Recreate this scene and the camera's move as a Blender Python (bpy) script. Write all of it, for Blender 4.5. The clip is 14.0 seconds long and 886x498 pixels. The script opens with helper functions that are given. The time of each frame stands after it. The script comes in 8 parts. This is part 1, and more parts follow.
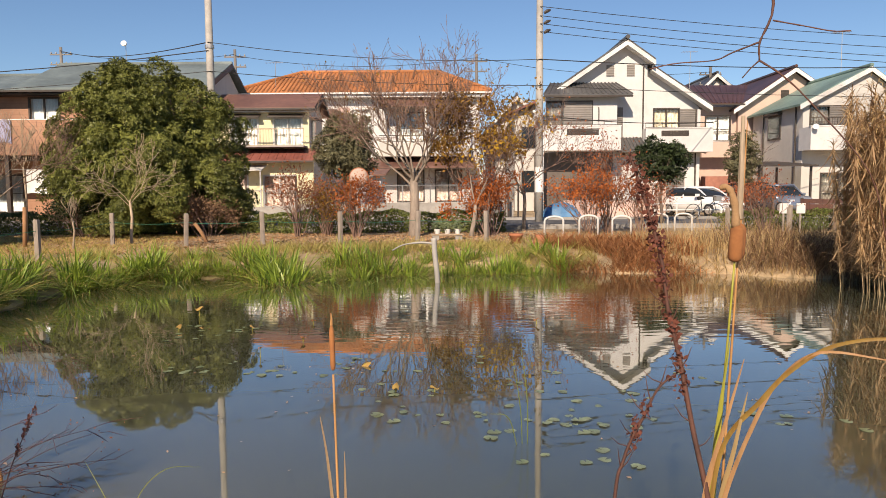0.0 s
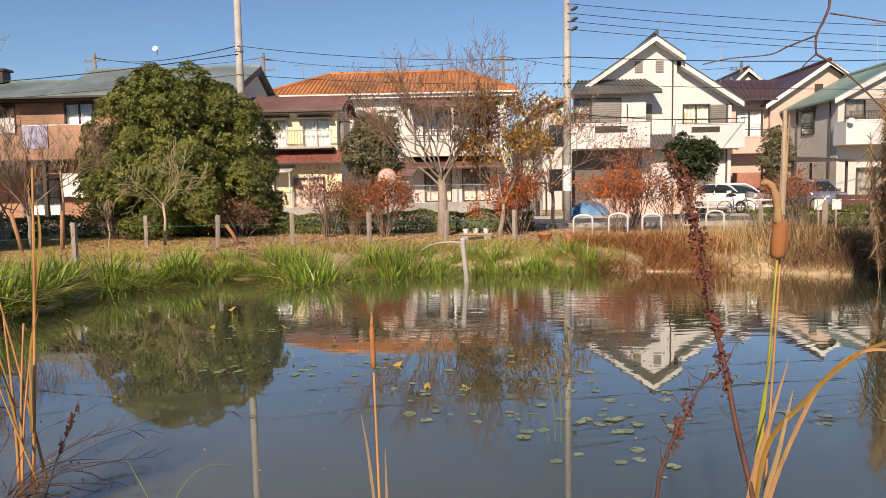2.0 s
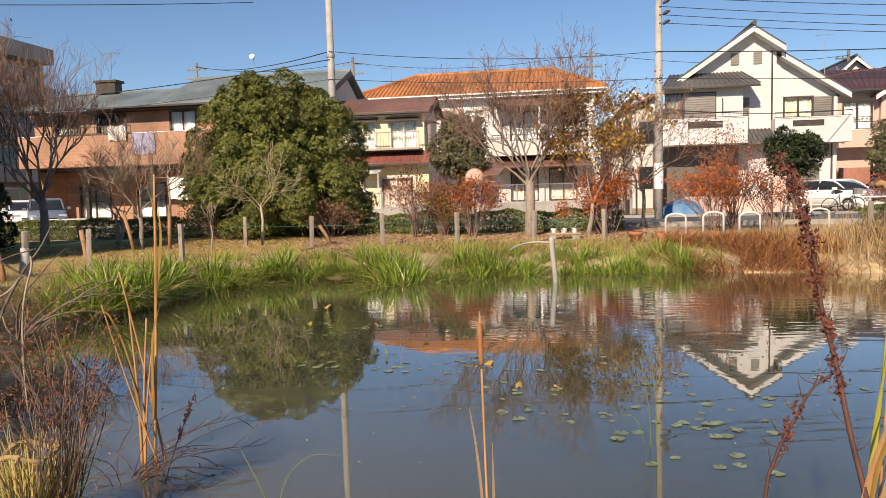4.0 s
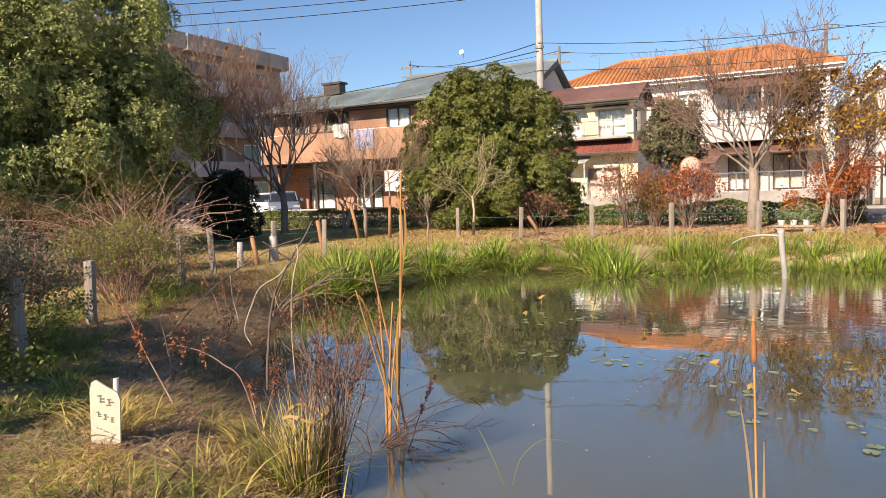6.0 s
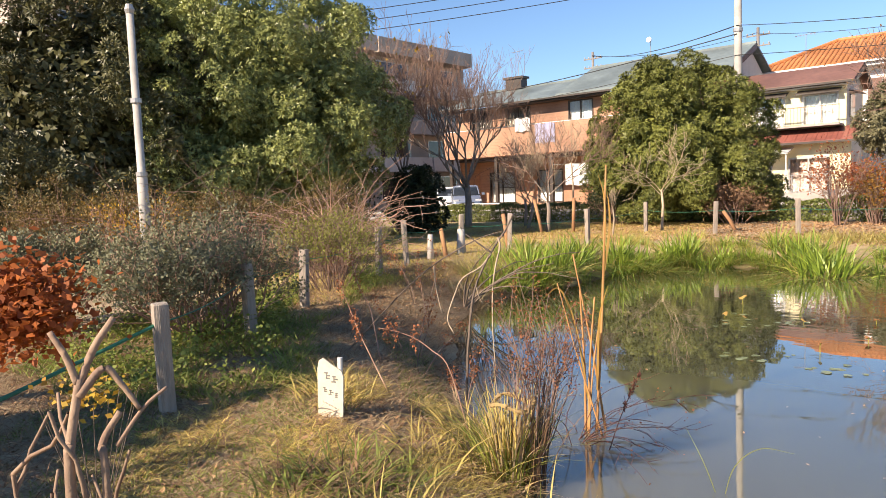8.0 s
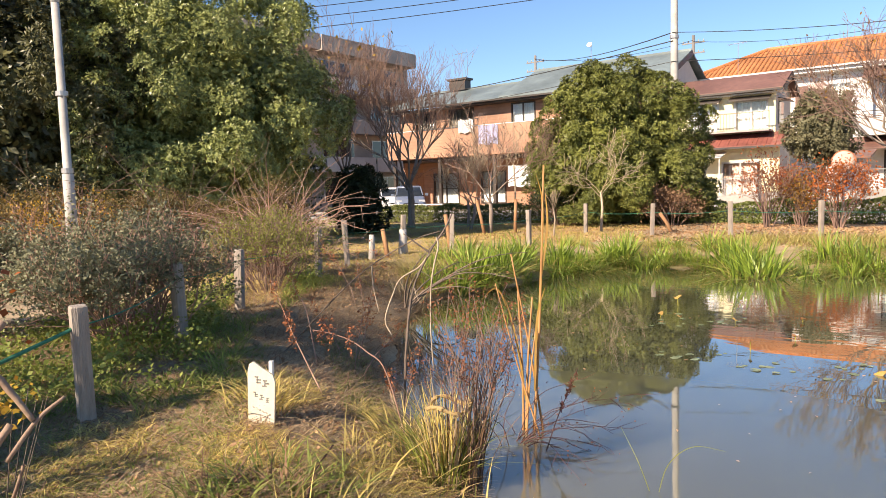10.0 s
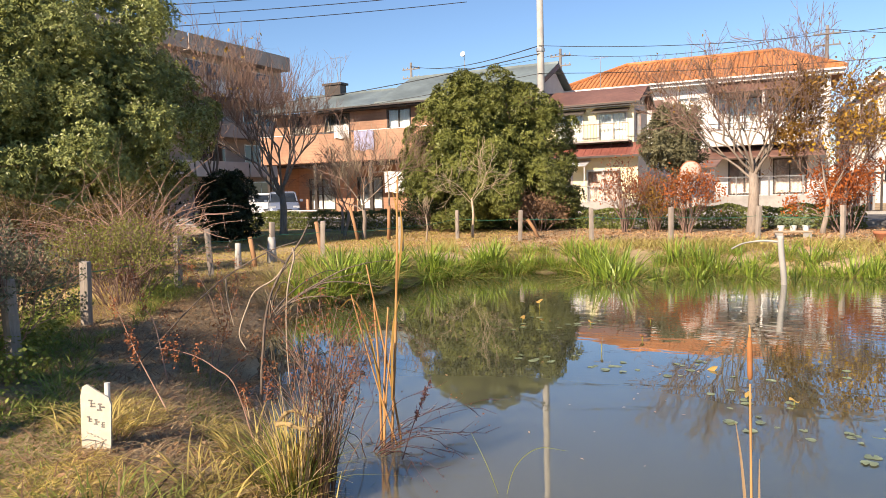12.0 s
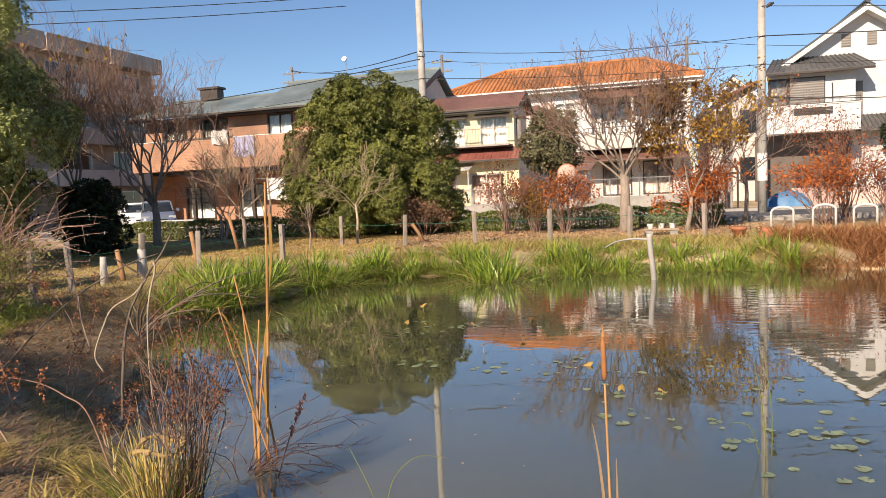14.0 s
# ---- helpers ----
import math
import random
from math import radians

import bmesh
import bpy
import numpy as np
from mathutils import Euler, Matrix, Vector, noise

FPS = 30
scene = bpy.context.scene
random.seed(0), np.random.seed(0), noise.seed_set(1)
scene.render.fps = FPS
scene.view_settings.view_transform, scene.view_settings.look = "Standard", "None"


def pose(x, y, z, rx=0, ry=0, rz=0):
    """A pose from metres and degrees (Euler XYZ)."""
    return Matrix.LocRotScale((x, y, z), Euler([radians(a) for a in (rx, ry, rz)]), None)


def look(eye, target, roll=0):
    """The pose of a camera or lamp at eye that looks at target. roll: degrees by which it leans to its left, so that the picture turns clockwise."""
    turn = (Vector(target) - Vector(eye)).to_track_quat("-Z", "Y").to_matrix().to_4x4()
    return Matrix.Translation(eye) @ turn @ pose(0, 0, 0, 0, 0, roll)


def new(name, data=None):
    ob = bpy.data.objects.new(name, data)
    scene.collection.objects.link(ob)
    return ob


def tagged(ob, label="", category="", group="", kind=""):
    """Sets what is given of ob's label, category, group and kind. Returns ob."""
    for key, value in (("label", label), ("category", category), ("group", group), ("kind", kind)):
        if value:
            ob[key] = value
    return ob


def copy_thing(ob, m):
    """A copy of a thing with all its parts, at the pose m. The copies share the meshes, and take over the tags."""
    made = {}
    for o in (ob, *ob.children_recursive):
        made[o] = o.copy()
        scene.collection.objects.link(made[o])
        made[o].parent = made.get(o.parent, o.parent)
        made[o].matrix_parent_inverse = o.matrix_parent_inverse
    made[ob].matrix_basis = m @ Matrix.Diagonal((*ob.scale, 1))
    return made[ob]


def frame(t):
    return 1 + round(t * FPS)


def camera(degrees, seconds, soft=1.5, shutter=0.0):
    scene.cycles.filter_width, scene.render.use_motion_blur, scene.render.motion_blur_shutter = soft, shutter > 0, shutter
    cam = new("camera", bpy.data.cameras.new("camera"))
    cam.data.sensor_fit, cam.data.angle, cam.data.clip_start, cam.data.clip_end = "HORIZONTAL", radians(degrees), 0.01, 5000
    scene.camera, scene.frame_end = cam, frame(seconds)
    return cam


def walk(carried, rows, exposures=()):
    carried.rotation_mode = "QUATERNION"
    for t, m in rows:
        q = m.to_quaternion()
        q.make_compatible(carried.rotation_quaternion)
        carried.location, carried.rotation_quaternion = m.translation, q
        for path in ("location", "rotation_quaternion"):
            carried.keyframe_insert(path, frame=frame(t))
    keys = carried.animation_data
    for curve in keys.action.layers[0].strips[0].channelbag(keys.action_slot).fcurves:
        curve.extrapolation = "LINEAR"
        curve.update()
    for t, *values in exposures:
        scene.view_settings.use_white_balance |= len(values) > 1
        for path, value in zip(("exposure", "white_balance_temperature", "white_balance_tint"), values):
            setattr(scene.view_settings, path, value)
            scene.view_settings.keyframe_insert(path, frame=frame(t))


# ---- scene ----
cam = camera(64.4, 14.0, soft=0.7)
EXPOSURES = [(0, 0.27, 6950, 13), (2.2, 0.27, 6950, 13), (4.5, 0.38, 6950, 13), (6, 0.68, 6900, 13), (7.5, 0.95, 6850, 13), (10, 1.03, 6850, 13), (12, 0.86, 6900, 13), (14, 0.53, 6950, 13)]
PATH = [
    (0, (0.011, 0.036, 1.676), (0.006, 2.029, 1.512), -0.4),
    (0.5, (0.008, 0.036, 1.676), (-0.007, 2.028, 1.509), -0.5),
    (1, (0.003, 0.034, 1.676), (-0.026, 2.027, 1.509), -0.7),
    (1.5, (-0.004, 0.031, 1.675), (-0.054, 2.024, 1.510), -0.8),
    (2, (-0.016, 0.028, 1.675), (-0.099, 2.019, 1.511), -1.0),
    (2.2, (-0.020, 0.028, 1.675), (-0.119, 2.019, 1.511), -1.1),
    (2.62, (-0.026, 0.021, 1.676), (-0.157, 2.012, 1.513), -1.3),
    (3.04, (-0.029, 0.004, 1.678), (-0.200, 1.995, 1.517), -1.4),
    (3.46, (-0.035, -0.019, 1.682), (-0.260, 1.969, 1.523), -1.5),
    (3.88, (-0.051, -0.045, 1.687), (-0.348, 1.932, 1.527), -1.5),
    (4.3, (-0.082, -0.071, 1.693), (-0.477, 1.883, 1.530), -1.6),
    (4.5, (-0.089, -0.081, 1.696), (-0.536, 1.861, 1.529), -1.5),
    (5, (-0.147, -0.113, 1.703), (-0.728, 1.793, 1.532), -1.7),
    (5.5, (-0.174, -0.196, 1.722), (-0.903, 1.660, 1.556), -1.8),
    (6, (-0.199, -0.237, 1.722), (-1.064, 1.559, 1.552), -2.1),
    (6.5, (-0.241, -0.269, 1.725), (-1.224, 1.464, 1.553), -2.0),
    (7, (-0.252, -0.327, 1.740), (-1.358, 1.331, 1.568), -1.7),
    (7.5, (-0.290, -0.350, 1.742), (-1.494, 1.239, 1.570), -1.9),
    (7.7, (-0.308, -0.359, 1.732), (-1.549, 1.200, 1.563), -2.1),
    (8.12, (-0.339, -0.365, 1.727), (-1.633, 1.156, 1.557), -2.3),
    (8.54, (-0.362, -0.349, 1.719), (-1.662, 1.168, 1.546), -2.3),
    (8.96, (-0.375, -0.323, 1.712), (-1.648, 1.214, 1.536), -2.3),
    (9.38, (-0.374, -0.295, 1.708), (-1.602, 1.274, 1.530), -2.2),
    (9.8, (-0.356, -0.276, 1.709), (-1.536, 1.329, 1.535), -2.1),
    (10, (-0.342, -0.274, 1.713), (-1.499, 1.348, 1.542), -1.8),
    (10.5, (-0.309, -0.257, 1.718), (-1.414, 1.403, 1.554), -1.9),
    (11, (-0.262, -0.251, 1.742), (-1.300, 1.450, 1.581), -1.8),
    (11.5, (-0.231, -0.222, 1.735), (-1.191, 1.525, 1.570), -1.7),
    (12, (-0.194, -0.193, 1.744), (-1.058, 1.603, 1.578), -1.6),
    (12.5, (-0.172, -0.156, 1.736), (-0.933, 1.687, 1.571), -2.0),
    (13, (-0.155, -0.109, 1.729), (-0.815, 1.771, 1.558), -2.0),
    (13.5, (-0.135, -0.079, 1.736), (-0.726, 1.824, 1.563), -2.3),
    (14, (-0.137, -0.068, 1.736), (-0.708, 1.842, 1.573), -2.6),
]
walk(cam, [(t, look(eye, target, roll)) for t, eye, target, roll in PATH], EXPOSURES)

# ---- light and exposure ----
world = bpy.data.worlds.new("sky")
scene.world = world
world.use_nodes = True
SUN_EL, SUN_AZ = radians(33), math.atan2(-0.26, -0.966)
wn = world.node_tree.nodes
sky = wn.new("ShaderNodeTexSky")
sky.sky_type = "NISHITA"
sky.sun_disc = False
sky.sun_elevation, sky.sun_rotation = SUN_EL, SUN_AZ
sky.altitude, sky.air_density, sky.dust_density, sky.ozone_density = 50, 1.0, 0.0, 6.0
wn["Background"].inputs["Strength"].default_value = 0.092
world.node_tree.links.new(sky.outputs[0], wn["Background"].inputs["Color"])
sun = new("sun", bpy.data.lights.new("sun", "SUN"))
sun.data.energy, sun.data.angle, sun.data.color = 5.2, radians(0.5), (1.0, 0.85, 0.68)
sun.matrix_world = look((0, 0, 0), (-math.sin(SUN_AZ) * math.cos(SUN_EL), -math.cos(SUN_AZ) * math.cos(SUN_EL), -math.sin(SUN_EL)))

rng = np.random.default_rng(7)


# ---- materials ----
def mat(name, a, b=None, rough=0.8, scale=4.0, bump=0.15, fine=60.0, metal=0.0, island=0.0, thin=0.0, big=0.35, stretch=(1, 1, 1), per_object=0.0, spec=0.4):
    """Two tones by noise at two scales, fine relief, spread between pieces; thin: light that passes through leaves."""
    m = bpy.data.materials.new(name)
    m.use_nodes = True
    n, k = m.node_tree.nodes, m.node_tree.links
    p, out = n["Principled BSDF"], n["Material Output"]
    b = b or tuple(c * 0.75 for c in a)
    tc = n.new("ShaderNodeTexCoord")
    mp = n.new("ShaderNodeMapping")
    mp.inputs["Scale"].default_value = stretch
    k.new(tc.outputs["Object"], mp.inputs["Vector"])
    t1 = n.new("ShaderNodeTexNoise")
    t1.inputs["Scale"].default_value, t1.inputs["Detail"].default_value, t1.inputs["Roughness"].default_value = scale, 6, 0.65
    k.new(mp.outputs[0], t1.inputs["Vector"])
    mr = n.new("ShaderNodeMapRange")
    mr.inputs["From Min"].default_value, mr.inputs["From Max"].default_value = 0.32, 0.68
    k.new(t1.outputs["Fac"], mr.inputs["Value"])
    fac = mr.outputs[0]
    if island or per_object:
        r = n.new("ShaderNodeNewGeometry" if island else "ShaderNodeObjectInfo")
        src = r.outputs["Random Per Island"] if island else r.outputs["Random"]
        mx = n.new("ShaderNodeMix")
        mx.inputs[0].default_value = island or per_object
        k.new(fac, mx.inputs[2]), k.new(src, mx.inputs[3])
        fac = mx.outputs[0]
    c = n.new("ShaderNodeMix")
    c.data_type = "RGBA"
    c.inputs[6].default_value, c.inputs[7].default_value = (*a, 1), (*b, 1)
    k.new(fac, c.inputs[0])
    t2 = n.new("ShaderNodeTexNoise")
    t2.inputs["Scale"].default_value, t2.inputs["Detail"].default_value = scale * 0.13, 3
    k.new(tc.outputs["Object"], t2.inputs["Vector"])
    m2 = n.new("ShaderNodeMapRange")
    m2.inputs["From Min"].default_value, m2.inputs["From Max"].default_value = 0.3, 0.7
    m2.inputs["To Min"].default_value, m2.inputs["To Max"].default_value = 1 - big, 1 + big * 0.4
    k.new(t2.outputs["Fac"], m2.inputs["Value"])
    v = n.new("ShaderNodeVectorMath")
    v.operation = "SCALE"
    k.new(c.outputs[2], v.inputs[0]), k.new(m2.outputs[0], v.inputs["Scale"])
    k.new(v.outputs[0], p.inputs["Base Color"])
    p.inputs["Roughness"].default_value, p.inputs["Metallic"].default_value = rough, metal
    p.inputs["Specular IOR Level"].default_value = spec
    if bump:
        t3 = n.new("ShaderNodeTexNoise")
        t3.inputs["Scale"].default_value, t3.inputs["Detail"].default_value = fine, 4
        k.new(mp.outputs[0], t3.inputs["Vector"])
        bp = n.new("ShaderNodeBump")
        bp.inputs["Strength"].default_value, bp.inputs["Distance"].default_value = bump, 0.5 / fine
        k.new(t3.outputs["Fac"], bp.inputs["Height"]), k.new(bp.outputs[0], p.inputs["Normal"])
    if thin:
        tr = n.new("ShaderNodeBsdfTranslucent")
        ms = n.new("ShaderNodeMixShader")
        ms.inputs[0].default_value = thin
        k.new(v.outputs[0], tr.inputs["Color"])
        k.new(p.outputs[0], ms.inputs[1]), k.new(tr.outputs[0], ms.inputs[2]), k.new(ms.outputs[0], out.inputs["Surface"])
    return m


def rows_mat(name, a, b, pitch, axis=2, rough=0.6, depth=0.02, dark=0.55):
    """Siding or tiles: joints at an even pitch along one axis, recessed and darker."""
    m = mat(name, a, b, rough, 3.0, 0.1, 40)
    n, k = m.node_tree.nodes, m.node_tree.links
    p = n["Principled BSDF"]
    tc = next(x for x in n if x.type == "TEX_COORD")
    sx = n.new("ShaderNodeSeparateXYZ")
    k.new(tc.outputs["Object"], sx.inputs[0])
    w = n.new("ShaderNodeMath")
    w.operation = "MULTIPLY"
    w.inputs[1].default_value = 1 / pitch
    k.new(sx.outputs[axis], w.inputs[0])
    f = n.new("ShaderNodeMath")
    f.operation = "FRACT"
    k.new(w.outputs[0], f.inputs[0])
    g = n.new("ShaderNodeMapRange")
    g.inputs["From Min"].default_value, g.inputs["From Max"].default_value = 0.0, 0.14
    g.inputs["To Min"].default_value = dark
    k.new(f.outputs[0], g.inputs["Value"])
    old = p.inputs["Base Color"].links[0].from_socket
    v = n.new("ShaderNodeVectorMath")
    v.operation = "SCALE"
    k.new(old, v.inputs[0]), k.new(g.outputs[0], v.inputs["Scale"]), k.new(v.outputs[0], p.inputs["Base Color"])
    bp = n.new("ShaderNodeBump")
    bp.inputs["Strength"].default_value, bp.inputs["Distance"].default_value = 0.6, depth
    k.new(f.outputs[0], bp.inputs["Height"]), k.new(bp.outputs[0], p.inputs["Normal"])
    return m


def glass_mat():
    m = bpy.data.materials.new("window_glass")
    m.use_nodes = True
    p = m.node_tree.nodes["Principled BSDF"]
    p.inputs["Base Color"].default_value = (0.85, 0.9, 0.9, 1)
    p.inputs["Roughness"].default_value, p.inputs["Transmission Weight"].default_value, p.inputs["IOR"].default_value = 0.02, 1.0, 1.45
    return m


def water_mat():
    m = bpy.data.materials.new("pond_water")
    m.use_nodes = True
    n, k = m.node_tree.nodes, m.node_tree.links
    p = n["Principled BSDF"]
    tc = n.new("ShaderNodeTexCoord")
    t = n.new("ShaderNodeTexNoise")
    t.inputs["Scale"].default_value, t.inputs["Detail"].default_value = 0.5, 3
    k.new(tc.outputs["Object"], t.inputs["Vector"])
    c = n.new("ShaderNodeMix")
    c.data_type = "RGBA"
    c.inputs[6].default_value, c.inputs[7].default_value = (0.067, 0.070, 0.041, 1), (0.082, 0.085, 0.051, 1)
    k.new(t.outputs["Fac"], c.inputs[0])
    # pale silt in the shallows by the near bank
    sh = n.new("ShaderNodeTexGradient")
    sh.gradient_type = "SPHERICAL"
    ms = n.new("ShaderNodeMapping")
    ms.inputs["Location"].default_value, ms.inputs["Scale"].default_value = (2.6 / 3.2, -3.2 / 3.2, 0), (1 / 3.2, 1 / 3.2, 1)
    k.new(tc.outputs["Object"], ms.inputs["Vector"]), k.new(ms.outputs[0], sh.inputs["Vector"])
    sm = n.new("ShaderNodeMix")
    sm.data_type = "RGBA"
    sm.inputs[7].default_value = (0.135, 0.132, 0.095, 1)
    k.new(sh.outputs["Fac"], sm.inputs[0]), k.new(c.outputs[2], sm.inputs[6]), k.new(sm.outputs[2], p.inputs["Base Color"])
    p.inputs["Roughness"].default_value, p.inputs["IOR"].default_value = 0.012, 1.5
    p.subsurface_method = "BURLEY"
    p.inputs["Subsurface Weight"].default_value, p.inputs["Subsurface Radius"].default_value, p.inputs["Subsurface Scale"].default_value = 1.0, (1.0, 1.0, 0.8), 0.35
    p.inputs["Coat Weight"].default_value, p.inputs["Coat IOR"].default_value, p.inputs["Coat Roughness"].default_value = 1.0, 1.33, 0.0
    # calm near the viewer, fine ripples spreading over the middle of the pond
    mp = n.new("ShaderNodeMapping")
    mp.inputs["Scale"].default_value = (1.0, 2.2, 1.0)
    k.new(tc.outputs["Object"], mp.inputs["Vector"])
    r1 = n.new("ShaderNodeTexNoise")
    r1.inputs["Scale"].default_value, r1.inputs["Detail"].default_value = 2.2, 2
    k.new(mp.outputs[0], r1.inputs["Vector"])
    gr = n.new("ShaderNodeTexGradient")
    gr.gradient_type = "SPHERICAL"
    m2 = n.new("ShaderNodeMapping")
    m2.inputs["Location"].default_value, m2.inputs["Scale"].default_value = (-1.0 / 7, -11.0 / 4.4, 0), (1 / 7, 1 / 4.4, 1)
    k.new(tc.outputs["Object"], m2.inputs["Vector"]), k.new(m2.outputs[0], gr.inputs["Vector"])
    wv = n.new("ShaderNodeTexNoise")
    wv.inputs["Scale"].default_value, wv.inputs["Detail"].default_value = 1.0, 1.5
    m3 = n.new("ShaderNodeMapping")
    m3.inputs["Scale"].default_value, m3.inputs["Rotation"].default_value = (2.0, 7.5, 1.0), (0, 0, radians(6))
    k.new(tc.outputs["Object"], m3.inputs["Vector"]), k.new(m3.outputs[0], wv.inputs["Vector"])
    mul = n.new("ShaderNodeMath")
    mul.operation = "MULTIPLY"
    k.new(wv.outputs["Fac"], mul.inputs[0]), k.new(gr.outputs["Fac"], mul.inputs[1])
    b1 = n.new("ShaderNodeBump")
    b1.inputs["Strength"].default_value, b1.inputs["Distance"].default_value = 1.0, 0.0004
    k.new(r1.outputs["Fac"], b1.inputs["Height"])
    b2 = n.new("ShaderNodeBump")
    b2.inputs["Strength"].default_value, b2.inputs["Distance"].default_value = 1.0, 0.0042
    k.new(mul.outputs[0], b2.inputs["Height"]), k.new(b1.outputs[0], b2.inputs["Normal"]), k.new(b2.outputs[0], p.inputs["Normal"]), k.new(b2.outputs[0], p.inputs["Coat Normal"])
    return m


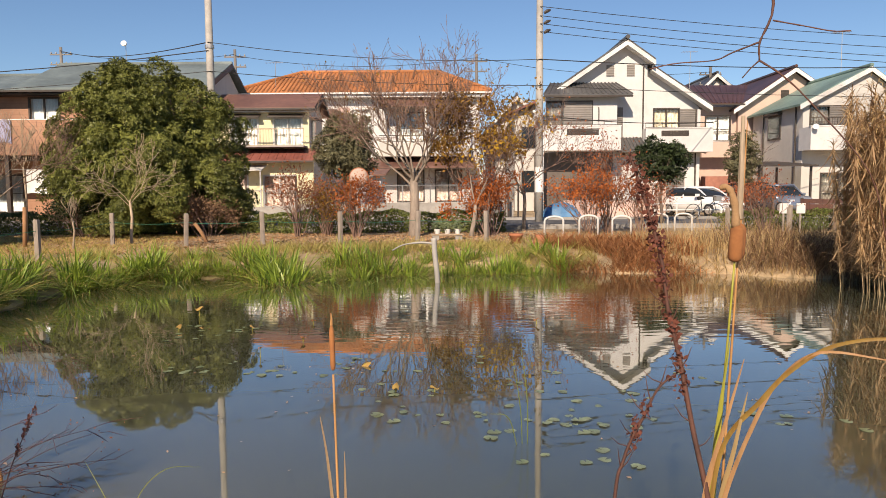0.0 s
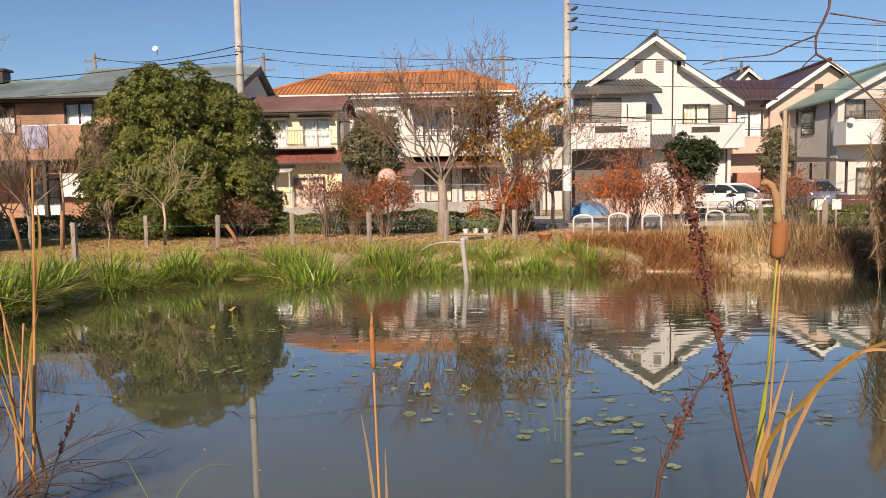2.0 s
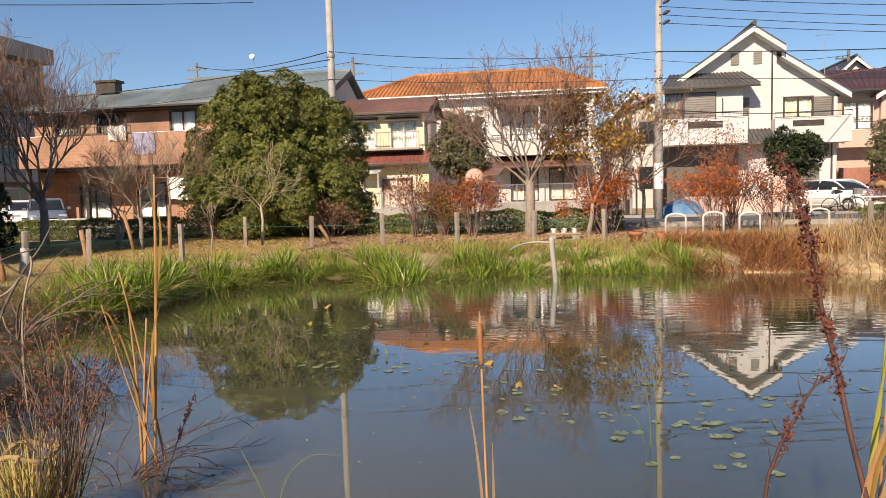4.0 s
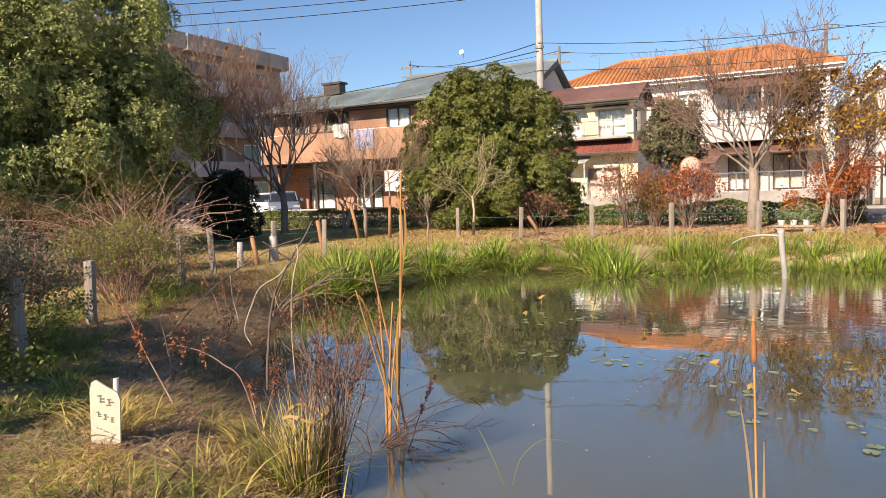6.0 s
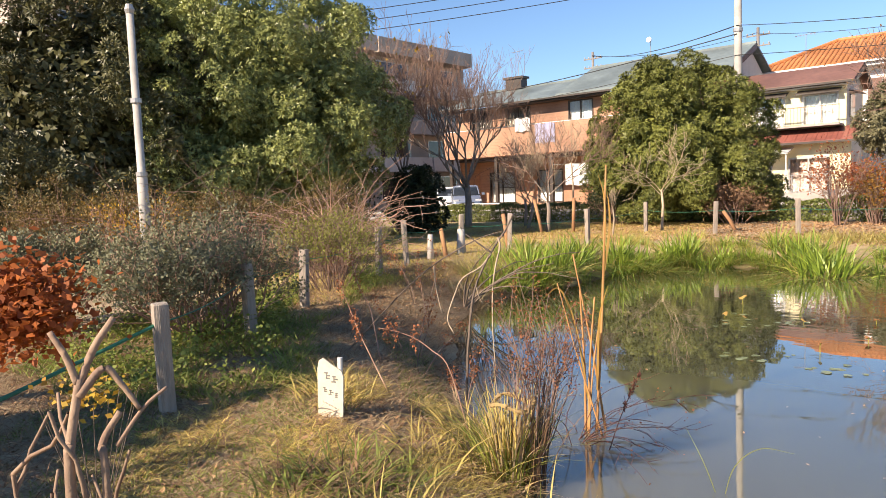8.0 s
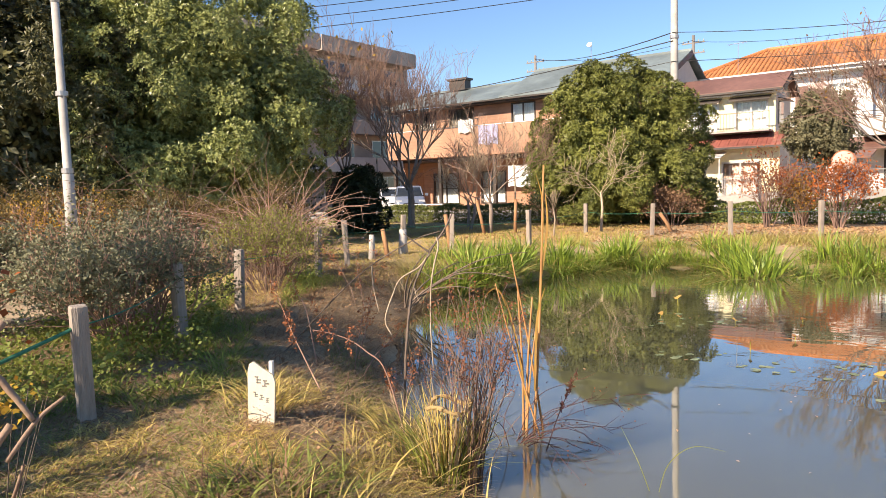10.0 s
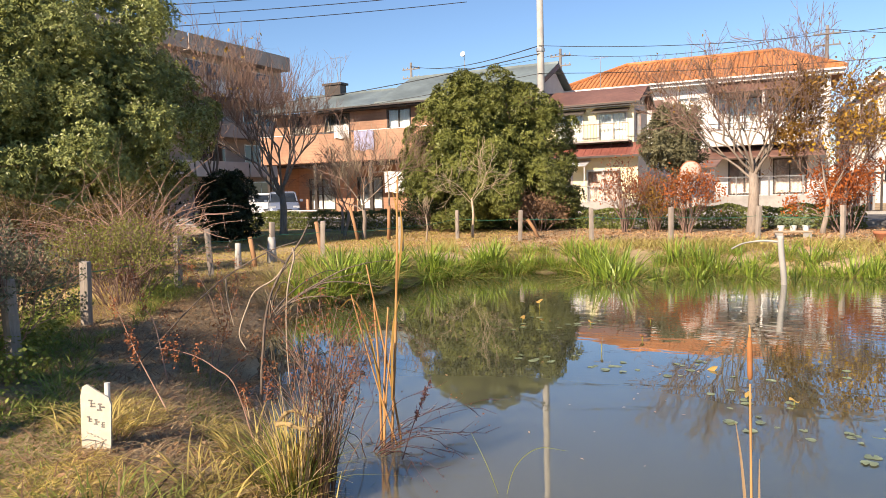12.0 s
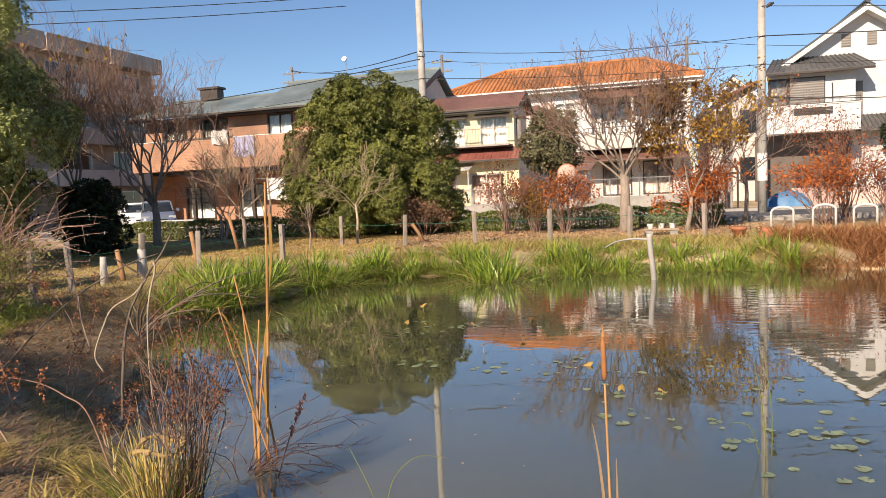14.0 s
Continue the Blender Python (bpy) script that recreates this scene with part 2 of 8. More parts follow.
M = dict(
    water=water_mat(), glass=glass_mat(),
    soil=mat("dry_leaf_soil", (0.55, 0.41, 0.25), (0.32, 0.24, 0.145), 0.95, 7, 0.8, 30, big=0.5),
    asphalt=mat("asphalt", (0.16, 0.155, 0.15), (0.11, 0.11, 0.11), 0.9, 9, 0.4, 90),
    concrete=mat("concrete", (0.42, 0.40, 0.37), (0.30, 0.29, 0.27), 0.85, 3, 0.3, 50),
    pole=mat("pole_concrete", (0.52, 0.49, 0.44), (0.40, 0.38, 0.35), 0.8, 5, 0.2, 60),
    post=mat("weathered_post", (0.47, 0.40, 0.33), (0.28, 0.235, 0.195), 0.9, 9, 0.7, 40, stretch=(4, 4, 0.5), per_object=0.3),
    wood=mat("new_stake_wood", (0.46, 0.25, 0.12), (0.34, 0.18, 0.09), 0.8, 8, 0.4, 40, stretch=(4, 4, 0.5)),
    bark=mat("bark", (0.24, 0.18, 0.14), (0.12, 0.095, 0.075), 0.95, 8, 0.8, 25, stretch=(3, 3, 0.6)),
    barkgrey=mat("grey_bark", (0.38, 0.31, 0.25), (0.22, 0.18, 0.145), 0.95, 8, 0.6, 25, stretch=(3, 3, 0.6)),
    barkpale=mat("pale_twig", (0.50, 0.40, 0.29), (0.33, 0.25, 0.17), 0.9, 8, 0.4, 30, stretch=(3, 3, 0.6)),
    twigred=mat("reddish_twig", (0.32, 0.21, 0.16), (0.16, 0.10, 0.08), 0.9, 8, 0.3, 30),
    ever=mat("evergreen_leaf", (0.27, 0.285, 0.065), (0.055, 0.07, 0.018), 0.45, 1.6, 0, island=0.45, thin=0.02, big=0.25, spec=0.3),
    ever2=mat("camphor_leaf", (0.50, 0.53, 0.17), (0.085, 0.115, 0.033), 0.4, 1.2, 0, island=0.45, thin=0.02, big=0.25, spec=0.35),
    ever3=mat("brownish_evergreen_leaf", (0.15, 0.145, 0.055), (0.038, 0.044, 0.017), 0.45, 1.5, 0, island=0.55, thin=0.08, big=0.25, spec=0.45),
    sagedark=mat("olive_leaf", (0.24, 0.22, 0.12), (0.10, 0.098, 0.05), 0.6, 2, 0, island=0.7, thin=0.2),
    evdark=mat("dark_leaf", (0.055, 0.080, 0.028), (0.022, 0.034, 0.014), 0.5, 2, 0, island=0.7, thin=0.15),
    hedge=mat("hedge_leaf", (0.247, 0.273, 0.065), (0.091, 0.117, 0.033), 0.5, 2, 0, island=0.7, thin=0.35),
    sage=mat("grey_green_leaf", (0.30, 0.295, 0.17), (0.085, 0.09, 0.05), 0.7, 2, 0, island=0.7, thin=0.2),
    orange=mat("orange_leaf", (0.62, 0.19, 0.04), (0.33, 0.085, 0.025), 0.6, 2, 0, island=0.8, thin=0.3),
    redbrown=mat("red_brown_leaf", (0.50, 0.155, 0.05), (0.24, 0.075, 0.04), 0.7, 2, 0, island=0.8, thin=0.3),
    yellow=mat("yellow_leaf", (0.55, 0.36, 0.03), (0.36, 0.19, 0.03), 0.6, 2, 0, island=0.8, thin=0.3),
    ochre=mat("ochre_leaf", (0.40, 0.22, 0.04), (0.20, 0.11, 0.03), 0.7, 2, 0, island=0.8, thin=0.3),
    iris=mat("iris_blade", (0.42, 0.52, 0.075), (0.075, 0.155, 0.022), 0.4, 1.5, 0, island=0.7, thin=0.18, big=0.3),
    irisold=mat("yellowed_iris_blade", (0.66, 0.53, 0.20), (0.34, 0.31, 0.075), 0.6, 1.5, 0, island=0.8, thin=0.3),
    straw=mat("straw", (0.616, 0.451, 0.220), (0.352, 0.231, 0.099), 0.75, 2, 0, island=0.8, thin=0.25),
    straw2=mat("grey_straw", (0.50, 0.38, 0.22), (0.25, 0.18, 0.10), 0.85, 2, 0, island=0.8, thin=0.15),
    gold=mat("golden_straw", (0.76, 0.60, 0.20), (0.42, 0.33, 0.09), 0.7, 2, 0, island=0.8, thin=0.3),
    reedleaf=mat("dry_reed_leaf", (0.60, 0.42, 0.23), (0.32, 0.20, 0.11), 0.75, 2, 0, island=0.8, thin=0.3),
    fluff=mat("cattail_fluff", (0.46, 0.29, 0.15), (0.36, 0.21, 0.10), 0.95, 40, 0.8, 250),
    pinkreed=mat("tan_reed_leaf", (0.64, 0.37, 0.18), (0.50, 0.27, 0.12), 0.6, 12, 0.2, 60, thin=0.3, stretch=(6, 6, 0.4)),
    yellowreed=mat("yellow_reed_leaf", (0.46, 0.29, 0.07), (0.32, 0.18, 0.05), 0.55, 12, 0.2, 60, thin=0.3, stretch=(6, 6, 0.4)),
    twigdark=mat("dark_red_stem", (0.16, 0.07, 0.05), (0.09, 0.045, 0.035), 0.75, 14, 0.3, 60),
    twigpink=mat("pale_red_stem", (0.52, 0.33, 0.24), (0.32, 0.18, 0.13), 0.8, 8, 0.2, 40),
    barkpink=mat("pale_pinkish_bark", (0.44, 0.31, 0.21), (0.24, 0.155, 0.11), 0.85, 12, 0.4, 60),
    rustseed=mat("rusty_seed", (0.36, 0.14, 0.065), (0.18, 0.065, 0.035), 0.85, 2, 0, island=0.8, thin=0.2),
    orangeseed=mat("orange_red_seed", (0.46, 0.18, 0.075), (0.26, 0.09, 0.04), 0.85, 2, 0, island=0.8, thin=0.2),
    rustleaf=mat("rusty_dry_leaf", (0.42, 0.19, 0.07), (0.26, 0.11, 0.045), 0.7, 12, 0.3, 60),
    yelgreen=mat("yellow_green_leaf", (0.30, 0.30, 0.06), (0.16, 0.18, 0.035), 0.6, 2, 0, island=0.8, thin=0.3),
    olive=mat("brown_olive_leaf", (0.24, 0.165, 0.055), (0.10, 0.085, 0.03), 0.65, 2, 0, island=0.8, thin=0.25),
    crimson=mat("crimson_leaf", (0.28, 0.03, 0.04), (0.15, 0.02, 0.03), 0.6, 2, 0, island=0.8, thin=0.3),
    signboard=mat("cream_board", (0.74, 0.68, 0.54), (0.60, 0.53, 0.41), 0.7, 12, 0.2, 80),
    faded=mat("faded_ink", (0.13, 0.125, 0.115), (0.26, 0.245, 0.22), 0.8, 60, 0.1, 80),
    mirrorback=mat("pale_orange_shell", (0.58, 0.44, 0.37), (0.50, 0.37, 0.31), 0.85, 8, 0.1, 40),
    strawdark=mat("dead_stem", (0.33, 0.20, 0.11), (0.17, 0.095, 0.055), 0.85, 2, 0, island=0.8, thin=0.15),
    rust=mat("rusty_grass", (0.550, 0.250, 0.094), (0.312, 0.138, 0.062), 0.8, 2, 0, island=0.8, thin=0.25),
    lawn=mat("short_grass", (0.34, 0.37, 0.075), (0.13, 0.18, 0.035), 0.6, 2, 0, island=0.8, thin=0.3),
    litter=mat("leaf_litter", (0.64, 0.40, 0.21), (0.30, 0.175, 0.09), 0.85, 2, 0, island=0.9, thin=0.1),
    reed=mat("reed_cane", (0.55, 0.29, 0.11), (0.38, 0.19, 0.07), 0.55, 12, 0.2, 40, stretch=(3, 3, 0.3)),
    cattail=mat("cattail_spike", (0.37, 0.155, 0.055), (0.28, 0.11, 0.04), 0.95, 30, 0.6, 300),
    stemgreen=mat("green_stem", (0.42, 0.36, 0.05), (0.28, 0.30, 0.05), 0.5, 12, 0.1, 40),
    seed=mat("dried_seed", (0.17, 0.055, 0.035), (0.10, 0.035, 0.025), 0.9, 20, 0.3, 80),
    pad=mat("lily_pad", (0.33, 0.38, 0.20), (0.12, 0.165, 0.085), 0.22, 14, 0.2, 40, per_object=0.5),
    padold=mat("old_lily_leaf", (0.52, 0.36, 0.09), (0.34, 0.19, 0.06), 0.5, 9, 0.2, 40),
    white=mat("white_render", (0.68, 0.67, 0.66), (0.60, 0.59, 0.58), 0.85, 2, 0.25, 70, big=0.1),
    offwhite=mat("offwhite_render", (0.60, 0.58, 0.54), (0.53, 0.51, 0.48), 0.85, 2, 0.25, 70, big=0.12),
    cream=mat("cream_render", (0.62, 0.46, 0.38), (0.55, 0.41, 0.34), 0.85, 2, 0.25, 70, big=0.1),
    yellowwall=mat("pale_yellow_render", (0.80, 0.73, 0.48), (0.72, 0.66, 0.43), 0.85, 2, 0.25, 70, big=0.1),
    grey=mat("grey_shutter", (0.24, 0.22, 0.20), (0.20, 0.185, 0.17), 0.5, 3, 0.05, 40),
    dark=mat("dark_trim", (0.075, 0.06, 0.05), (0.05, 0.04, 0.035), 0.5, 4, 0.1, 40),
    black=mat("black_rubber", (0.02, 0.02, 0.02), (0.03, 0.03, 0.03), 0.7, 6, 0.1, 40),
    alu=mat("aluminium", (0.55, 0.54, 0.52), (0.47, 0.46, 0.45), 0.4, 6, 0.05, 60, metal=0.6),
    whitepaint=mat("white_paint", (0.80, 0.79, 0.76), (0.70, 0.69, 0.66), 0.4, 5, 0.05, 60),
    curtain=mat("white_curtain", (0.72, 0.71, 0.70), (0.50, 0.49, 0.49), 0.9, 3, 0.2, 30, stretch=(8, 8, 0.4)),
    curtaintan=mat("tan_curtain", (0.66, 0.54, 0.36), (0.46, 0.40, 0.33), 0.9, 3, 0.2, 30, stretch=(8, 8, 0.4)),
    curtainpink=mat("pinkish_blind", (0.66, 0.48, 0.42), (0.56, 0.40, 0.35), 0.9, 3, 0.2, 30),
    # dark brown standing in for shade indoors and under a balcony
    shade_tone=mat("shade_brown", (0.16, 0.14, 0.12), (0.12, 0.10, 0.09), 0.9, 2, 0.1, 30),
    carwhite=mat("white_car_paint", (0.82, 0.82, 0.81), (0.78, 0.78, 0.78), 0.18, 2, 0, big=0.05),
    carsilver=mat("silver_car_paint", (0.30, 0.34, 0.42), (0.26, 0.30, 0.37), 0.25, 2, 0, metal=0.5, big=0.05),
    cardark=mat("dark_car_paint", (0.035, 0.04, 0.05), (0.03, 0.035, 0.045), 0.2, 2, 0, big=0.05),
    carglass=mat("tinted_glass", (0.02, 0.025, 0.03), (0.03, 0.035, 0.04), 0.05, 2, 0, big=0.05, spec=0.6),
    lamp=mat("headlight_lens", (0.65, 0.68, 0.70), (0.5, 0.52, 0.55), 0.1, 20, 0),
    terracotta=mat("terracotta", (0.50, 0.20, 0.10), (0.42, 0.16, 0.08), 0.8, 8, 0.2, 60),
    bluesheet=mat("blue_sheet", (0.10, 0.24, 0.42), (0.06, 0.17, 0.33), 0.5, 6, 0.3, 12),
    green_rope=mat("green_rope", (0.04, 0.22, 0.13), (0.03, 0.14, 0.08), 0.7, 30, 0.3, 200),
    wire=mat("black_cable", (0.03, 0.03, 0.03), (0.04, 0.04, 0.04), 0.6, 10, 0),
    lav=mat("lavender_cloth", (0.42, 0.42, 0.58), (0.34, 0.34, 0.48), 0.9, 3, 0.2, 30, stretch=(6, 6, 0.5)),
    apt=rows_mat("beige_tile_wall", (0.50, 0.42, 0.35), (0.44, 0.37, 0.31), 0.10, 2, 0.7, 0.005, 0.85),
    brick=rows_mat("orange_siding", (0.47, 0.265, 0.17), (0.39, 0.215, 0.14), 0.20, 2, 0.75, 0.01, 0.72),
    brickred=rows_mat("brick_face", (0.46, 0.21, 0.15), (0.36, 0.16, 0.12), 0.08, 2, 0.85, 0.008, 0.7),
    roofgreen=rows_mat("green_grey_sheet_roof", (0.20, 0.245, 0.245), (0.15, 0.185, 0.185), 0.28, 1, 0.45, 0.02, 0.75),
    roofmint=rows_mat("mint_tile_roof", (0.24, 0.35, 0.30), (0.18, 0.27, 0.235), 0.28, 0, 0.5, 0.02, 0.7),
    roofgrey=rows_mat("grey_tile_roof", (0.13, 0.125, 0.125), (0.085, 0.085, 0.085), 0.27, 1, 0.4, 0.03, 0.6),
    roofmaroon=rows_mat("maroon_tile_roof", (0.12, 0.055, 0.040), (0.08, 0.040, 0.030), 0.30, 0, 0.4, 0.03, 0.6),
    roofbrown=rows_mat("brown_sheet_roof", (0.24, 0.125, 0.095), (0.17, 0.09, 0.07), 0.22, 1, 0.5, 0.02, 0.72),
    roofred=rows_mat("red_brown_sheet_roof", (0.32, 0.11, 0.085), (0.22, 0.08, 0.06), 0.45, 0, 0.45, 0.03, 0.7),
    rooforange=rows_mat("orange_tile_roof", (0.54, 0.225, 0.085), (0.42, 0.165, 0.062), 0.30, 1, 0.7, 0.03, 0.75),
)


# ---- mesh helpers ----
class Mesh:
    """Collects boxes, prisms and tubes into one mesh."""

    def __init__(self):
        self.v, self.f = [], []

    def add(self, verts, faces):
        o = len(self.v)
        self.v += [tuple(p) for p in verts]
        self.f += [tuple(i + o for i in q) for q in faces]
        return self

    def box(self, x0, x1, y0, y1, z0, z1):
        v = [(x, y, z) for z in (z0, z1) for x, y in ((x0, y0), (x1, y0), (x1, y1), (x0, y1))]
        return self.add(v, [(3, 2, 1, 0), (4, 5, 6, 7), (0, 1, 5, 4), (1, 2, 6, 5), (2, 3, 7, 6), (3, 0, 4, 7)])

    def prism(self, base, shift):
        """A polygon pushed along a vector."""
        n, s = len(base), Vector(shift)
        v = [Vector(p) for p in base] + [Vector(p) + s for p in base]
        return self.add(v, [tuple(range(n))[::-1], tuple(range(n, 2 * n))] + [(i, (i + 1) % n, n + (i + 1) % n, n + i) for i in range(n)])

    def slab(self, quad, t):
        """A roof sheet with thickness t below it."""
        return self.prism(quad, (0, 0, -t))

    def tube(self, pts, radii, n=8, cap=True):
        pts = [Vector(p) for p in pts]
        o = len(self.v)
        for i, p in enumerate(pts):
            d = (pts[min(i + 1, len(pts) - 1)] - pts[max(i - 1, 0)]).normalized()
            u = d.cross(Vector((0.31, 0.95, 0.11))).normalized()
            if abs(d.z) > 0.9:
                u = d.cross(Vector((1, 0, 0))).normalized()
            w = d.cross(u)
            r = radii[i] if hasattr(radii, "__len__") else radii
            self.v += [tuple(p + r * (math.cos(a) * u + math.sin(a) * w)) for a in (2 * math.pi * j / n for j in range(n))]
        for i in range(len(pts) - 1):
            self.f += [(o + i * n + j, o + i * n + (j + 1) % n, o + (i + 1) * n + (j + 1) % n, o + (i + 1) * n + j) for j in range(n)]
        if cap:
            self.f += [tuple(o + j for j in range(n))[::-1], tuple(o + (len(pts) - 1) * n + j for j in range(n))]
        return self


def raw(name, v, f, m, smooth=False):
    """A mesh from arrays; f holds equal-sized faces, or is a list of tuples."""
    me = bpy.data.meshes.new(name)
    if isinstance(f, np.ndarray):
        k = f.shape[1]
        me.vertices.add(len(v)), me.loops.add(f.size), me.polygons.add(len(f))
        me.vertices.foreach_set("co", np.asarray(v, np.float32).ravel())
        me.loops.foreach_set("vertex_index", f.astype(np.int32).ravel())
        me.polygons.foreach_set("loop_start", np.arange(0, f.size, k, dtype=np.int32))
        me.update(calc_edges=True)
    else:
        me.from_pydata(v, [], f)
    me.materials.append(m)
    if smooth:
        me.polygons.foreach_set("use_smooth", [True] * len(me.polygons))
    return me


def part(name, mesh, m, parent, label="", smooth=False):
    """One mesh under a thing; masses of blades, leaves, seeds and twigs that nobody could count are stuff."""
    data = raw(name, mesh.v, mesh.f, m, smooth) if isinstance(mesh, Mesh) else mesh
    ob = new(name, data)
    ob.parent = parent
    return tagged(ob, label, kind="stuff" if name.split("_")[-1] in ("fan", "mass", "foliage", "stemwork", "crown", "stalkwork", "stand", "head") else "")


def thing(name, label, category, group="", kind="", at=(0, 0, 0), mesh=None, m=None, smooth=False):
    """A top-level thing: an Empty at its base, or one mesh."""
    data = None if mesh is None else raw(name, mesh.v, mesh.f, m, smooth) if isinstance(mesh, Mesh) else mesh
    ob = new(name, data)
    ob.location = at
    return tagged(ob, label, category, group, kind)


def unit(a):
    return a / np.maximum(np.linalg.norm(a, axis=1, keepdims=True), 1e-9)


def leaves(name, pos, size, m, out=None, slim=0.5, jitter=0.8):
    """Many small rhombic leaves; out: the way each one faces, roughly."""
    n = len(pos)
    nr = rng.normal(size=(n, 3))
    if out is not None:
        nr = nr * jitter + out
    nr = unit(nr)
    u = unit(np.cross(nr, rng.normal(size=(n, 3))))
    w = np.cross(nr, u)
    s = (np.asarray(size) * rng.uniform(0.6, 1.3, n))[:, None]
    v = np.stack([pos - u * s * 0.5, pos + w * s * slim * 0.5 + nr * s * 0.08, pos + u * s * 0.5, pos - w * s * slim * 0.5 + nr * s * 0.08], 1).reshape(-1, 3)
    return raw(name, v, np.arange(4 * n).reshape(-1, 4), m)


def blades(name, base, az, lean, length, width, m, k=4, droop=0.3, parts=None):
    """Grass blades: strips that lean and droop along their azimuth and end in a point."""
    n = len(base)
    h = np.stack([np.cos(az), np.sin(az), np.zeros(n)], 1)
    sd = np.stack([-np.sin(az), np.cos(az), np.zeros(n)], 1)
    tw = rng.uniform(-1.2, 1.2, n)[:, None]
    sd = unit(sd * np.cos(tw) + h * np.sin(tw))
    L, W, le, dr = (np.broadcast_to(np.asarray(q, float), (n,))[:, None] for q in (length, width, lean, droop))
    vs = []
    for j in range(k + 1):
        s = j / k
        p = base + h * L * (le * s + dr * s ** 2.2) + np.array([0, 0, 1.0]) * L * (s - (le * 0.35 + dr * 0.55) * s ** 2)
        wd = W * (1 - s ** 1.8) * (0.75 + 0.5 * min(s * 3, 1)) * 0.5 + 0.0006
        vs += [p - sd * wd, p + sd * wd]
    v = np.stack(vs, 1).reshape(-1, 3)
    o = (np.arange(n) * 2 * (k + 1))[:, None, None]
    q = np.array([[2 * j, 2 * j + 1, 2 * j + 3, 2 * j + 2] for j in range(k)])[None]
    return raw(name, v, (o + q).reshape(-1, 4), m)


def sticks(name, segs, m, n=4):
    """Tapered prisms, one a segment (p0, p1, r0, r1)."""
    a = np.array([(*s[0], *s[1], s[2], s[3]) for s in segs], float)
    p0, p1, r0, r1 = a[:, :3], a[:, 3:6], a[:, 6:7], a[:, 7:8]
    d = unit(p1 - p0)
    ref = np.where(np.abs(d[:, 2:3]) > 0.9, [[1.0, 0, 0]], [[0, 0, 1.0]])
    u = unit(np.cross(d, ref))
    w = np.cross(d, u)
    vs = []
    for p, r in ((p0, r0), (p1 + d * r1 * 0.5, r1)):
        for j in range(n):
            t = 2 * math.pi * j / n
            vs.append(p + r * (math.cos(t) * u + math.sin(t) * w))
    v = np.stack(vs, 1).reshape(-1, 3)
    o = (np.arange(len(a)) * 2 * n)[:, None, None]
    q = np.array([[j, (j + 1) % n, n + (j + 1) % n, n + j] for j in range(n)])[None]
    return raw(name, v, (o + q).reshape(-1, 4), m, True)


def grow(p, d, length, r, depth, segs, tips, spread=0.6, kids=(2, 4), up=0.15, shrink=0.68, wander=0.18, nseg=3, rr=random.Random(3), minr=0.003, start=0.35):
    """A branch that wanders and divides; fills segs with pieces and tips with twig ends."""
    pts, d = [Vector(p)], Vector(d).normalized()
    for i in range(nseg):
        d = (d + Vector((rr.gauss(0, wander), rr.gauss(0, wander), rr.gauss(0, wander) + up * 0.4))).normalized()
        q = pts[-1] + d * length / nseg
        segs.append((pts[-1], q, max(r * (1 - 0.45 * i / nseg), minr), max(r * (1 - 0.45 * (i + 1) / nseg), minr)))
        pts.append(q)
    if depth == 0:
        tips.append((pts[-1], d))
        return
    for c in range(rr.randint(*kids)):
        s = start + (1 - start) * (c + rr.random()) / kids[1] if c else 1.0
        i = min(int(s * nseg), nseg - 1)
        q = pts[i].lerp(pts[i + 1], min(s * nseg - i, 1.0))
        side = Vector((rr.gauss(0, 1), rr.gauss(0, 1), rr.gauss(0, 0.7)))
        side = (side - side.dot(d) * d).normalized()
        nd = d + side * spread * rr.uniform(0.6, 1.3) + Vector((0, 0, up))
        grow(q, nd, length * shrink * rr.uniform(0.75, 1.2), r * 0.58 * (1.0 if c else 1.15), depth - 1, segs, tips, spread, kids, up, shrink, wander, nseg, rr, minr, start)


# ---- ground, pond, road ----
SHORE = [(-1.9, 2.0), (-2.35, 2.75), (-2.85, 3.35), (-3.8, 3.95), (-4.9, 5.0), (-5.9, 6.6), (-6.6, 8.2), (-6.5, 9.6), (-6.4, 11.2), (-6.2, 12.6), (-5.2, 13.7),
         (-3.0, 14.0), (-1.0, 14.4), (1.3, 14.6), (3.5, 14.25), (5.7, 13.8), (7.2, 12.9), (8.3, 11.6), (9.4, 9.0), (9.2, 5.5), (7.0, 2.6), (3.2, 1.3), (0.3, 1.05), (-1.2, 1.35)]
SH = np.array(SHORE)


def shore_distance(x, y):
    """Distance to the waterline, negative over the water."""
    p = np.stack([np.ravel(x), np.ravel(y)], 1)
    best, inside = np.full(len(p), 1e9), np.zeros(len(p), bool)
    for a, b in zip(SH, np.roll(SH, -1, 0)):
        t = np.clip(((p - a) @ (b - a)) / ((b - a) @ (b - a)), 0, 1)
        best = np.minimum(best, np.linalg.norm(p - a - t[:, None] * (b - a), axis=1))
        hit = (a[1] > p[:, 1]) != (b[1] > p[:, 1])
        inside ^= hit & (p[:, 0] < (b[0] - a[0]) * (p[:, 1] - a[1]) / (b[1] - a[1] + 1e-12) + a[0])
    return np.where(inside, -best, best)


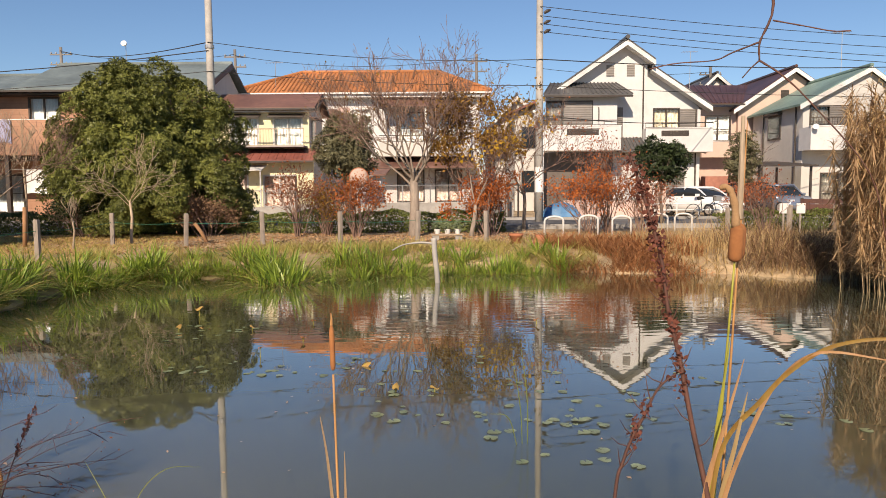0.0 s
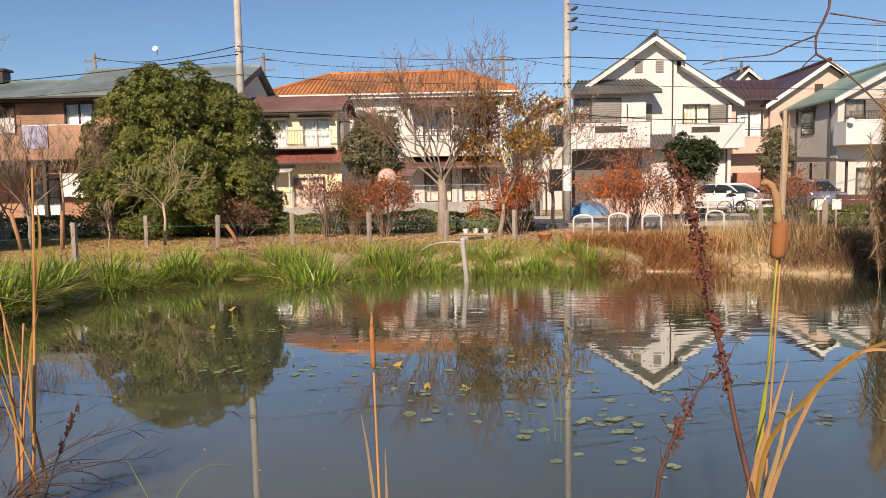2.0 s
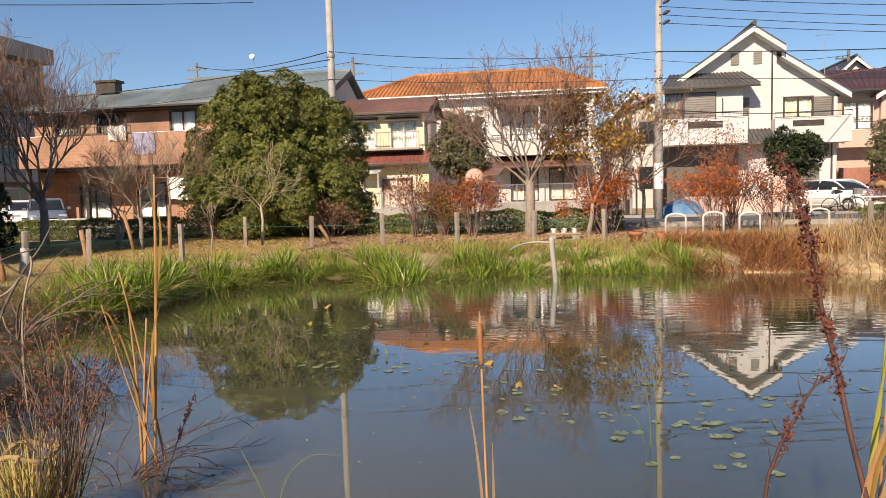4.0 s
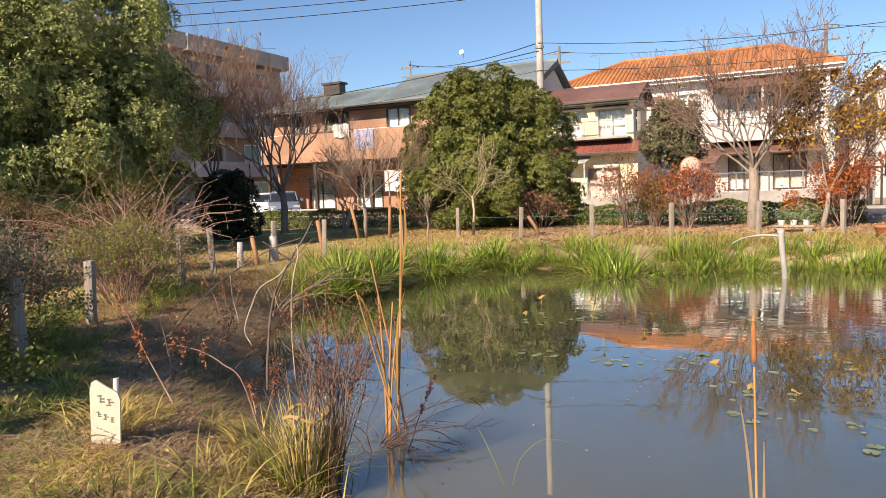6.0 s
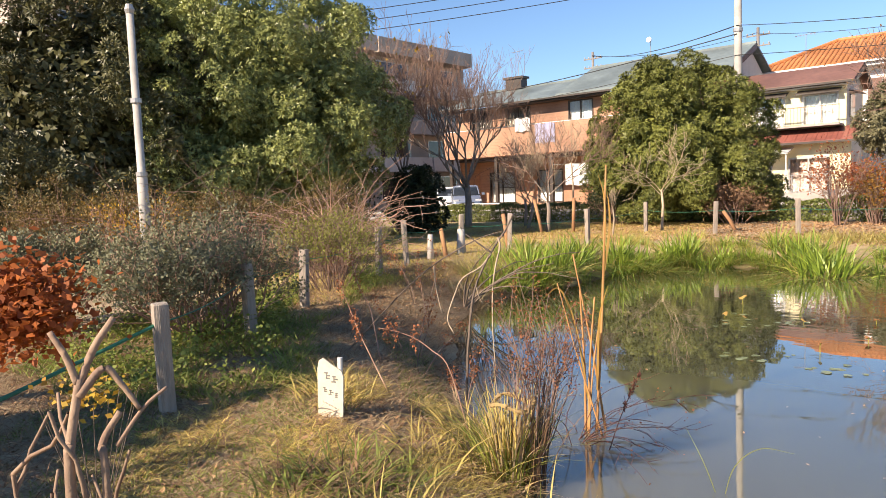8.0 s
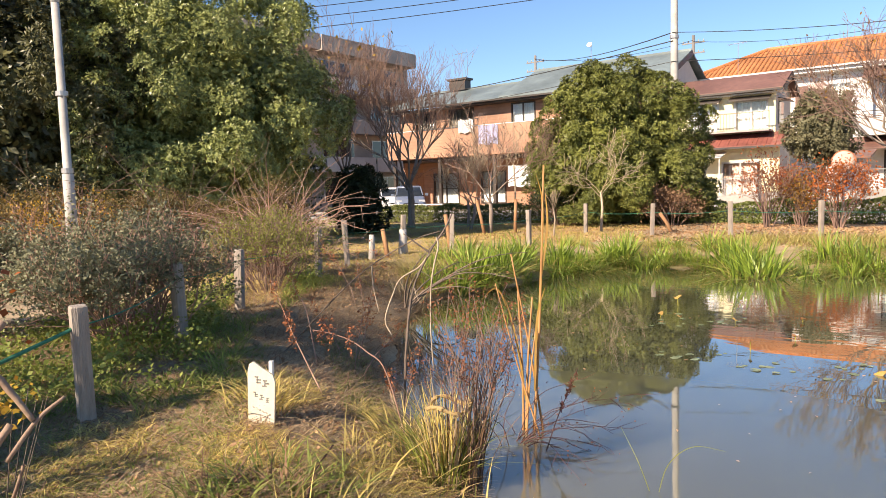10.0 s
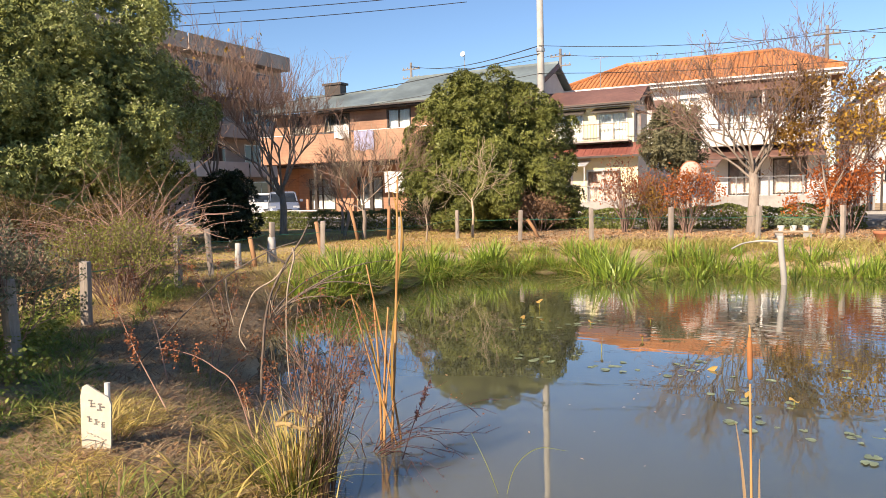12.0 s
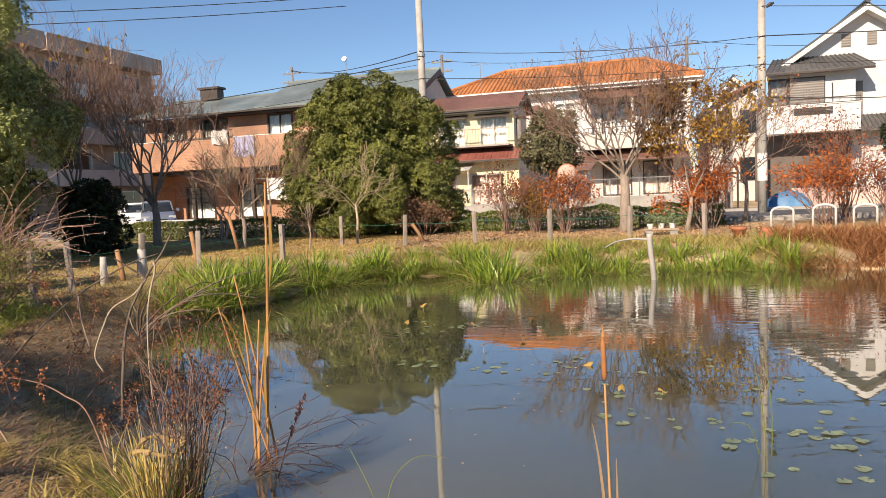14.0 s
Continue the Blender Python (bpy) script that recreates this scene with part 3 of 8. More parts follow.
def ground_z(x, y):
    s = shore_distance(x, y) + 0.12 * np.sin(np.ravel(x) * 2.3 + 1.1 * np.sin(np.ravel(y) * 1.7))
    t = np.clip((s + 0.05) / 1.5, 0, 1)
    z = np.where(s > -0.05, 0.40 * (1 - (1 - t) ** 2), np.maximum(s * 0.9, -0.6) * 1.0)
    px, py = np.ravel(x), np.ravel(y)
    return z + np.where(s > 0.1, 0.022 * np.sin(px * 1.9 + py) * np.sin(py * 2.1 - px * 0.6), 0) * (np.abs(py) < 60)


def gz(x, y):
    return float(ground_z(np.array([x]), np.array([y]))[0])


def lattice(lo, hi, step, far):
    a = np.arange(lo, hi + 1e-6, step)
    return np.concatenate([-np.array(far[::-1]) + lo, a, np.array(far) + hi])


gx = lattice(-13, 12, 0.22, [1, 3, 6, 12, 25, 60, 150, 400, 1200, 3000])
gy = lattice(-3, 19, 0.22, [1, 3, 6, 12, 25, 60, 150, 400, 1200, 3000])
X, Y = np.meshgrid(gx, gy)
nx, ny = len(gx), len(gy)
I = np.arange(nx * ny).reshape(ny, nx)
quads = np.stack([I[:-1, :-1], I[:-1, 1:], I[1:, 1:], I[1:, :-1]], -1).reshape(-1, 4)
thing("ground", "brown earth with fallen leaves round the pond", "ground", kind="structure",
      mesh=raw("ground", np.stack([X.ravel(), Y.ravel(), ground_z(X, Y)], 1), quads, M["soil"], True))
w = Mesh().add([(-7.6, 0.4, 0), (10.4, 0.4, 0), (10.4, 15.4, 0), (-7.6, 15.4, 0)], [(0, 1, 2, 3)])
thing("water", "murky grey-brown pond water reflecting sky and houses", "pond", kind="structure", mesh=w, m=M["water"])
thing("road", "grey asphalt lane between the park and the houses", "road", kind="structure", mesh=Mesh().box(-60, 60, 23.6, 29.6, 0.30, 0.445), m=M["asphalt"])
for y0 in (23.42, 29.6):
    k = thing("kerb", "pale concrete kerb along the lane", "kerb", kind="structure", mesh=Mesh().box(-60, 60, y0, y0 + 0.18, 0.30, 0.55), m=M["concrete"])


# ---- houses ----
def base_thing(name, label, category, x, y, z=0.4, group=""):
    """A thing whose parts are built at world places."""
    ob = thing(name, label, category, group, at=(x, y, z))
    ob["world_parts"] = 1
    return ob


def wpart(name, mesh, m, parent, label="", smooth=False):
    ob = part(name, mesh, m, parent, label, smooth)
    if parent.parent is None:
        ob.matrix_parent_inverse = Matrix.Translation(-parent.location)
    return ob


def holes_wall(me, u0, u1, z0, z1, holes, t, put):
    """One connected sheet of thickness t with rectangular openings; put(u, depth, z) gives the place."""
    us = sorted({u0, u1, *[h[0] for h in holes], *[h[1] for h in holes]})
    zs = sorted({z0, z1, *[h[2] for h in holes], *[h[3] for h in holes]})
    ids = {}

    def vid(i, d, j):
        if (i, d, j) not in ids:
            ids[i, d, j] = len(me.v)
            me.v.append(tuple(put(us[i], d * t, zs[j])))
        return ids[i, d, j]

    full = lambda i, j: 0 <= i < len(us) - 1 and 0 <= j < len(zs) - 1 and not any(h[0] <= us[i] and us[i + 1] <= h[1] and h[2] <= zs[j] and zs[j + 1] <= h[3] for h in holes)
    for i in range(len(us) - 1):
        for j in range(len(zs) - 1):
            if not full(i, j):
                continue
            me.f.append((vid(i, 0, j), vid(i + 1, 0, j), vid(i + 1, 0, j + 1), vid(i, 0, j + 1)))
            me.f.append((vid(i, 1, j), vid(i, 1, j + 1), vid(i + 1, 1, j + 1), vid(i + 1, 1, j)))
            for di, dj, a, c in ((-1, 0, (i, j), (i, j + 1)), (1, 0, (i + 1, j + 1), (i + 1, j)), (0, -1, (i + 1, j), (i, j)), (0, 1, (i, j + 1), (i + 1, j + 1))):
                if not full(i + di, j + dj):
                    me.f.append((vid(a[0], 0, a[1]), vid(c[0], 0, c[1]), vid(c[0], 1, c[1]), vid(a[0], 1, a[1])))
    return me


def front_wall(house, x0, x1, z0, z1, y, m, holes=(), t=0.18, label=""):
    me = Mesh()
    holes_wall(me, x0, x1, z0, z1, list(holes), t, lambda u, d, z: (u, y + d, z))
    return wpart("wall", me, m, house, label)


def side_wall(house, y0, y1, z0, z1, x, m, holes=(), t=0.18, label=""):
    me = Mesh()
    holes_wall(me, y0, y1, z0, z1, list(holes), t, lambda u, d, z: (x + t - d, u, z))
    return wpart("wall", me, m, house, label)


def slatted(x0, x1, y, z0, z1, pitch=0.12):
    """A ribbed roller or sliding shutter as one sheet."""
    n = max(2, int((z1 - z0) / pitch))
    prof = [(x0, y - (0.016 if i % 2 else 0.0), z0 + (z1 - z0) * i / (2 * n)) for i in range(2 * n + 1)] + [(x0, y + 0.03, z1), (x0, y + 0.03, z0)]
    return Mesh().prism(prof, (x1 - x0, 0, 0))


def window(house, x0, x1, z0, z1, y, sashes=2, back="curtain", frame="alu", shut=0.0, shutter="grey"):
    """A window in a front wall at y: frame, panes, cloth or a dark sheet painted as indoor shade behind, and a sliding
    shutter over a share of it.
    """
    wd, zm = (x1 - x0) / sashes, (z0 + z1) / 2
    rowz = ((z0 + 0.03, zm - 0.02), (zm + 0.02, z1 - 0.03)) if z1 - z0 > 1.4 else ((z0 + 0.03, z1 - 0.03),)
    lights = [(x0 + i * wd + 0.035, x0 + (i + 1) * wd - 0.035, a, c) for i in range(sashes) for a, c in rowz]
    f = holes_wall(Mesh(), x0 - 0.05, x1 + 0.05, z0 - 0.06, z1 + 0.06, lights, 0.12, lambda u, d, z: (u, y - 0.045 + d, z))
    win = wpart("window", f, M[frame], house)
    for i in range(sashes):
        p = Mesh().box(x0 + i * wd + 0.03, x0 + (i + 1) * wd - 0.03, y + 0.035, y + 0.043, z0, z1)
        wpart("pane", p, M["glass"], win).visible_shadow = False
    c, n = Mesh(), 14
    pts = [(x0 + (x1 - x0) * i / n, y + 0.2 + 0.03 * (i % 2), z) for z in (z0, z1) for i in range(n + 1)]
    c.add(pts, [(i, i + 1, n + 2 + i, n + 1 + i) for i in range(n)])
    # where no cloth hangs, the sheet's dark colour paints the unlit inside
    wpart("curtain" if back != "shade_tone" else "dark_interior", c, M[back], win)
    if shut:
        s = slatted(x1 - (x1 - x0) * shut, x1, y - 0.05, z0, z1)
        wpart("shutter", s, M[shutter], win)
    return win


def rail(house, x0, x1, y, z0, z1, m="alu", step=0.14, name="railing"):
    r = Mesh().box(x0, x1, y - 0.025, y + 0.025, z1 - 0.05, z1).box(x0, x1, y - 0.02, y + 0.02, z0, z0 + 0.04)
    n = max(1, int((x1 - x0) / step))
    for i in range(n + 1):
        xx = x0 + (x1 - x0) * i / n
        r.box(xx - 0.011, xx + 0.011, y - 0.011, y + 0.011, z0, z1)
    return wpart(name, r, M[m], house)


def balcony(house, x0, x1, y0, y1, z0, z1, m, slot=None):
    """A solid balcony front with side cheeks, coping and floor; slot: an opening with dark bars in the front."""
    b = holes_wall(Mesh(), x0, x1, z0, z1, [slot] if slot else [], 0.12, lambda u, d, z: (u, y0 + d, z))
    ob = wpart("balcony", b, m, house)
    wpart("balcony_floor", Mesh().box(x0 + 0.12, x1 - 0.12, y0 + 0.12, y1, z0, z0 + 0.15), m, ob)
    for a in (x0, x1 - 0.12):
        wpart("cheek", Mesh().box(a, a + 0.12, y0 + 0.121, y1, z0, z1), m, ob)
    wpart("coping", Mesh().box(x0 - 0.03, x1 + 0.03, y0 - 0.03, y0 + 0.15, z1 + 0.002, z1 + 0.05), M["whitepaint"], ob)
    if slot:
        g = Mesh()
        for i in range(5):
            zz = slot[2] + (slot[3] - slot[2]) * (i + 0.5) / 5
            g.box(slot[0], slot[1], y0 + 0.03, y0 + 0.08, zz - 0.03, zz + 0.03)
        wpart("slot_grille", g, M["dark"], ob)
    return ob


def gutter(house, x0, x1, y, z, m="dark"):
    g = Mesh().box(x0, x1, y - 0.12, y - 0.10, z - 0.1, z).box(x0, x1, y - 0.10, y, z - 0.1, z - 0.08).box(x0, x1, y - 0.02, y, z - 0.08, z)
    return wpart("gutter", g, M[m], house)


def pipe(house, x, y, z0, z1, m="dark", r=0.045):
    return wpart("downpipe", Mesh().tube([(x, y, z0), (x, y, (z0 + z1) / 2), (x, y, z1)], r, 8), M[m], house)


def roof_slopes(house, r, m, parent):
    """Each slab that r holds becomes a slope of its own."""
    first, at, k = None, 0, 0
    while at < len(r.v):
        n = len(r.f[k])
        fs = [tuple(i - at for i in f) for f in r.f[k:k + n + 2]]
        ob = wpart("roof_slope", raw("roof_slope", r.v[at:at + 2 * n], fs, m), m, house)
        first, at, k = first or ob, at + 2 * n, k + n + 2
    return first


def tile_ribs(house, quad, count, m, r=0.05, name="ridge_tile"):
    """Raised rows of tiles running down a roof sheet from its upper to its lower edge."""
    a, b, c, d = (Vector(p) for p in quad)
    for i in range(count + 1):
        p, q = a.lerp(b, i / count), d.lerp(c, i / count)
        wpart(name, Mesh().tube([p + Vector((0, 0, 0.01)), q + Vector((0, 0, 0.01))], r, 5), M[m], house)


def white_house():
    h = base_thing("house", "white rendered two-storey house with stepped gable and grey tiled porch roof", "house", 10.5, 45)
    W = M["white"]
    # upper front walls
    front_wall(h, 6.5, 11.95, 0.4, 7.2, 42.0, W, [(9.75, 10.5, 4.75, 6.45)])
    front_wall(h, 11.95, 15.2, 0.4, 6.55, 42.45, W, [(12.5, 14.0, 4.2, 6.45), (13.35, 14.35, 0.5, 2.9)])
    side_wall(h, 42.2, 50, 0.4, 6.4, 15.02, W)
    side_wall(h, 42.2, 50, 0.4, 6.4, 6.5, W)
    wpart("wall", Mesh().box(6.5, 15.2, 50, 50.2, 0.4, 6.5), W, h)
    g = Mesh().prism([(6.5, 42, 7.2), (11.95, 42, 7.2), (11.95, 42, 9.15), (10.6, 42, 10.1), (6.5, 42, 7.3)], (0, 0.18, 0))
    wpart("gable", g, W, h)
    wpart("gable", Mesh().prism([(11.95, 42.45, 6.55), (15.2, 42.45, 6.55), (11.95, 42.45, 8.95)], (0, 0.18, 0)), W, h)
    wpart("gable_return", Mesh().box(11.952, 11.97, 42.02, 42.6, 6.5, 9.1), W, h)
    r = Mesh()
    r.slab([(10.6, 41.3, 10.38), (12.25, 41.3, 9.22), (12.25, 50.4, 9.22), (10.6, 50.4, 10.38)], 0.10)
    r.slab([(12.1, 41.75, 9.02), (15.75, 41.75, 6.62), (15.75, 50.4, 6.62), (12.1, 50.4, 9.02)], 0.10)
    r.slab([(10.6, 41.3, 10.38), (10.6, 50.4, 10.38), (5.6, 50.4, 7.0), (5.6, 41.3, 7.0)], 0.10)
    roof = roof_slopes(h, r, M["roofgrey"], h)
    f = Mesh()
    for a, b, y in (((5.6, 6.9), (10.6, 10.28), 41.3), ((10.6, 10.28), (12.25, 9.12), 41.3), ((12.15, 8.9), (15.75, 6.52), 41.75)):
        f.prism([(a[0], y - 0.03, a[1] - 0.02), (b[0], y - 0.03, b[1] - 0.02), (b[0], y - 0.03, b[1] - 0.30), (a[0], y - 0.03, a[1] - 0.30)], (0, 0.06, 0))
        f.prism([(a[0], y + 0.03, a[1] - 0.24), (b[0], y + 0.03, b[1] - 0.24), (b[0], y + 0.03, b[1] - 0.29), (a[0], y + 0.03, a[1] - 0.29)], (0, 0.68, 0))
    wpart("fascia", f, M["whitepaint"], roof)
    wpart("ridge_tile", Mesh().tube([(10.6, 41.2, 10.43), (10.6, 50.4, 10.43)], 0.13, 8), M["roofgrey"], roof)
    # small louvred vents under the gable
    for x in (9.55, 10.75):
        wpart("vent", slatted(x, x + 0.45, 41.96, 8.32, 8.98), M["grey"], h)
    pipe(h, 11.72, 41.93, 4.0, 9.0)
    # porch roof over the left bay
    pr = [(6.3, 42.0, 7.95), (10.1, 42.0, 7.95), (10.75, 40.6, 7.12), (5.7, 40.6, 7.12)]
    wpart("porch_roof", Mesh().slab(pr, 0.12), M["roofgrey"], h)
    tile_ribs(h, pr, 18, "roofgrey", 0.045)
    gutter(h, 5.7, 10.75, 40.6, 7.04)
    front_wall(h, 5.9, 10.0, 5.05, 7.0, 41.1, W, [(5.95, 8.55, 5.1, 6.75)])
    window(h, 5.95, 8.55, 5.1, 6.75, 41.1, 3, "shade_tone", "dark", 0.62)
    window(h, 9.75, 10.5, 4.75, 6.45, 42.0, 1, "shade_tone", "grey", 0.98)
    balcony(h, 5.3, 9.95, 39.9, 41.1, 3.9, 5.25, W, (6.9, 8.7, 4.75, 5.12))
    rail(h, 5.3, 9.95, 39.95, 5.3, 5.6, "dark", 0.9)
    window(h, 12.5, 14.0, 4.2, 6.45, 42.45, 2, "curtaintan", "dark")
    wpart("shutter_box", slatted(14.05, 15.1, 42.40, 4.3, 6.45), M["grey"], h)
    balcony(h, 11.7, 15.6, 41.2, 42.45, 3.85, 5.2, W, (12.6, 14.2, 4.75, 5.08))
    rail(h, 11.7, 15.6, 41.25, 5.25, 5.55, "dark", 0.9)
    lr = [(9.95, 42.0, 4.75), (11.6, 42.0, 4.75), (11.75, 40.9, 3.95), (9.95, 40.9, 3.95)]
    wpart("canopy_roof", Mesh().slab(lr, 0.1), M["roofgrey"], h)
    tile_ribs(h, lr, 8, "roofgrey", 0.045)
    window(h, 13.35, 14.35, 0.5, 2.9, 42.45, 1, "shade_tone", "grey", 0.98)
    pipe(h, 15.0, 42.35, 0.4, 6.4)
    wpart("porch_post", Mesh().box(5.4, 5.62, 40.0, 40.22, 0.4, 3.9), W, h)
    # dark sheet standing in for the shade under the balcony
    wpart("carport_shade", Mesh().box(5.3, 9.9, 41.6, 41.75, 0.4, 3.9), M["shade_tone"], h, "dark panel painted as the shade under the balcony")
    # low wing on the far corner
    wpart("wing", Mesh().box(4.4, 6.48, 44, 50, 0.4, 6.2), M["offwhite"], h)
    wpart("wing_roof", Mesh().slab([(3.9, 43.4, 6.4), (6.48, 43.4, 7.5), (6.48, 50.3, 7.5), (3.9, 50.3, 6.4)], 0.12), M["roofred"], h, "red-brown sheet roof of the wing")
    for z in (1.6, 4.3):
        wpart("wing_window", Mesh().box(4.8, 5.9, 43.93, 44.0, z, z + 1.3), M["carglass"], h)
    a = Mesh().tube([(8.9, 41.02, 6.4), (8.9, 40.9, 6.4), (8.9, 40.9, 5.6)], 0.03, 6)
    wpart("laundry_pole_arm", a, M["dark"], h)
    return h


def yellow_house():
    h = base_thing("house", "pale yellow two-storey house with brown sheet roof and balcony", "house", -10, 42)
    Yw = M["yellowwall"]
    front_wall(h, -12.9, -7.65, 3.3, 6.45, 40.4, Yw, [(-12.1, -10.55, 4.25, 5.85), (-9.65, -8.05, 4.25, 5.85)])
    side_wall(h, 40.58, 44.6, 0.4, 6.45, -7.83, M["offwhite"], [(41.2, 42.4, 4.6, 5.8)])
    side_wall(h, 40.58, 44.6, 0.4, 6.45, -12.9, Yw)
    front_wall(h, -12.9, -7.3, 0.4, 3.6, 39.6, Yw, [(-12.6, -11.0, 0.6, 2.9), (-10.1, -8.3, 0.9, 2.6)])
    wpart("wall", Mesh().box(-12.9, -7.65, 44.6, 44.8, 0.4, 6.45), Yw, h)
    g = Mesh().prism([(-7.83, 40.4, 6.45), (-7.83, 44.6, 6.45), (-7.83, 42.5, 7.3)], (0.18, 0, 0))
    wpart("gable", g, M["offwhite"], h)
    q = [(-13.2, 42.5, 7.5), (-7.2, 42.5, 7.5), (-7.2, 39.8, 6.42), (-13.2, 39.8, 6.42)]
    r = Mesh().slab(q, 0.1).slab([(-13.2, 42.5, 7.5), (-13.2, 45.2, 6.42), (-7.2, 45.2, 6.42), (-7.2, 42.5, 7.5)], 0.1)
    roof = roof_slopes(h, r, M["roofbrown"], h)
    f = Mesh().prism([(-7.2, 39.8, 6.34), (-7.2, 42.5, 7.42), (-7.2, 42.5, 7.15), (-7.2, 39.8, 6.1)], (0.05, 0, 0))
    f.prism([(-7.2, 42.5, 7.42), (-7.2, 45.2, 6.34), (-7.2, 45.2, 6.1), (-7.2, 42.5, 7.15)], (0.05, 0, 0))
    wpart("bargeboard", f, M["dark"], roof)
    gutter(h, -13.2, -7.2, 39.8, 6.36)
    wpart("eave_board", Mesh().box(-13.1, -7.3, 39.95, 40.4, 6.18, 6.24), M["whitepaint"], h)
    for x0, x1 in ((-12.1, -10.55), (-9.65, -8.05)):
        window(h, x0, x1, 4.25, 5.85, 40.4, 2, "curtain", "whitepaint")
        wpart("awning", Mesh().slab([(x0 - 0.25, 40.4, 6.12), (x1 + 0.2, 40.4, 6.12), (x1 + 0.2, 39.85, 5.92), (x0 - 0.25, 39.85, 5.92)], 0.06), M["dark"], h)
    lr = [(-13.0, 40.4, 4.15), (-7.0, 40.4, 4.15), (-6.9, 38.9, 3.45), (-13.0, 38.9, 3.45)]
    wpart("lower_roof", Mesh().slab(lr, 0.08), M["roofred"], h)
    tile_ribs(h, lr, 13, "roofred", 0.025, "roof_batten")
    gutter(h, -13.0, -6.9, 38.9, 3.4)
    fl = Mesh().box(-12.9, -7.75, 39.3, 40.4, 4.18, 4.26)
    wpart("balcony_floor", fl, M["concrete"], h)
    rail(h, -12.9, -7.75, 39.35, 4.26, 5.2, "barkpale", 0.16)
    window(h, -12.6, -11.0, 0.6, 2.9, 39.6, 2, "curtainpink", "alu")
    window(h, -10.1, -8.3, 0.9, 2.6, 39.6, 2, "curtainpink", "alu", 0.0)
    wpart("porch_awning", Mesh().slab([(-11.6, 39.6, 3.2), (-9.9, 39.6, 3.2), (-9.9, 38.4, 2.9), (-11.6, 38.4, 2.9)], 0.05), M["whitepaint"], h)
    for x in (-11.5, -10.0):
        wpart("porch_post", Mesh().tube([(x, 38.5, 0.4), (x, 38.5, 2.9)], 0.04, 6), M["whitepaint"], h)
    wpart("wooden_blind", Mesh().box(-8.35, -8.25, 39.5, 39.6, 0.9, 2.6), M["dark"], h)
    wpart("side_window", Mesh().box(-7.70, -7.60, 41.2, 42.4, 4.6, 5.8), M["carglass"], h)
    wpart("side_awning", Mesh().slab([(-7.65, 41.0, 6.0), (-7.65, 42.6, 6.0), (-7.1, 42.6, 5.85), (-7.1, 41.0, 5.85)], 0.05), M["dark"], h)
    return h


def orange_roof_house():
    h = base_thing("house", "long white two-storey house with orange tiled hip roof", "house", -5, 52)
    W = M["white"]
    front_wall(h, -13.4, 2.3, 0.4, 8.0, 48.7, W, [(-6.3, -5.0, 5.8, 7.3), (-3.2, -1.4, 4.9, 7.0), (-0.6, 1.2, 4.9, 7.0), (-3.2, -1.4, 1.0, 3.1), (-0.6, 1.2, 1.0, 3.1)])
    for x in (-13.4, 2.12):
        side_wall(h, 48.9, 56, 0.4, 8.0, x, W)
    wpart("wall", Mesh().box(-13.4, 2.3, 56, 56.2, 0.4, 8.0), W, h)
    e = 8.35
    A, B, C, D = (-14.4, 47.9, e), (3.2, 47.9, e), (3.2, 57, e), (-14.4, 57, e)
    R1, R2 = (-10.3, 52.4, 10.35), (-0.4, 52.4, 10.35)
    r = Mesh()
    for q in ((A, B, R2, R1), (B, C, R2), (C, D, R1, R2), (D, A, R1)):
        r.slab(q, 0.12)
    roof = roof_slopes(h, r, M["rooforange"], h)
    for i in range(62):
        x = -14.2 + i * 0.285
        s = min(1.0, (x + 14.4) / 4.1) if x < -10.3 else min(1.0, (3.2 - x) / 3.6) if x > -0.4 else 1.0
        wpart("tile_course", Mesh().tube([(x, 47.88, e + 0.02), (x, 47.9 + 4.5 * s, e + 2.0 * s + 0.02)], 0.06, 5), M["rooforange"], roof)
    for a, b in ((R1, R2), (A, R1), (B, R2)):
        wpart("ridge_cap", Mesh().tube([Vector(a) + Vector((0, 0, 0.06)), Vector(b) + Vector((0, 0, 0.06))], 0.13, 8), M["rooforange"], roof)
    wpart("soffit", Mesh().box(-14.3, 3.1, 47.95, 48.7, 8.0, 8.2), M["whitepaint"], h)
    gutter(h, -14.4, 3.2, 47.85, 8.3, "whitepaint")
    window(h, -6.3, -5.0, 5.8, 7.3, 48.7, 2, "curtain", "whitepaint")
    wpart("shutter_box", Mesh().box(-7.2, -6.4, 48.6, 48.7, 5.7, 7.4), M["curtainpink"], h)
    wpart("wooden_lattice", Mesh().box(-8.0, -7.3, 48.62, 48.7, 5.4, 7.3), M["roofbrown"], h)
    for x0, x1 in ((-3.2, -1.4), (-0.6, 1.2)):
        window(h, x0, x1, 4.9, 7.0, 48.7, 2, "curtain", "dark")
        window(h, x0, x1, 1.0, 3.1, 48.7, 2, "curtainpink", "dark")
    # brown upper verandah and lower pent roof
    q = [(-4.3, 48.7, 8.0), (1.6, 48.7, 8.0), (1.6, 47.0, 7.35), (-4.3, 47.0, 7.35)]
    wpart("verandah_roof", Mesh().slab(q, 0.1), M["roofbrown"], h)
    b = balcony(h, -4.3, 1.6, 47.1, 48.7, 4.0, 4.9, M["offwhite"])
    rail(h, -4.3, 1.6, 47.15, 4.95, 5.4, "dark", 0.3)
    q = [(-5.2, 48.7, 4.0), (2.1, 48.7, 4.0), (2.1, 46.6, 3.3), (-5.2, 46.6, 3.3)]
    wpart("lower_roof", Mesh().slab(q, 0.1), M["roofbrown"], h)
    for x in (-4.2, -1.2, 1.5):
        wpart("verandah_post", Mesh().box(x - 0.06, x + 0.06, 47.15, 47.27, 4.9, 7.3), M["whitepaint"], h)
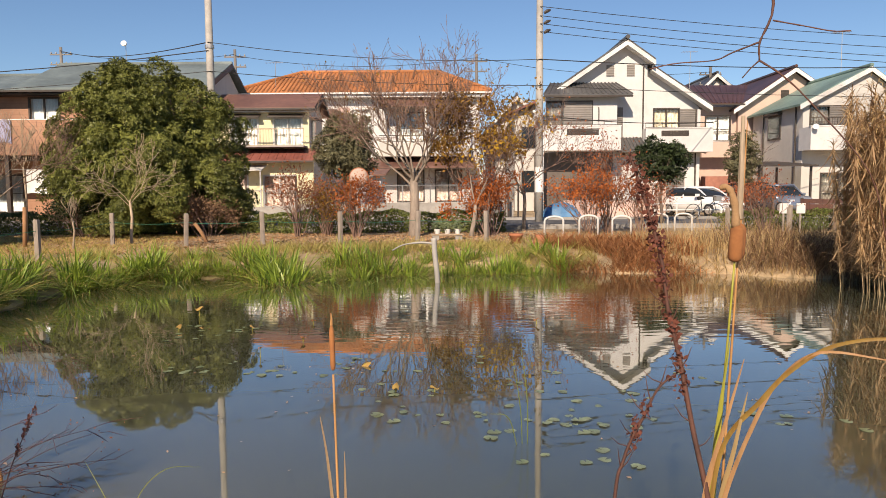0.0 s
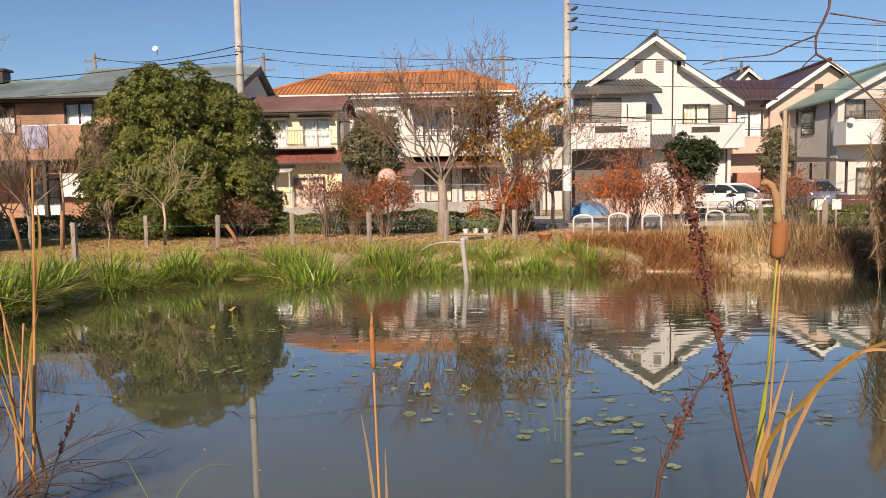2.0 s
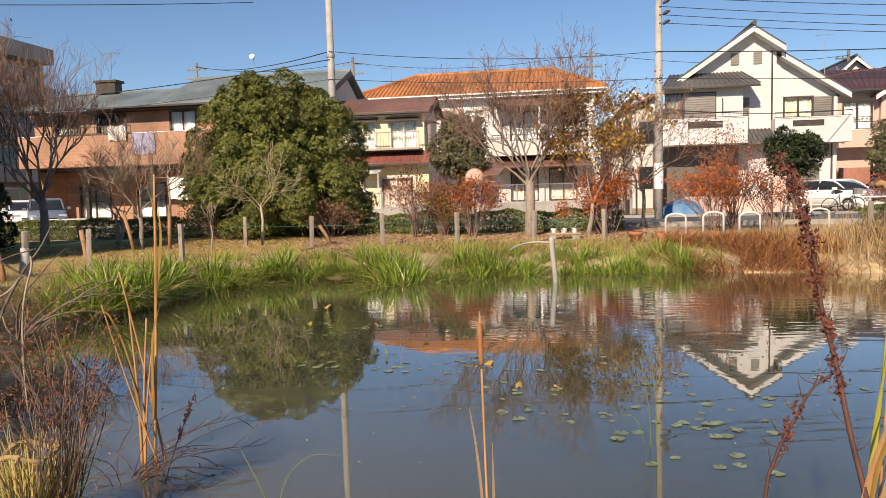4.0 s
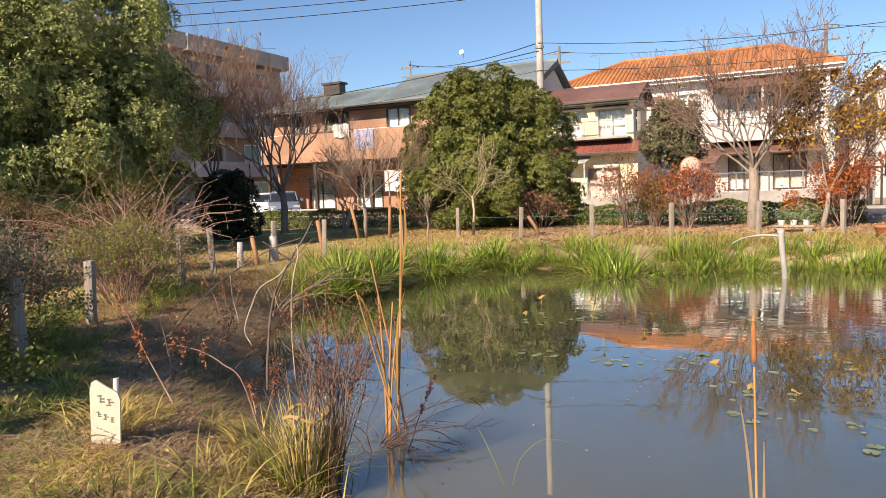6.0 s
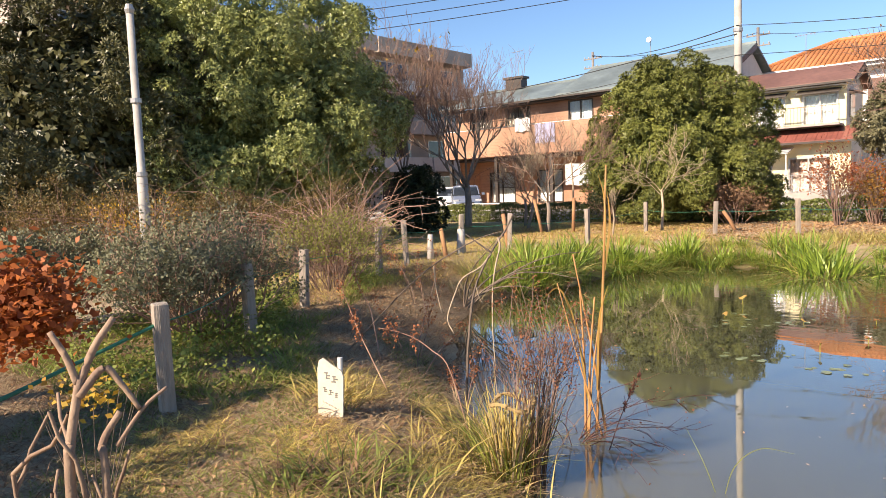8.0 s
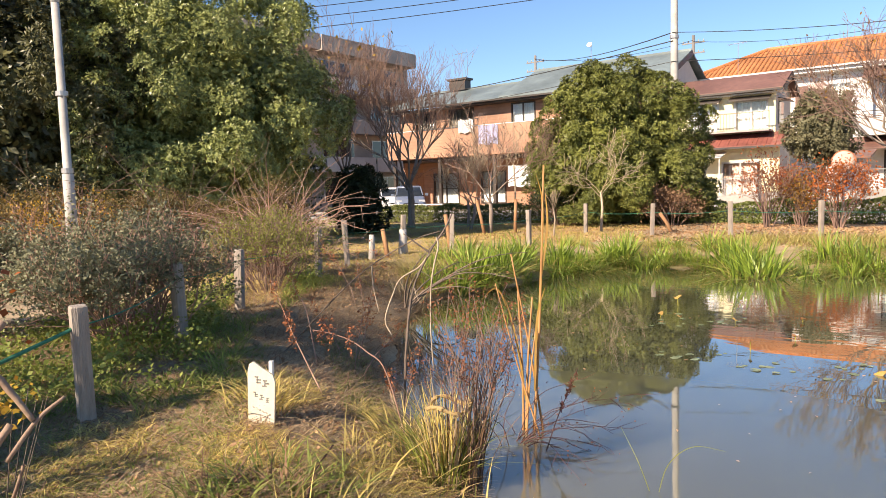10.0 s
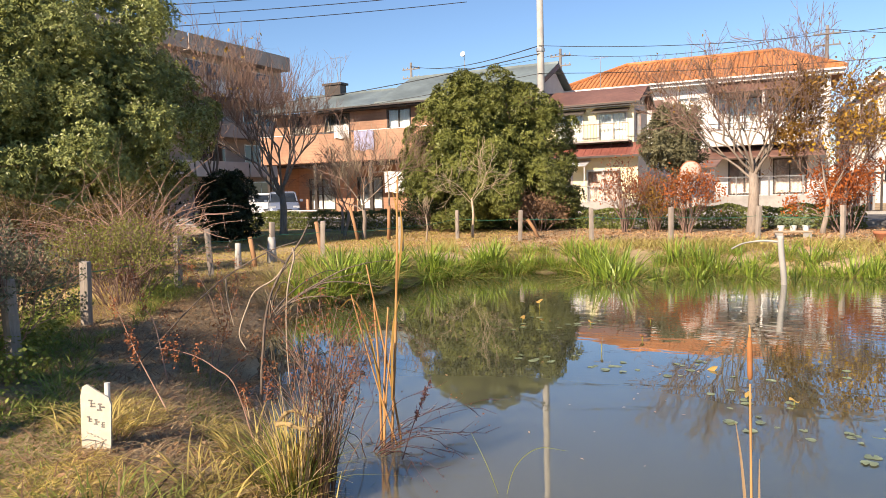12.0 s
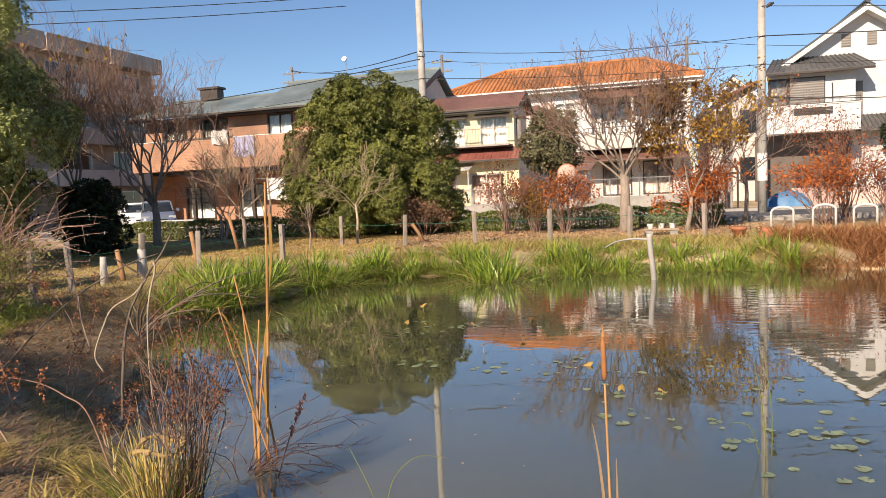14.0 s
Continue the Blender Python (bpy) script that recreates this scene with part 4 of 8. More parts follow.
    pipe(h, 2.35, 48.6, 0.4, 8.0, "whitepaint", 0.12)
    # low outbuilding in front
    o = Mesh().box(-5.2, -3.4, 38.0, 40.5, 0.4, 2.5)
    wpart("outbuilding", o, W, h, "low white outbuilding with a painted squiggle")
    wpart("outbuilding_roof", Mesh().slab([(-5.5, 41, 3.0), (-3.1, 41, 3.0), (-3.1, 37.6, 2.6), (-5.5, 37.6, 2.6)], 0.08), M["roofbrown"], h)
    wpart("squiggle", Mesh().tube([(-4.7, 37.98, 1.85), (-4.5, 37.98, 1.95), (-4.35, 37.98, 1.8), (-4.5, 37.98, 1.72), (-4.2, 37.98, 1.85)], 0.02, 5), M["dark"], h)
    return h


def brick_house():
    h = base_thing("house", "orange-brown sided house with green-grey sheet roof and laundry", "house", -24, 44)
    B = M["brick"]
    front_wall(h, -33.0, -13.6, 5.4, 7.4, 40.6, B, [(-31.5, -29.8, 5.5, 7.1), (-28.6, -26.6, 5.5, 7.1), (-23.6, -21.9, 5.7, 7.1), (-19, -17, 5.6, 7.1)])
    for a, b in ((-31.5, -29.8), (-28.6, -26.6), (-23.6, -21.9), (-19, -17)):
        window(h, a, b, 5.7, 7.1, 40.6, 2, "curtain" if a > -25 else "shade_tone", "dark")
    balcony(h, -33.2, -18.0, 39.3, 40.6, 3.85, 5.75, B)
    rail(h, -30.5, -25.4, 39.2, 5.8, 6.25, "dark", 0.3)
    front_wall(h, -33.0, -13.6, 0.4, 3.85, 43.0, B, [(-31.8, -29.6, 0.5, 2.8), (-27.6, -25.6, 0.5, 2.9), (-23.2, -21.0, 1.0, 2.8)])
    for a, b in ((-31.8, -29.6), (-27.6, -25.6)):
        window(h, a, b, 0.6, 2.8, 43.0, 2, "curtain", "dark")
    window(h, -23.2, -21.0, 1.0, 2.8, 43.0, 2, "shade_tone", "dark")
    for x in (-32.8, -28.8, -24.4, -20.4):
        wpart("pillar", Mesh().box(x - 0.11, x + 0.11, 39.5, 39.72, 0.4, 3.85), M["dark"], h)
    wpart("balcony_floor", Mesh().box(-33.0, -13.6, 40.75, 42.98, 3.65, 3.84), M["dark"], h)
    for x in (-33.0, -13.78):
        side_wall(h, 40.8, 49, 0.4, 7.4, x, B)
    wpart("wall", Mesh().box(-33, -13.6, 49, 49.2, 0.4, 7.4), B, h)
    r = Mesh().slab([(-33.8, 44.8, 9.1), (-24.0, 44.8, 9.1), (-24.0, 39.6, 7.45), (-33.8, 39.6, 7.45)], 0.12)
    r.slab([(-33.8, 44.8, 9.1), (-33.8, 50, 7.45), (-24, 50, 7.45), (-24, 44.8, 9.1)], 0.12)
    r.slab([(-24.0, 44.8, 9.75), (-13.2, 44.8, 9.75), (-13.2, 39.6, 7.55), (-24.0, 39.6, 7.55)], 0.12)
    r.slab([(-24.0, 44.8, 9.75), (-24.0, 50, 7.55), (-13.2, 50, 7.55), (-13.2, 44.8, 9.75)], 0.12)
    roof = roof_slopes(h, r, M["roofgreen"], h)
    wpart("ridge_cap", Mesh().box(-33.8, -24, 44.7, 44.9, 9.05, 9.18), M["roofgreen"], roof)
    wpart("ridge_cap", Mesh().box(-24, -13.2, 44.7, 44.9, 9.7, 9.83), M["roofgreen"], roof)
    g = Mesh().prism([(-13.78, 40.4, 7.4), (-13.78, 49.2, 7.4), (-13.78, 44.8, 9.5)], (0.18, 0, 0))
    wpart("gable", Mesh().prism([(-24.1, 40.4, 7.4), (-24.1, 49.2, 7.4), (-24.1, 44.8, 9.6)], (0.1, 0, 0)), M["offwhite"], h)
    wpart("gable", g, M["offwhite"], h)
    b = Mesh().prism([(-13.2, 39.6, 7.5), (-13.2, 44.8, 9.7), (-13.2, 44.8, 9.4), (-13.2, 39.6, 7.2)], (0.05, 0, 0))
    wpart("bargeboard", b, M["dark"], roof)
    gutter(h, -33.8, -13.2, 39.55, 7.4)
    wpart("soffit", Mesh().box(-33.6, -13.4, 39.7, 40.6, 7.2, 7.28), M["dark"], h)
    wpart("roof_vent_box", Mesh().box(-31.0, -29.6, 44.2, 45.0, 9.0, 9.75).box(-31.15, -29.45, 44.1, 45.1, 9.752, 9.9), M["dark"], h)
    wpart("shopfront_panel", Mesh().box(-20.6, -19.0, 42.85, 42.95, 1.0, 3.2).box(-20.4, -20.0, 42.78, 42.85, 2.3, 2.6).box(-19.6, -19.2, 42.78, 42.85, 2.3, 2.6), M["whitepaint"], h)
    return h


def laundry(name, x0, x1, y, z0, z1, m, label):
    me, n = Mesh(), 12
    v = [(x0 + (x1 - x0) * i / n, y + 0.04 * math.sin(i * 1.9), z + 0.05 * math.sin(i * 0.9)) for z in (z0, z1) for i in range(n + 1)]
    me.add(v, [(i, i + 1, n + 2 + i, n + 1 + i) for i in range(n)])
    me.add([(a, b + 0.02, c) for a, b, c in v], [(i + 1, i, n + 1 + i, n + 2 + i) for i in range(n)])
    return thing(name, label, "laundry", mesh=me, m=m)


def apartment():
    h = base_thing("apartment_building", "beige tiled apartment block with long balconies", "apartment building", -47, 32)
    x = -39.5
    wpart("wall", Mesh().box(-55, x, 14, 50, 0.4, 13.0), M["apt"], h)
    wpart("parapet", Mesh().box(-55.2, x + 0.2, 13.8, 50.2, 13.0, 13.5), M["concrete"], h)
    for f in range(4):
        z = 0.9 + f * 3.0
        for i in range(6):
            y0 = 15 + i * 5.8
            b = Mesh().box(x + 0.002, x + 1.3, y0, y0 + 5.6, z + 2.35, z + 2.5).box(x + 1.2, x + 1.3, y0, y0 + 5.6, z + 2.5, z + 3.5)
            b.box(x + 0.002, x + 1.2, y0 + 5.5, y0 + 5.6, z + 2.5, z + 3.5) if f < 3 else None
            wpart("balcony", b, M["apt"] if f % 2 else M["offwhite"], h)
            wn_ = wpart("window", Mesh().box(x + 0.002, x + 0.06, y0 + 0.8, y0 + 4.4, z, z + 2.0), M["alu"], h)
            for j in range(2):
                wpart("pane", Mesh().box(x + 0.062, x + 0.07, y0 + 0.9 + j * 1.75, y0 + 2.55 + j * 1.75, z + 0.08, z + 1.92), M["carglass"], wn_)
    return h


def far_block():
    h = base_thing("apartment_building", "white-walled block showing over the trees", "apartment building", -62, 16)
    wpart("wall", Mesh().box(-66, -52, 4, 15.5, 0.4, 17.0), M["white"], h)
    wpart("roof_slab", Mesh().box(-66.4, -51.6, 3.6, 15.9, 17.0, 17.5), M["concrete"], h)
    for f in range(5):
        for i in range(4):
            wpart("window", Mesh().box(-51.998, -51.94, 4.8 + i * 2.7, 6.4 + i * 2.7, 1.5 + f * 3.1, 3.1 + f * 3.1), M["carglass"], h)
    return h


def gable_house(name, label, x0, x1, y0, y1, eave, apex, ax, wall, roofm, over=0.5, ze=0.4):
    """A plain house whose gable faces the pond; openings are added by the caller."""
    h = base_thing(name, label, "house", (x0 + x1) / 2, (y0 + y1) / 2)
    for x in (x0, x1 - 0.18):
        side_wall(h, y0 + 0.18, y1, 0.4, eave, x, wall)
    wpart("wall", Mesh().box(x0, x1, y1, y1 + 0.2, 0.4, eave), wall, h)
    wpart("gable", Mesh().prism([(x0, y0, eave), (x1, y0, eave), (ax, y0, apex)], (0, 0.18, 0)), wall, h)
    sl, sr = (apex - eave) / (ax - x0), (apex - eave) / (x1 - ax)
    r = Mesh().slab([(ax, y0 - over, apex + 0.2), (ax, y1 + over, apex + 0.2), (x0 - over, y1 + over, eave + 0.2 - over * sl), (x0 - over, y0 - over, eave + 0.2 - over * sl)], 0.12)
    r.slab([(ax, y0 - over, apex + 0.2), (x1 + over, y0 - over, eave + 0.2 - over * sr), (x1 + over, y1 + over, eave + 0.2 - over * sr), (ax, y1 + over, apex + 0.2)], 0.12)
    roof = roof_slopes(h, r, roofm, h)
    f = Mesh()
    for a, b in (((x0 - over, eave + 0.2 - over * sl), (ax, apex + 0.2)), ((ax, apex + 0.2), (x1 + over, eave + 0.2 - over * sr))):
        f.prism([(a[0], y0 - over - 0.04, a[1] - 0.05), (b[0], y0 - over - 0.04, b[1] - 0.05), (b[0], y0 - over - 0.04, b[1] - 0.32), (a[0], y0 - over - 0.04, a[1] - 0.32)], (0, 0.035, 0))
    wpart("fascia", f, M["whitepaint"], roof)
    wpart("ridge_tile", Mesh().tube([(ax, y0 - over, apex + 0.24), (ax, y1 + over, apex + 0.24)], 0.11, 8), roofm, roof)
    return h


def maroon_house():
    h = gable_house("house", "cream rendered house with maroon tiled roof and brick lower wall", 19.0, 25.8, 46.0, 54.0, 6.9, 9.2, 22.4, M["cream"], M["roofmaroon"])
    front_wall(h, 19.0, 25.8, 0.4, 6.9, 46.0, M["cream"])
    front_wall(h, 16.6, 18.99, 0.4, 7.0, 46.3, M["cream"], [(17.0, 18.6, 4.7, 6.4)])
    window(h, 17.0, 18.6, 4.7, 6.4, 46.3, 2, "curtain", "dark")
    balcony(h, 16.4, 19.2, 45.2, 46.0, 3.7, 4.7, M["cream"])
    rail(h, 16.4, 19.2, 45.25, 4.75, 5.2, "dark", 0.9)
    for x in (21.7, 22.8):
        wpart("vent", slatted(x, x + 0.5, 45.95, 7.4, 8.0), M["dark"], h)
    wpart("brick_facing", Mesh().box(16.5, 18.6, 45.2, 45.5, 0.4, 2.5), M["brickred"], h, "red brick lower wall")
    wq = [(15.8, 52.0, 9.2), (22.4, 52.0, 9.2), (19.2, 45.6, 7.15), (15.8, 45.6, 7.15)]
    wpart("wing_roof", Mesh().slab(wq, 0.12), M["roofmaroon"], h)
    tile_ribs(h, wq, 14, "roofmaroon", 0.05, "tile_course")
    gutter(h, 15.8, 19.2, 45.55, 7.1)
    return h


def green_roof_house():
    h = gable_house("house", "pale rendered house with mint green roof and solid balcony", 19.9, 26.0, 39.5, 45.6, 6.3, 8.15, 23.4, M["offwhite"], M["roofmint"], 0.35)
    front_wall(h, 19.9, 26.0, 0.4, 6.3, 39.5, M["offwhite"], [(20.3, 22.6, 4.5, 6.2), (21.0, 23.0, 0.5, 2.5)])
    window(h, 20.3, 22.6, 4.5, 6.2, 39.5, 2, "shade_tone", "dark", 0.55)
    window(h, 21.0, 23.0, 0.5, 2.5, 39.5, 2, "shade_tone", "dark")
    balcony(h, 19.7, 25.0, 38.2, 39.5, 3.75, 5.0, M["white"])
    rail(h, 19.7, 25.0, 38.25, 5.05, 5.5, "dark", 0.14)
    s = Mesh().box(19.84, 19.9, 42.0, 43.6, 4.6, 6.0)
    sw = wpart("side_window", s, M["dark"], h)
    wpart("pane", Mesh().box(19.82, 19.838, 42.1, 43.5, 4.7, 5.9), M["carglass"], sw)
    wpart("bay_hood", Mesh().box(19.55, 19.9, 41.9, 43.7, 6.02, 6.1), M["dark"], h)
    wpart("dish", Mesh().tube([(19.9, 38.1, 4.9), (19.85, 38.0, 4.93), (19.8, 37.9, 4.97)], [0.03, 0.12, 0.16], 12), M["whitepaint"], h, "white satellite dish")
    for y in (40.2, 44.2):
        pipe(h, 19.84, y, 0.4, 6.3)
    return h


def carport(x0, x1, y0, y1, z):
    h = base_thing("carport", "brown metal carport with a thin sloping roof", "carport", (x0 + x1) / 2, (y0 + y1) / 2)
    wpart("roof", Mesh().slab([(x0, y0, z), (x1, y0, z), (x1, y1, z + 0.35), (x0, y1, z + 0.35)], 0.08), M["dark"], h)
    for x in (x0 + 0.2, x1 - 0.2):
        for y in (y0 + 0.4, y1 - 0.3):
            wpart("post", Mesh().box(x - 0.05, x + 0.05, y - 0.05, y + 0.05, 0.4, z), M["dark"], h)
    return h


white_house(), yellow_house(), orange_roof_house(), brick_house(), apartment(), far_block(), maroon_house(), green_roof_house()
carport(16.2, 19.3, 36.5, 41.0, 2.9)


# ---- trees, hedges and shrubs ----
def sprays(name, centre, facing, radius, per, length, slim, m):
    """Leafy shoots: leaves that radiate from the tip of each shoot and droop a little."""
    n = len(centre)
    f = np.repeat(facing, per, 0)
    d = rng.normal(size=(n * per, 3))
    d = unit(unit(d - (d * f).sum(1, keepdims=True) * f * 0.8) + f * 0.55)
    base = np.repeat(centre, per, 0) + d * (rng.uniform(0.0, 0.6, (n * per, 1)) * np.repeat(radius, per)[:, None])
    L = (length * rng.uniform(0.6, 1.25, n * per))[:, None]
    nr = unit(np.cross(np.cross(d, f + np.array([0, 0, 0.35]) + rng.normal(size=(n * per, 3)) * 0.32), d))
    side = np.cross(d, nr)
    mid, tip = base + d * L * 0.5, base + d * L - np.array([0, 0, 0.10]) * L
    v = np.stack([base, mid + side * L * slim * 0.5 + nr * L * 0.05, tip, mid - side * L * slim * 0.5 + nr * L * 0.05], 1).reshape(-1, 3)
    return raw(name, v, np.arange(4 * n * per).reshape(-1, 4), m)


def crown_shoots(c, rad, n, lobes, skirt, floor, swell, per_lobe, rng):
    """Shoot places on clumps, the clumps on large lobes that stand out of a dome; skirt: how full the dome stays towards its foot."""
    c, rad = np.array(c), np.array(rad)
    R = rad.mean()
    # lobes spread evenly over the dome, then shaken
    z = 1 - 2 * (np.arange(lobes) + 0.5) / lobes
    a = np.arange(lobes) * 2.39996 + rng.uniform(0, 6.28)
    d = np.stack([np.sqrt(1 - z * z) * np.cos(a), np.sqrt(1 - z * z) * np.sin(a), z], 1)
    d = unit(d + rng.normal(size=(lobes, 3)) * 0.16)
    d[:, :2] *= np.where(d[:, 2:] < 0, 1 + skirt * np.abs(d[:, 2:]), 1.0)
    big = R * rng.uniform(swell[0], swell[1], lobes)
    lobe = c + d * rad * (1.03 - 0.9 * big / R)[:, None]
    k = lobes * per_lobe
    j = np.repeat(np.arange(lobes), per_lobe)
    e = unit(rng.normal(size=(k, 3)) + d[j] * 0.7 + np.array([0, 0, 0.25]))
    clump = lobe[j] + e * big[j][:, None] * rng.uniform(0.78, 1.0, (k, 1))
    size = R * rng.uniform(0.06, 0.14, k)
    i = rng.choice(k, n, p=size ** 2 / (size ** 2).sum())
    g = unit(rng.normal(size=(n, 3)) + e[i] * 0.6 + np.array([0, 0, 0.55]))
    p = clump[i] + g * (size[i] * np.where(rng.random(n) < 0.8, rng.uniform(0.85, 1.1, n), rng.uniform(0.3, 0.9, n)))[:, None]
    out = unit(g + e[i] * 0.35)
    ok = p[:, 2] > floor
    return p[ok], out[ok]


def tree(name, label, at, trunk_h, trunk_r, crown_c, crown_r, leafm, n, per, length, bark="bark", dirs=7, seed=1, slim=0.34, lobes=60, skirt=0.35, floor=0.55, inner=0.4, swell=(0.36, 0.58), per_lobe=30):
    t = base_thing(name, label, "tree", at[0], at[1], at[2])
    rr, segs, tips = random.Random(seed), [], []
    base = Vector(at)
    top = base + Vector((0, 0, trunk_h))
    tr = Mesh().tube([base - Vector((0, 0, 0.1)), base + Vector((0.02, 0, trunk_h * 0.3)), base + Vector((-0.04, 0.03, trunk_h * 0.7)), top], [trunk_r * 1.35, trunk_r, trunk_r * 0.9, trunk_r * 0.7], 10)
    wpart("trunk", tr, M[bark], t, smooth=True)
    for i in range(dirs):
        a = 2 * math.pi * i / dirs + rr.random()
        p = base.lerp(top, rr.uniform(0.6, 1.0))
        goal = Vector(crown_c) + Vector((math.cos(a) * crown_r[0] * 0.4, math.sin(a) * crown_r[1] * 0.4, rr.uniform(-0.3, 0.4) * crown_r[2]))
        grow(p, goal - p, (goal - p).length * 0.75, trunk_r * 0.45, 2, segs, tips, 0.6, (2, 3), 0.1, 0.6, 0.12, 3, rr)
    wpart("branch_crown", sticks("branch_crown", segs, M[bark], 5), M[bark], t)
    p, out = crown_shoots(crown_c, crown_r, n, lobes, skirt, floor, swell, per_lobe, np.random.default_rng(seed))
    wpart("crown", sprays("crown", p, out, length * rng.uniform(0.7, 1.3, len(p)), per, length, slim, leafm), leafm, t)
    # older, larger leaves in the shade inside
    q = unit(rng.normal(size=(int(n * inner), 3))) * rng.uniform(0.35, 0.76, (int(n * inner), 1))
    q[:, :2] *= np.where(q[:, 2:] < 0, 1 + skirt * np.abs(q[:, 2:]), 1.0)
    q = np.array(crown_c) + q * np.array(crown_r)
    q = q[q[:, 2] > floor]
    wpart("inner_crown", sprays("inner_crown", q, unit(q - np.array(crown_c)), np.full(len(q), length * 1.5), max(4, per // 2), length * 2.0, 0.5, leafm), leafm, t)
    return t


def bare_tree(name, label, at, trunk_h, r, length, depth, seed, bark="barkgrey", spread=0.55, up=0.25, kids=(2, 4), limbs=5, shrink=0.7, leafm=None, nleaf=0, size=0.1, twigm="twigred", lean=(0, 0), minr=0.005, fork=0.55, limb=0.36):
    t = base_thing(name, label, "tree", at[0], at[1], at[2])
    rr, segs, tips = random.Random(seed), [], []
    b = Vector(at)
    top = b + Vector((lean[0], lean[1], trunk_h))
    tr = Mesh().tube([b - Vector((0, 0, 0.1)), b.lerp(top, 0.15), b.lerp(top, 0.6) + Vector((0.03, 0.02, 0)), top], [r * 1.4, r * 1.05, r * 0.95, r * 0.75], 10)
    wpart("trunk", tr, M[bark], t, smooth=True)
    for i in range(limbs):
        a = 2 * math.pi * (i + rr.random() * 0.6) / limbs
        s = rr.uniform(0.75, 1.0) if i else 1.0
        d = Vector((math.cos(a) * fork, math.sin(a) * fork, 0.8 + rr.random() * 0.4))
        grow(b.lerp(top, s), d, length * rr.uniform(0.8, 1.15), r * limb, depth, segs, tips, spread, kids, up, shrink, 0.15, 3, rr, minr)
    big = [s for s in segs if s[2] > 0.016]
    small = [s for s in segs if s[2] <= 0.016]
    if big:
        wpart("branch_crown", sticks("branch_crown", big, M[bark], 6), M[bark], t)
    if small:
        wpart("twig_crown", sticks("twig_crown", small, M[twigm], 3), M[twigm], t)
    if leafm and nleaf:
        pick = [tips[rr.randrange(len(tips))][0] for _ in range(nleaf)]
        p = np.array([tuple(q) for q in pick]) + rng.normal(size=(nleaf, 3)) * size * 0.9
        wpart("foliage", leaves("foliage", p, size, leafm, None, 0.6), leafm, t)
    return t


def shrub(name, label, at, rad, leafm, nleaf, size, stems=14, seed=1, bark="twigred", depth=3, category="shrub", r=0.018, spread=0.5, group="", leaf_share=1.0, slim=0.5):
    """Many thin stems from the ground that divide, with leaves round their ends."""
    t = base_thing(name, label, category, at[0], at[1], at[2], group)
    rr, segs, tips = random.Random(seed), [], []
    for i in range(stems):
        a, q = rr.uniform(0, 2 * math.pi), rr.random() ** 0.5
        d = Vector((math.cos(a) * q * rad[0] / rad[2], math.sin(a) * q * rad[1] / rad[2], 1.0))
        p = Vector(at) + Vector((math.cos(a) * q * rad[0] * 0.25, math.sin(a) * q * rad[1] * 0.25, -0.05))
        grow(p, d, rad[2] * rr.uniform(0.42, 0.58), r, depth, segs, tips, spread, (2, 3), 0.12, 0.62, 0.13, 3, rr, 0.0025)
    wpart("stemwork", sticks("stemwork", segs, M[bark], 3), M[bark], t)
    if nleaf:
        tp = np.array([tuple(x[0]) for x in tips])
        p = tp[rng.integers(0, len(tp), nleaf)] + rng.normal(size=(nleaf, 3)) * size * 1.4
        wpart("foliage", leaves("foliage", p, size, leafm, np.tile([[0, 0, 0.35]], (nleaf, 1)), slim), leafm, t)
    return t


def hedge(x0, x1, y0, y1, z0, z1, m, n, size, label):
    t = base_thing("hedge", label, "hedge", (x0 + x1) / 2, (y0 + y1) / 2)
    p = rng.uniform(0, 1, (n, 3))
    k = rng.integers(0, 3, n)
    p[:, 1] = np.where(k == 0, rng.uniform(0, 0.12, n), p[:, 1])
    p[:, 2] = np.where(k == 1, rng.uniform(0.85, 1.0, n), p[:, 2])
    P = np.array([x0, y0, z0]) + p * np.array([x1 - x0, y1 - y0, z1 - z0])
    P[:, 2] += 0.05 * np.sin(P[:, 0] * 2.7) + 0.04 * np.sin(P[:, 0] * 7.1)
    P[:, 1] += 0.06 * np.sin(P[:, 0] * 3.3)
    out = np.where((k == 0)[:, None], [[0, -1.0, 0.3]], np.where((k == 1)[:, None], [[0, -0.2, 1.0]], [[0, -0.3, 0.5]]))
    wpart("foliage", leaves("foliage", P, size, m, out, 0.55), m, t)
    segs = []
    for i in range(int((x1 - x0) * 5)):
        x = x0 + (i + rng.random()) / 5
        segs.append(((x, (y0 + y1) / 2 + rng.normal() * 0.1, z0 - 0.05), (x + rng.normal() * 0.1, (y0 + y1) / 2 + rng.normal() * 0.2, z1 - 0.12), 0.014, 0.006))
    wpart("stemwork", sticks("stemwork", segs, M["bark"], 4), M["bark"], t)
    return t


tree("evergreen_tree", "round dense dark green evergreen tree behind the fence", (-9.1, 22.0, 0.4), 1.6, 0.22, (-9.1, 22.0, 2.6), (2.7, 2.6, 2.85), M["ever"], 27000, 13, 0.078, seed=4, lobes=46, skirt=0.5, inner=0.3, swell=(0.24, 0.36), per_lobe=13)
tree("evergreen_tree", "tall broad camphor-like evergreen tree over the hedge", (-16.7, 11.1, 0.4), 2.2, 0.35, (-16.8, 11.1, 3.9), (3.95, 3.9, 3.65), M["ever2"], 40000, 13, 0.084, dirs=9, seed=5, lobes=26, skirt=0.3, inner=0.4, swell=(0.3, 0.46), per_lobe=22)
tree("evergreen_tree", "dark evergreen tree beside the lamp post", (-17.6, 6.9, 0.4), 2.2, 0.3, (-17.6, 6.9, 3.5), (3.2, 3.0, 3.4), M["ever3"], 16000, 12, 0.10, dirs=8, seed=6, lobes=12)
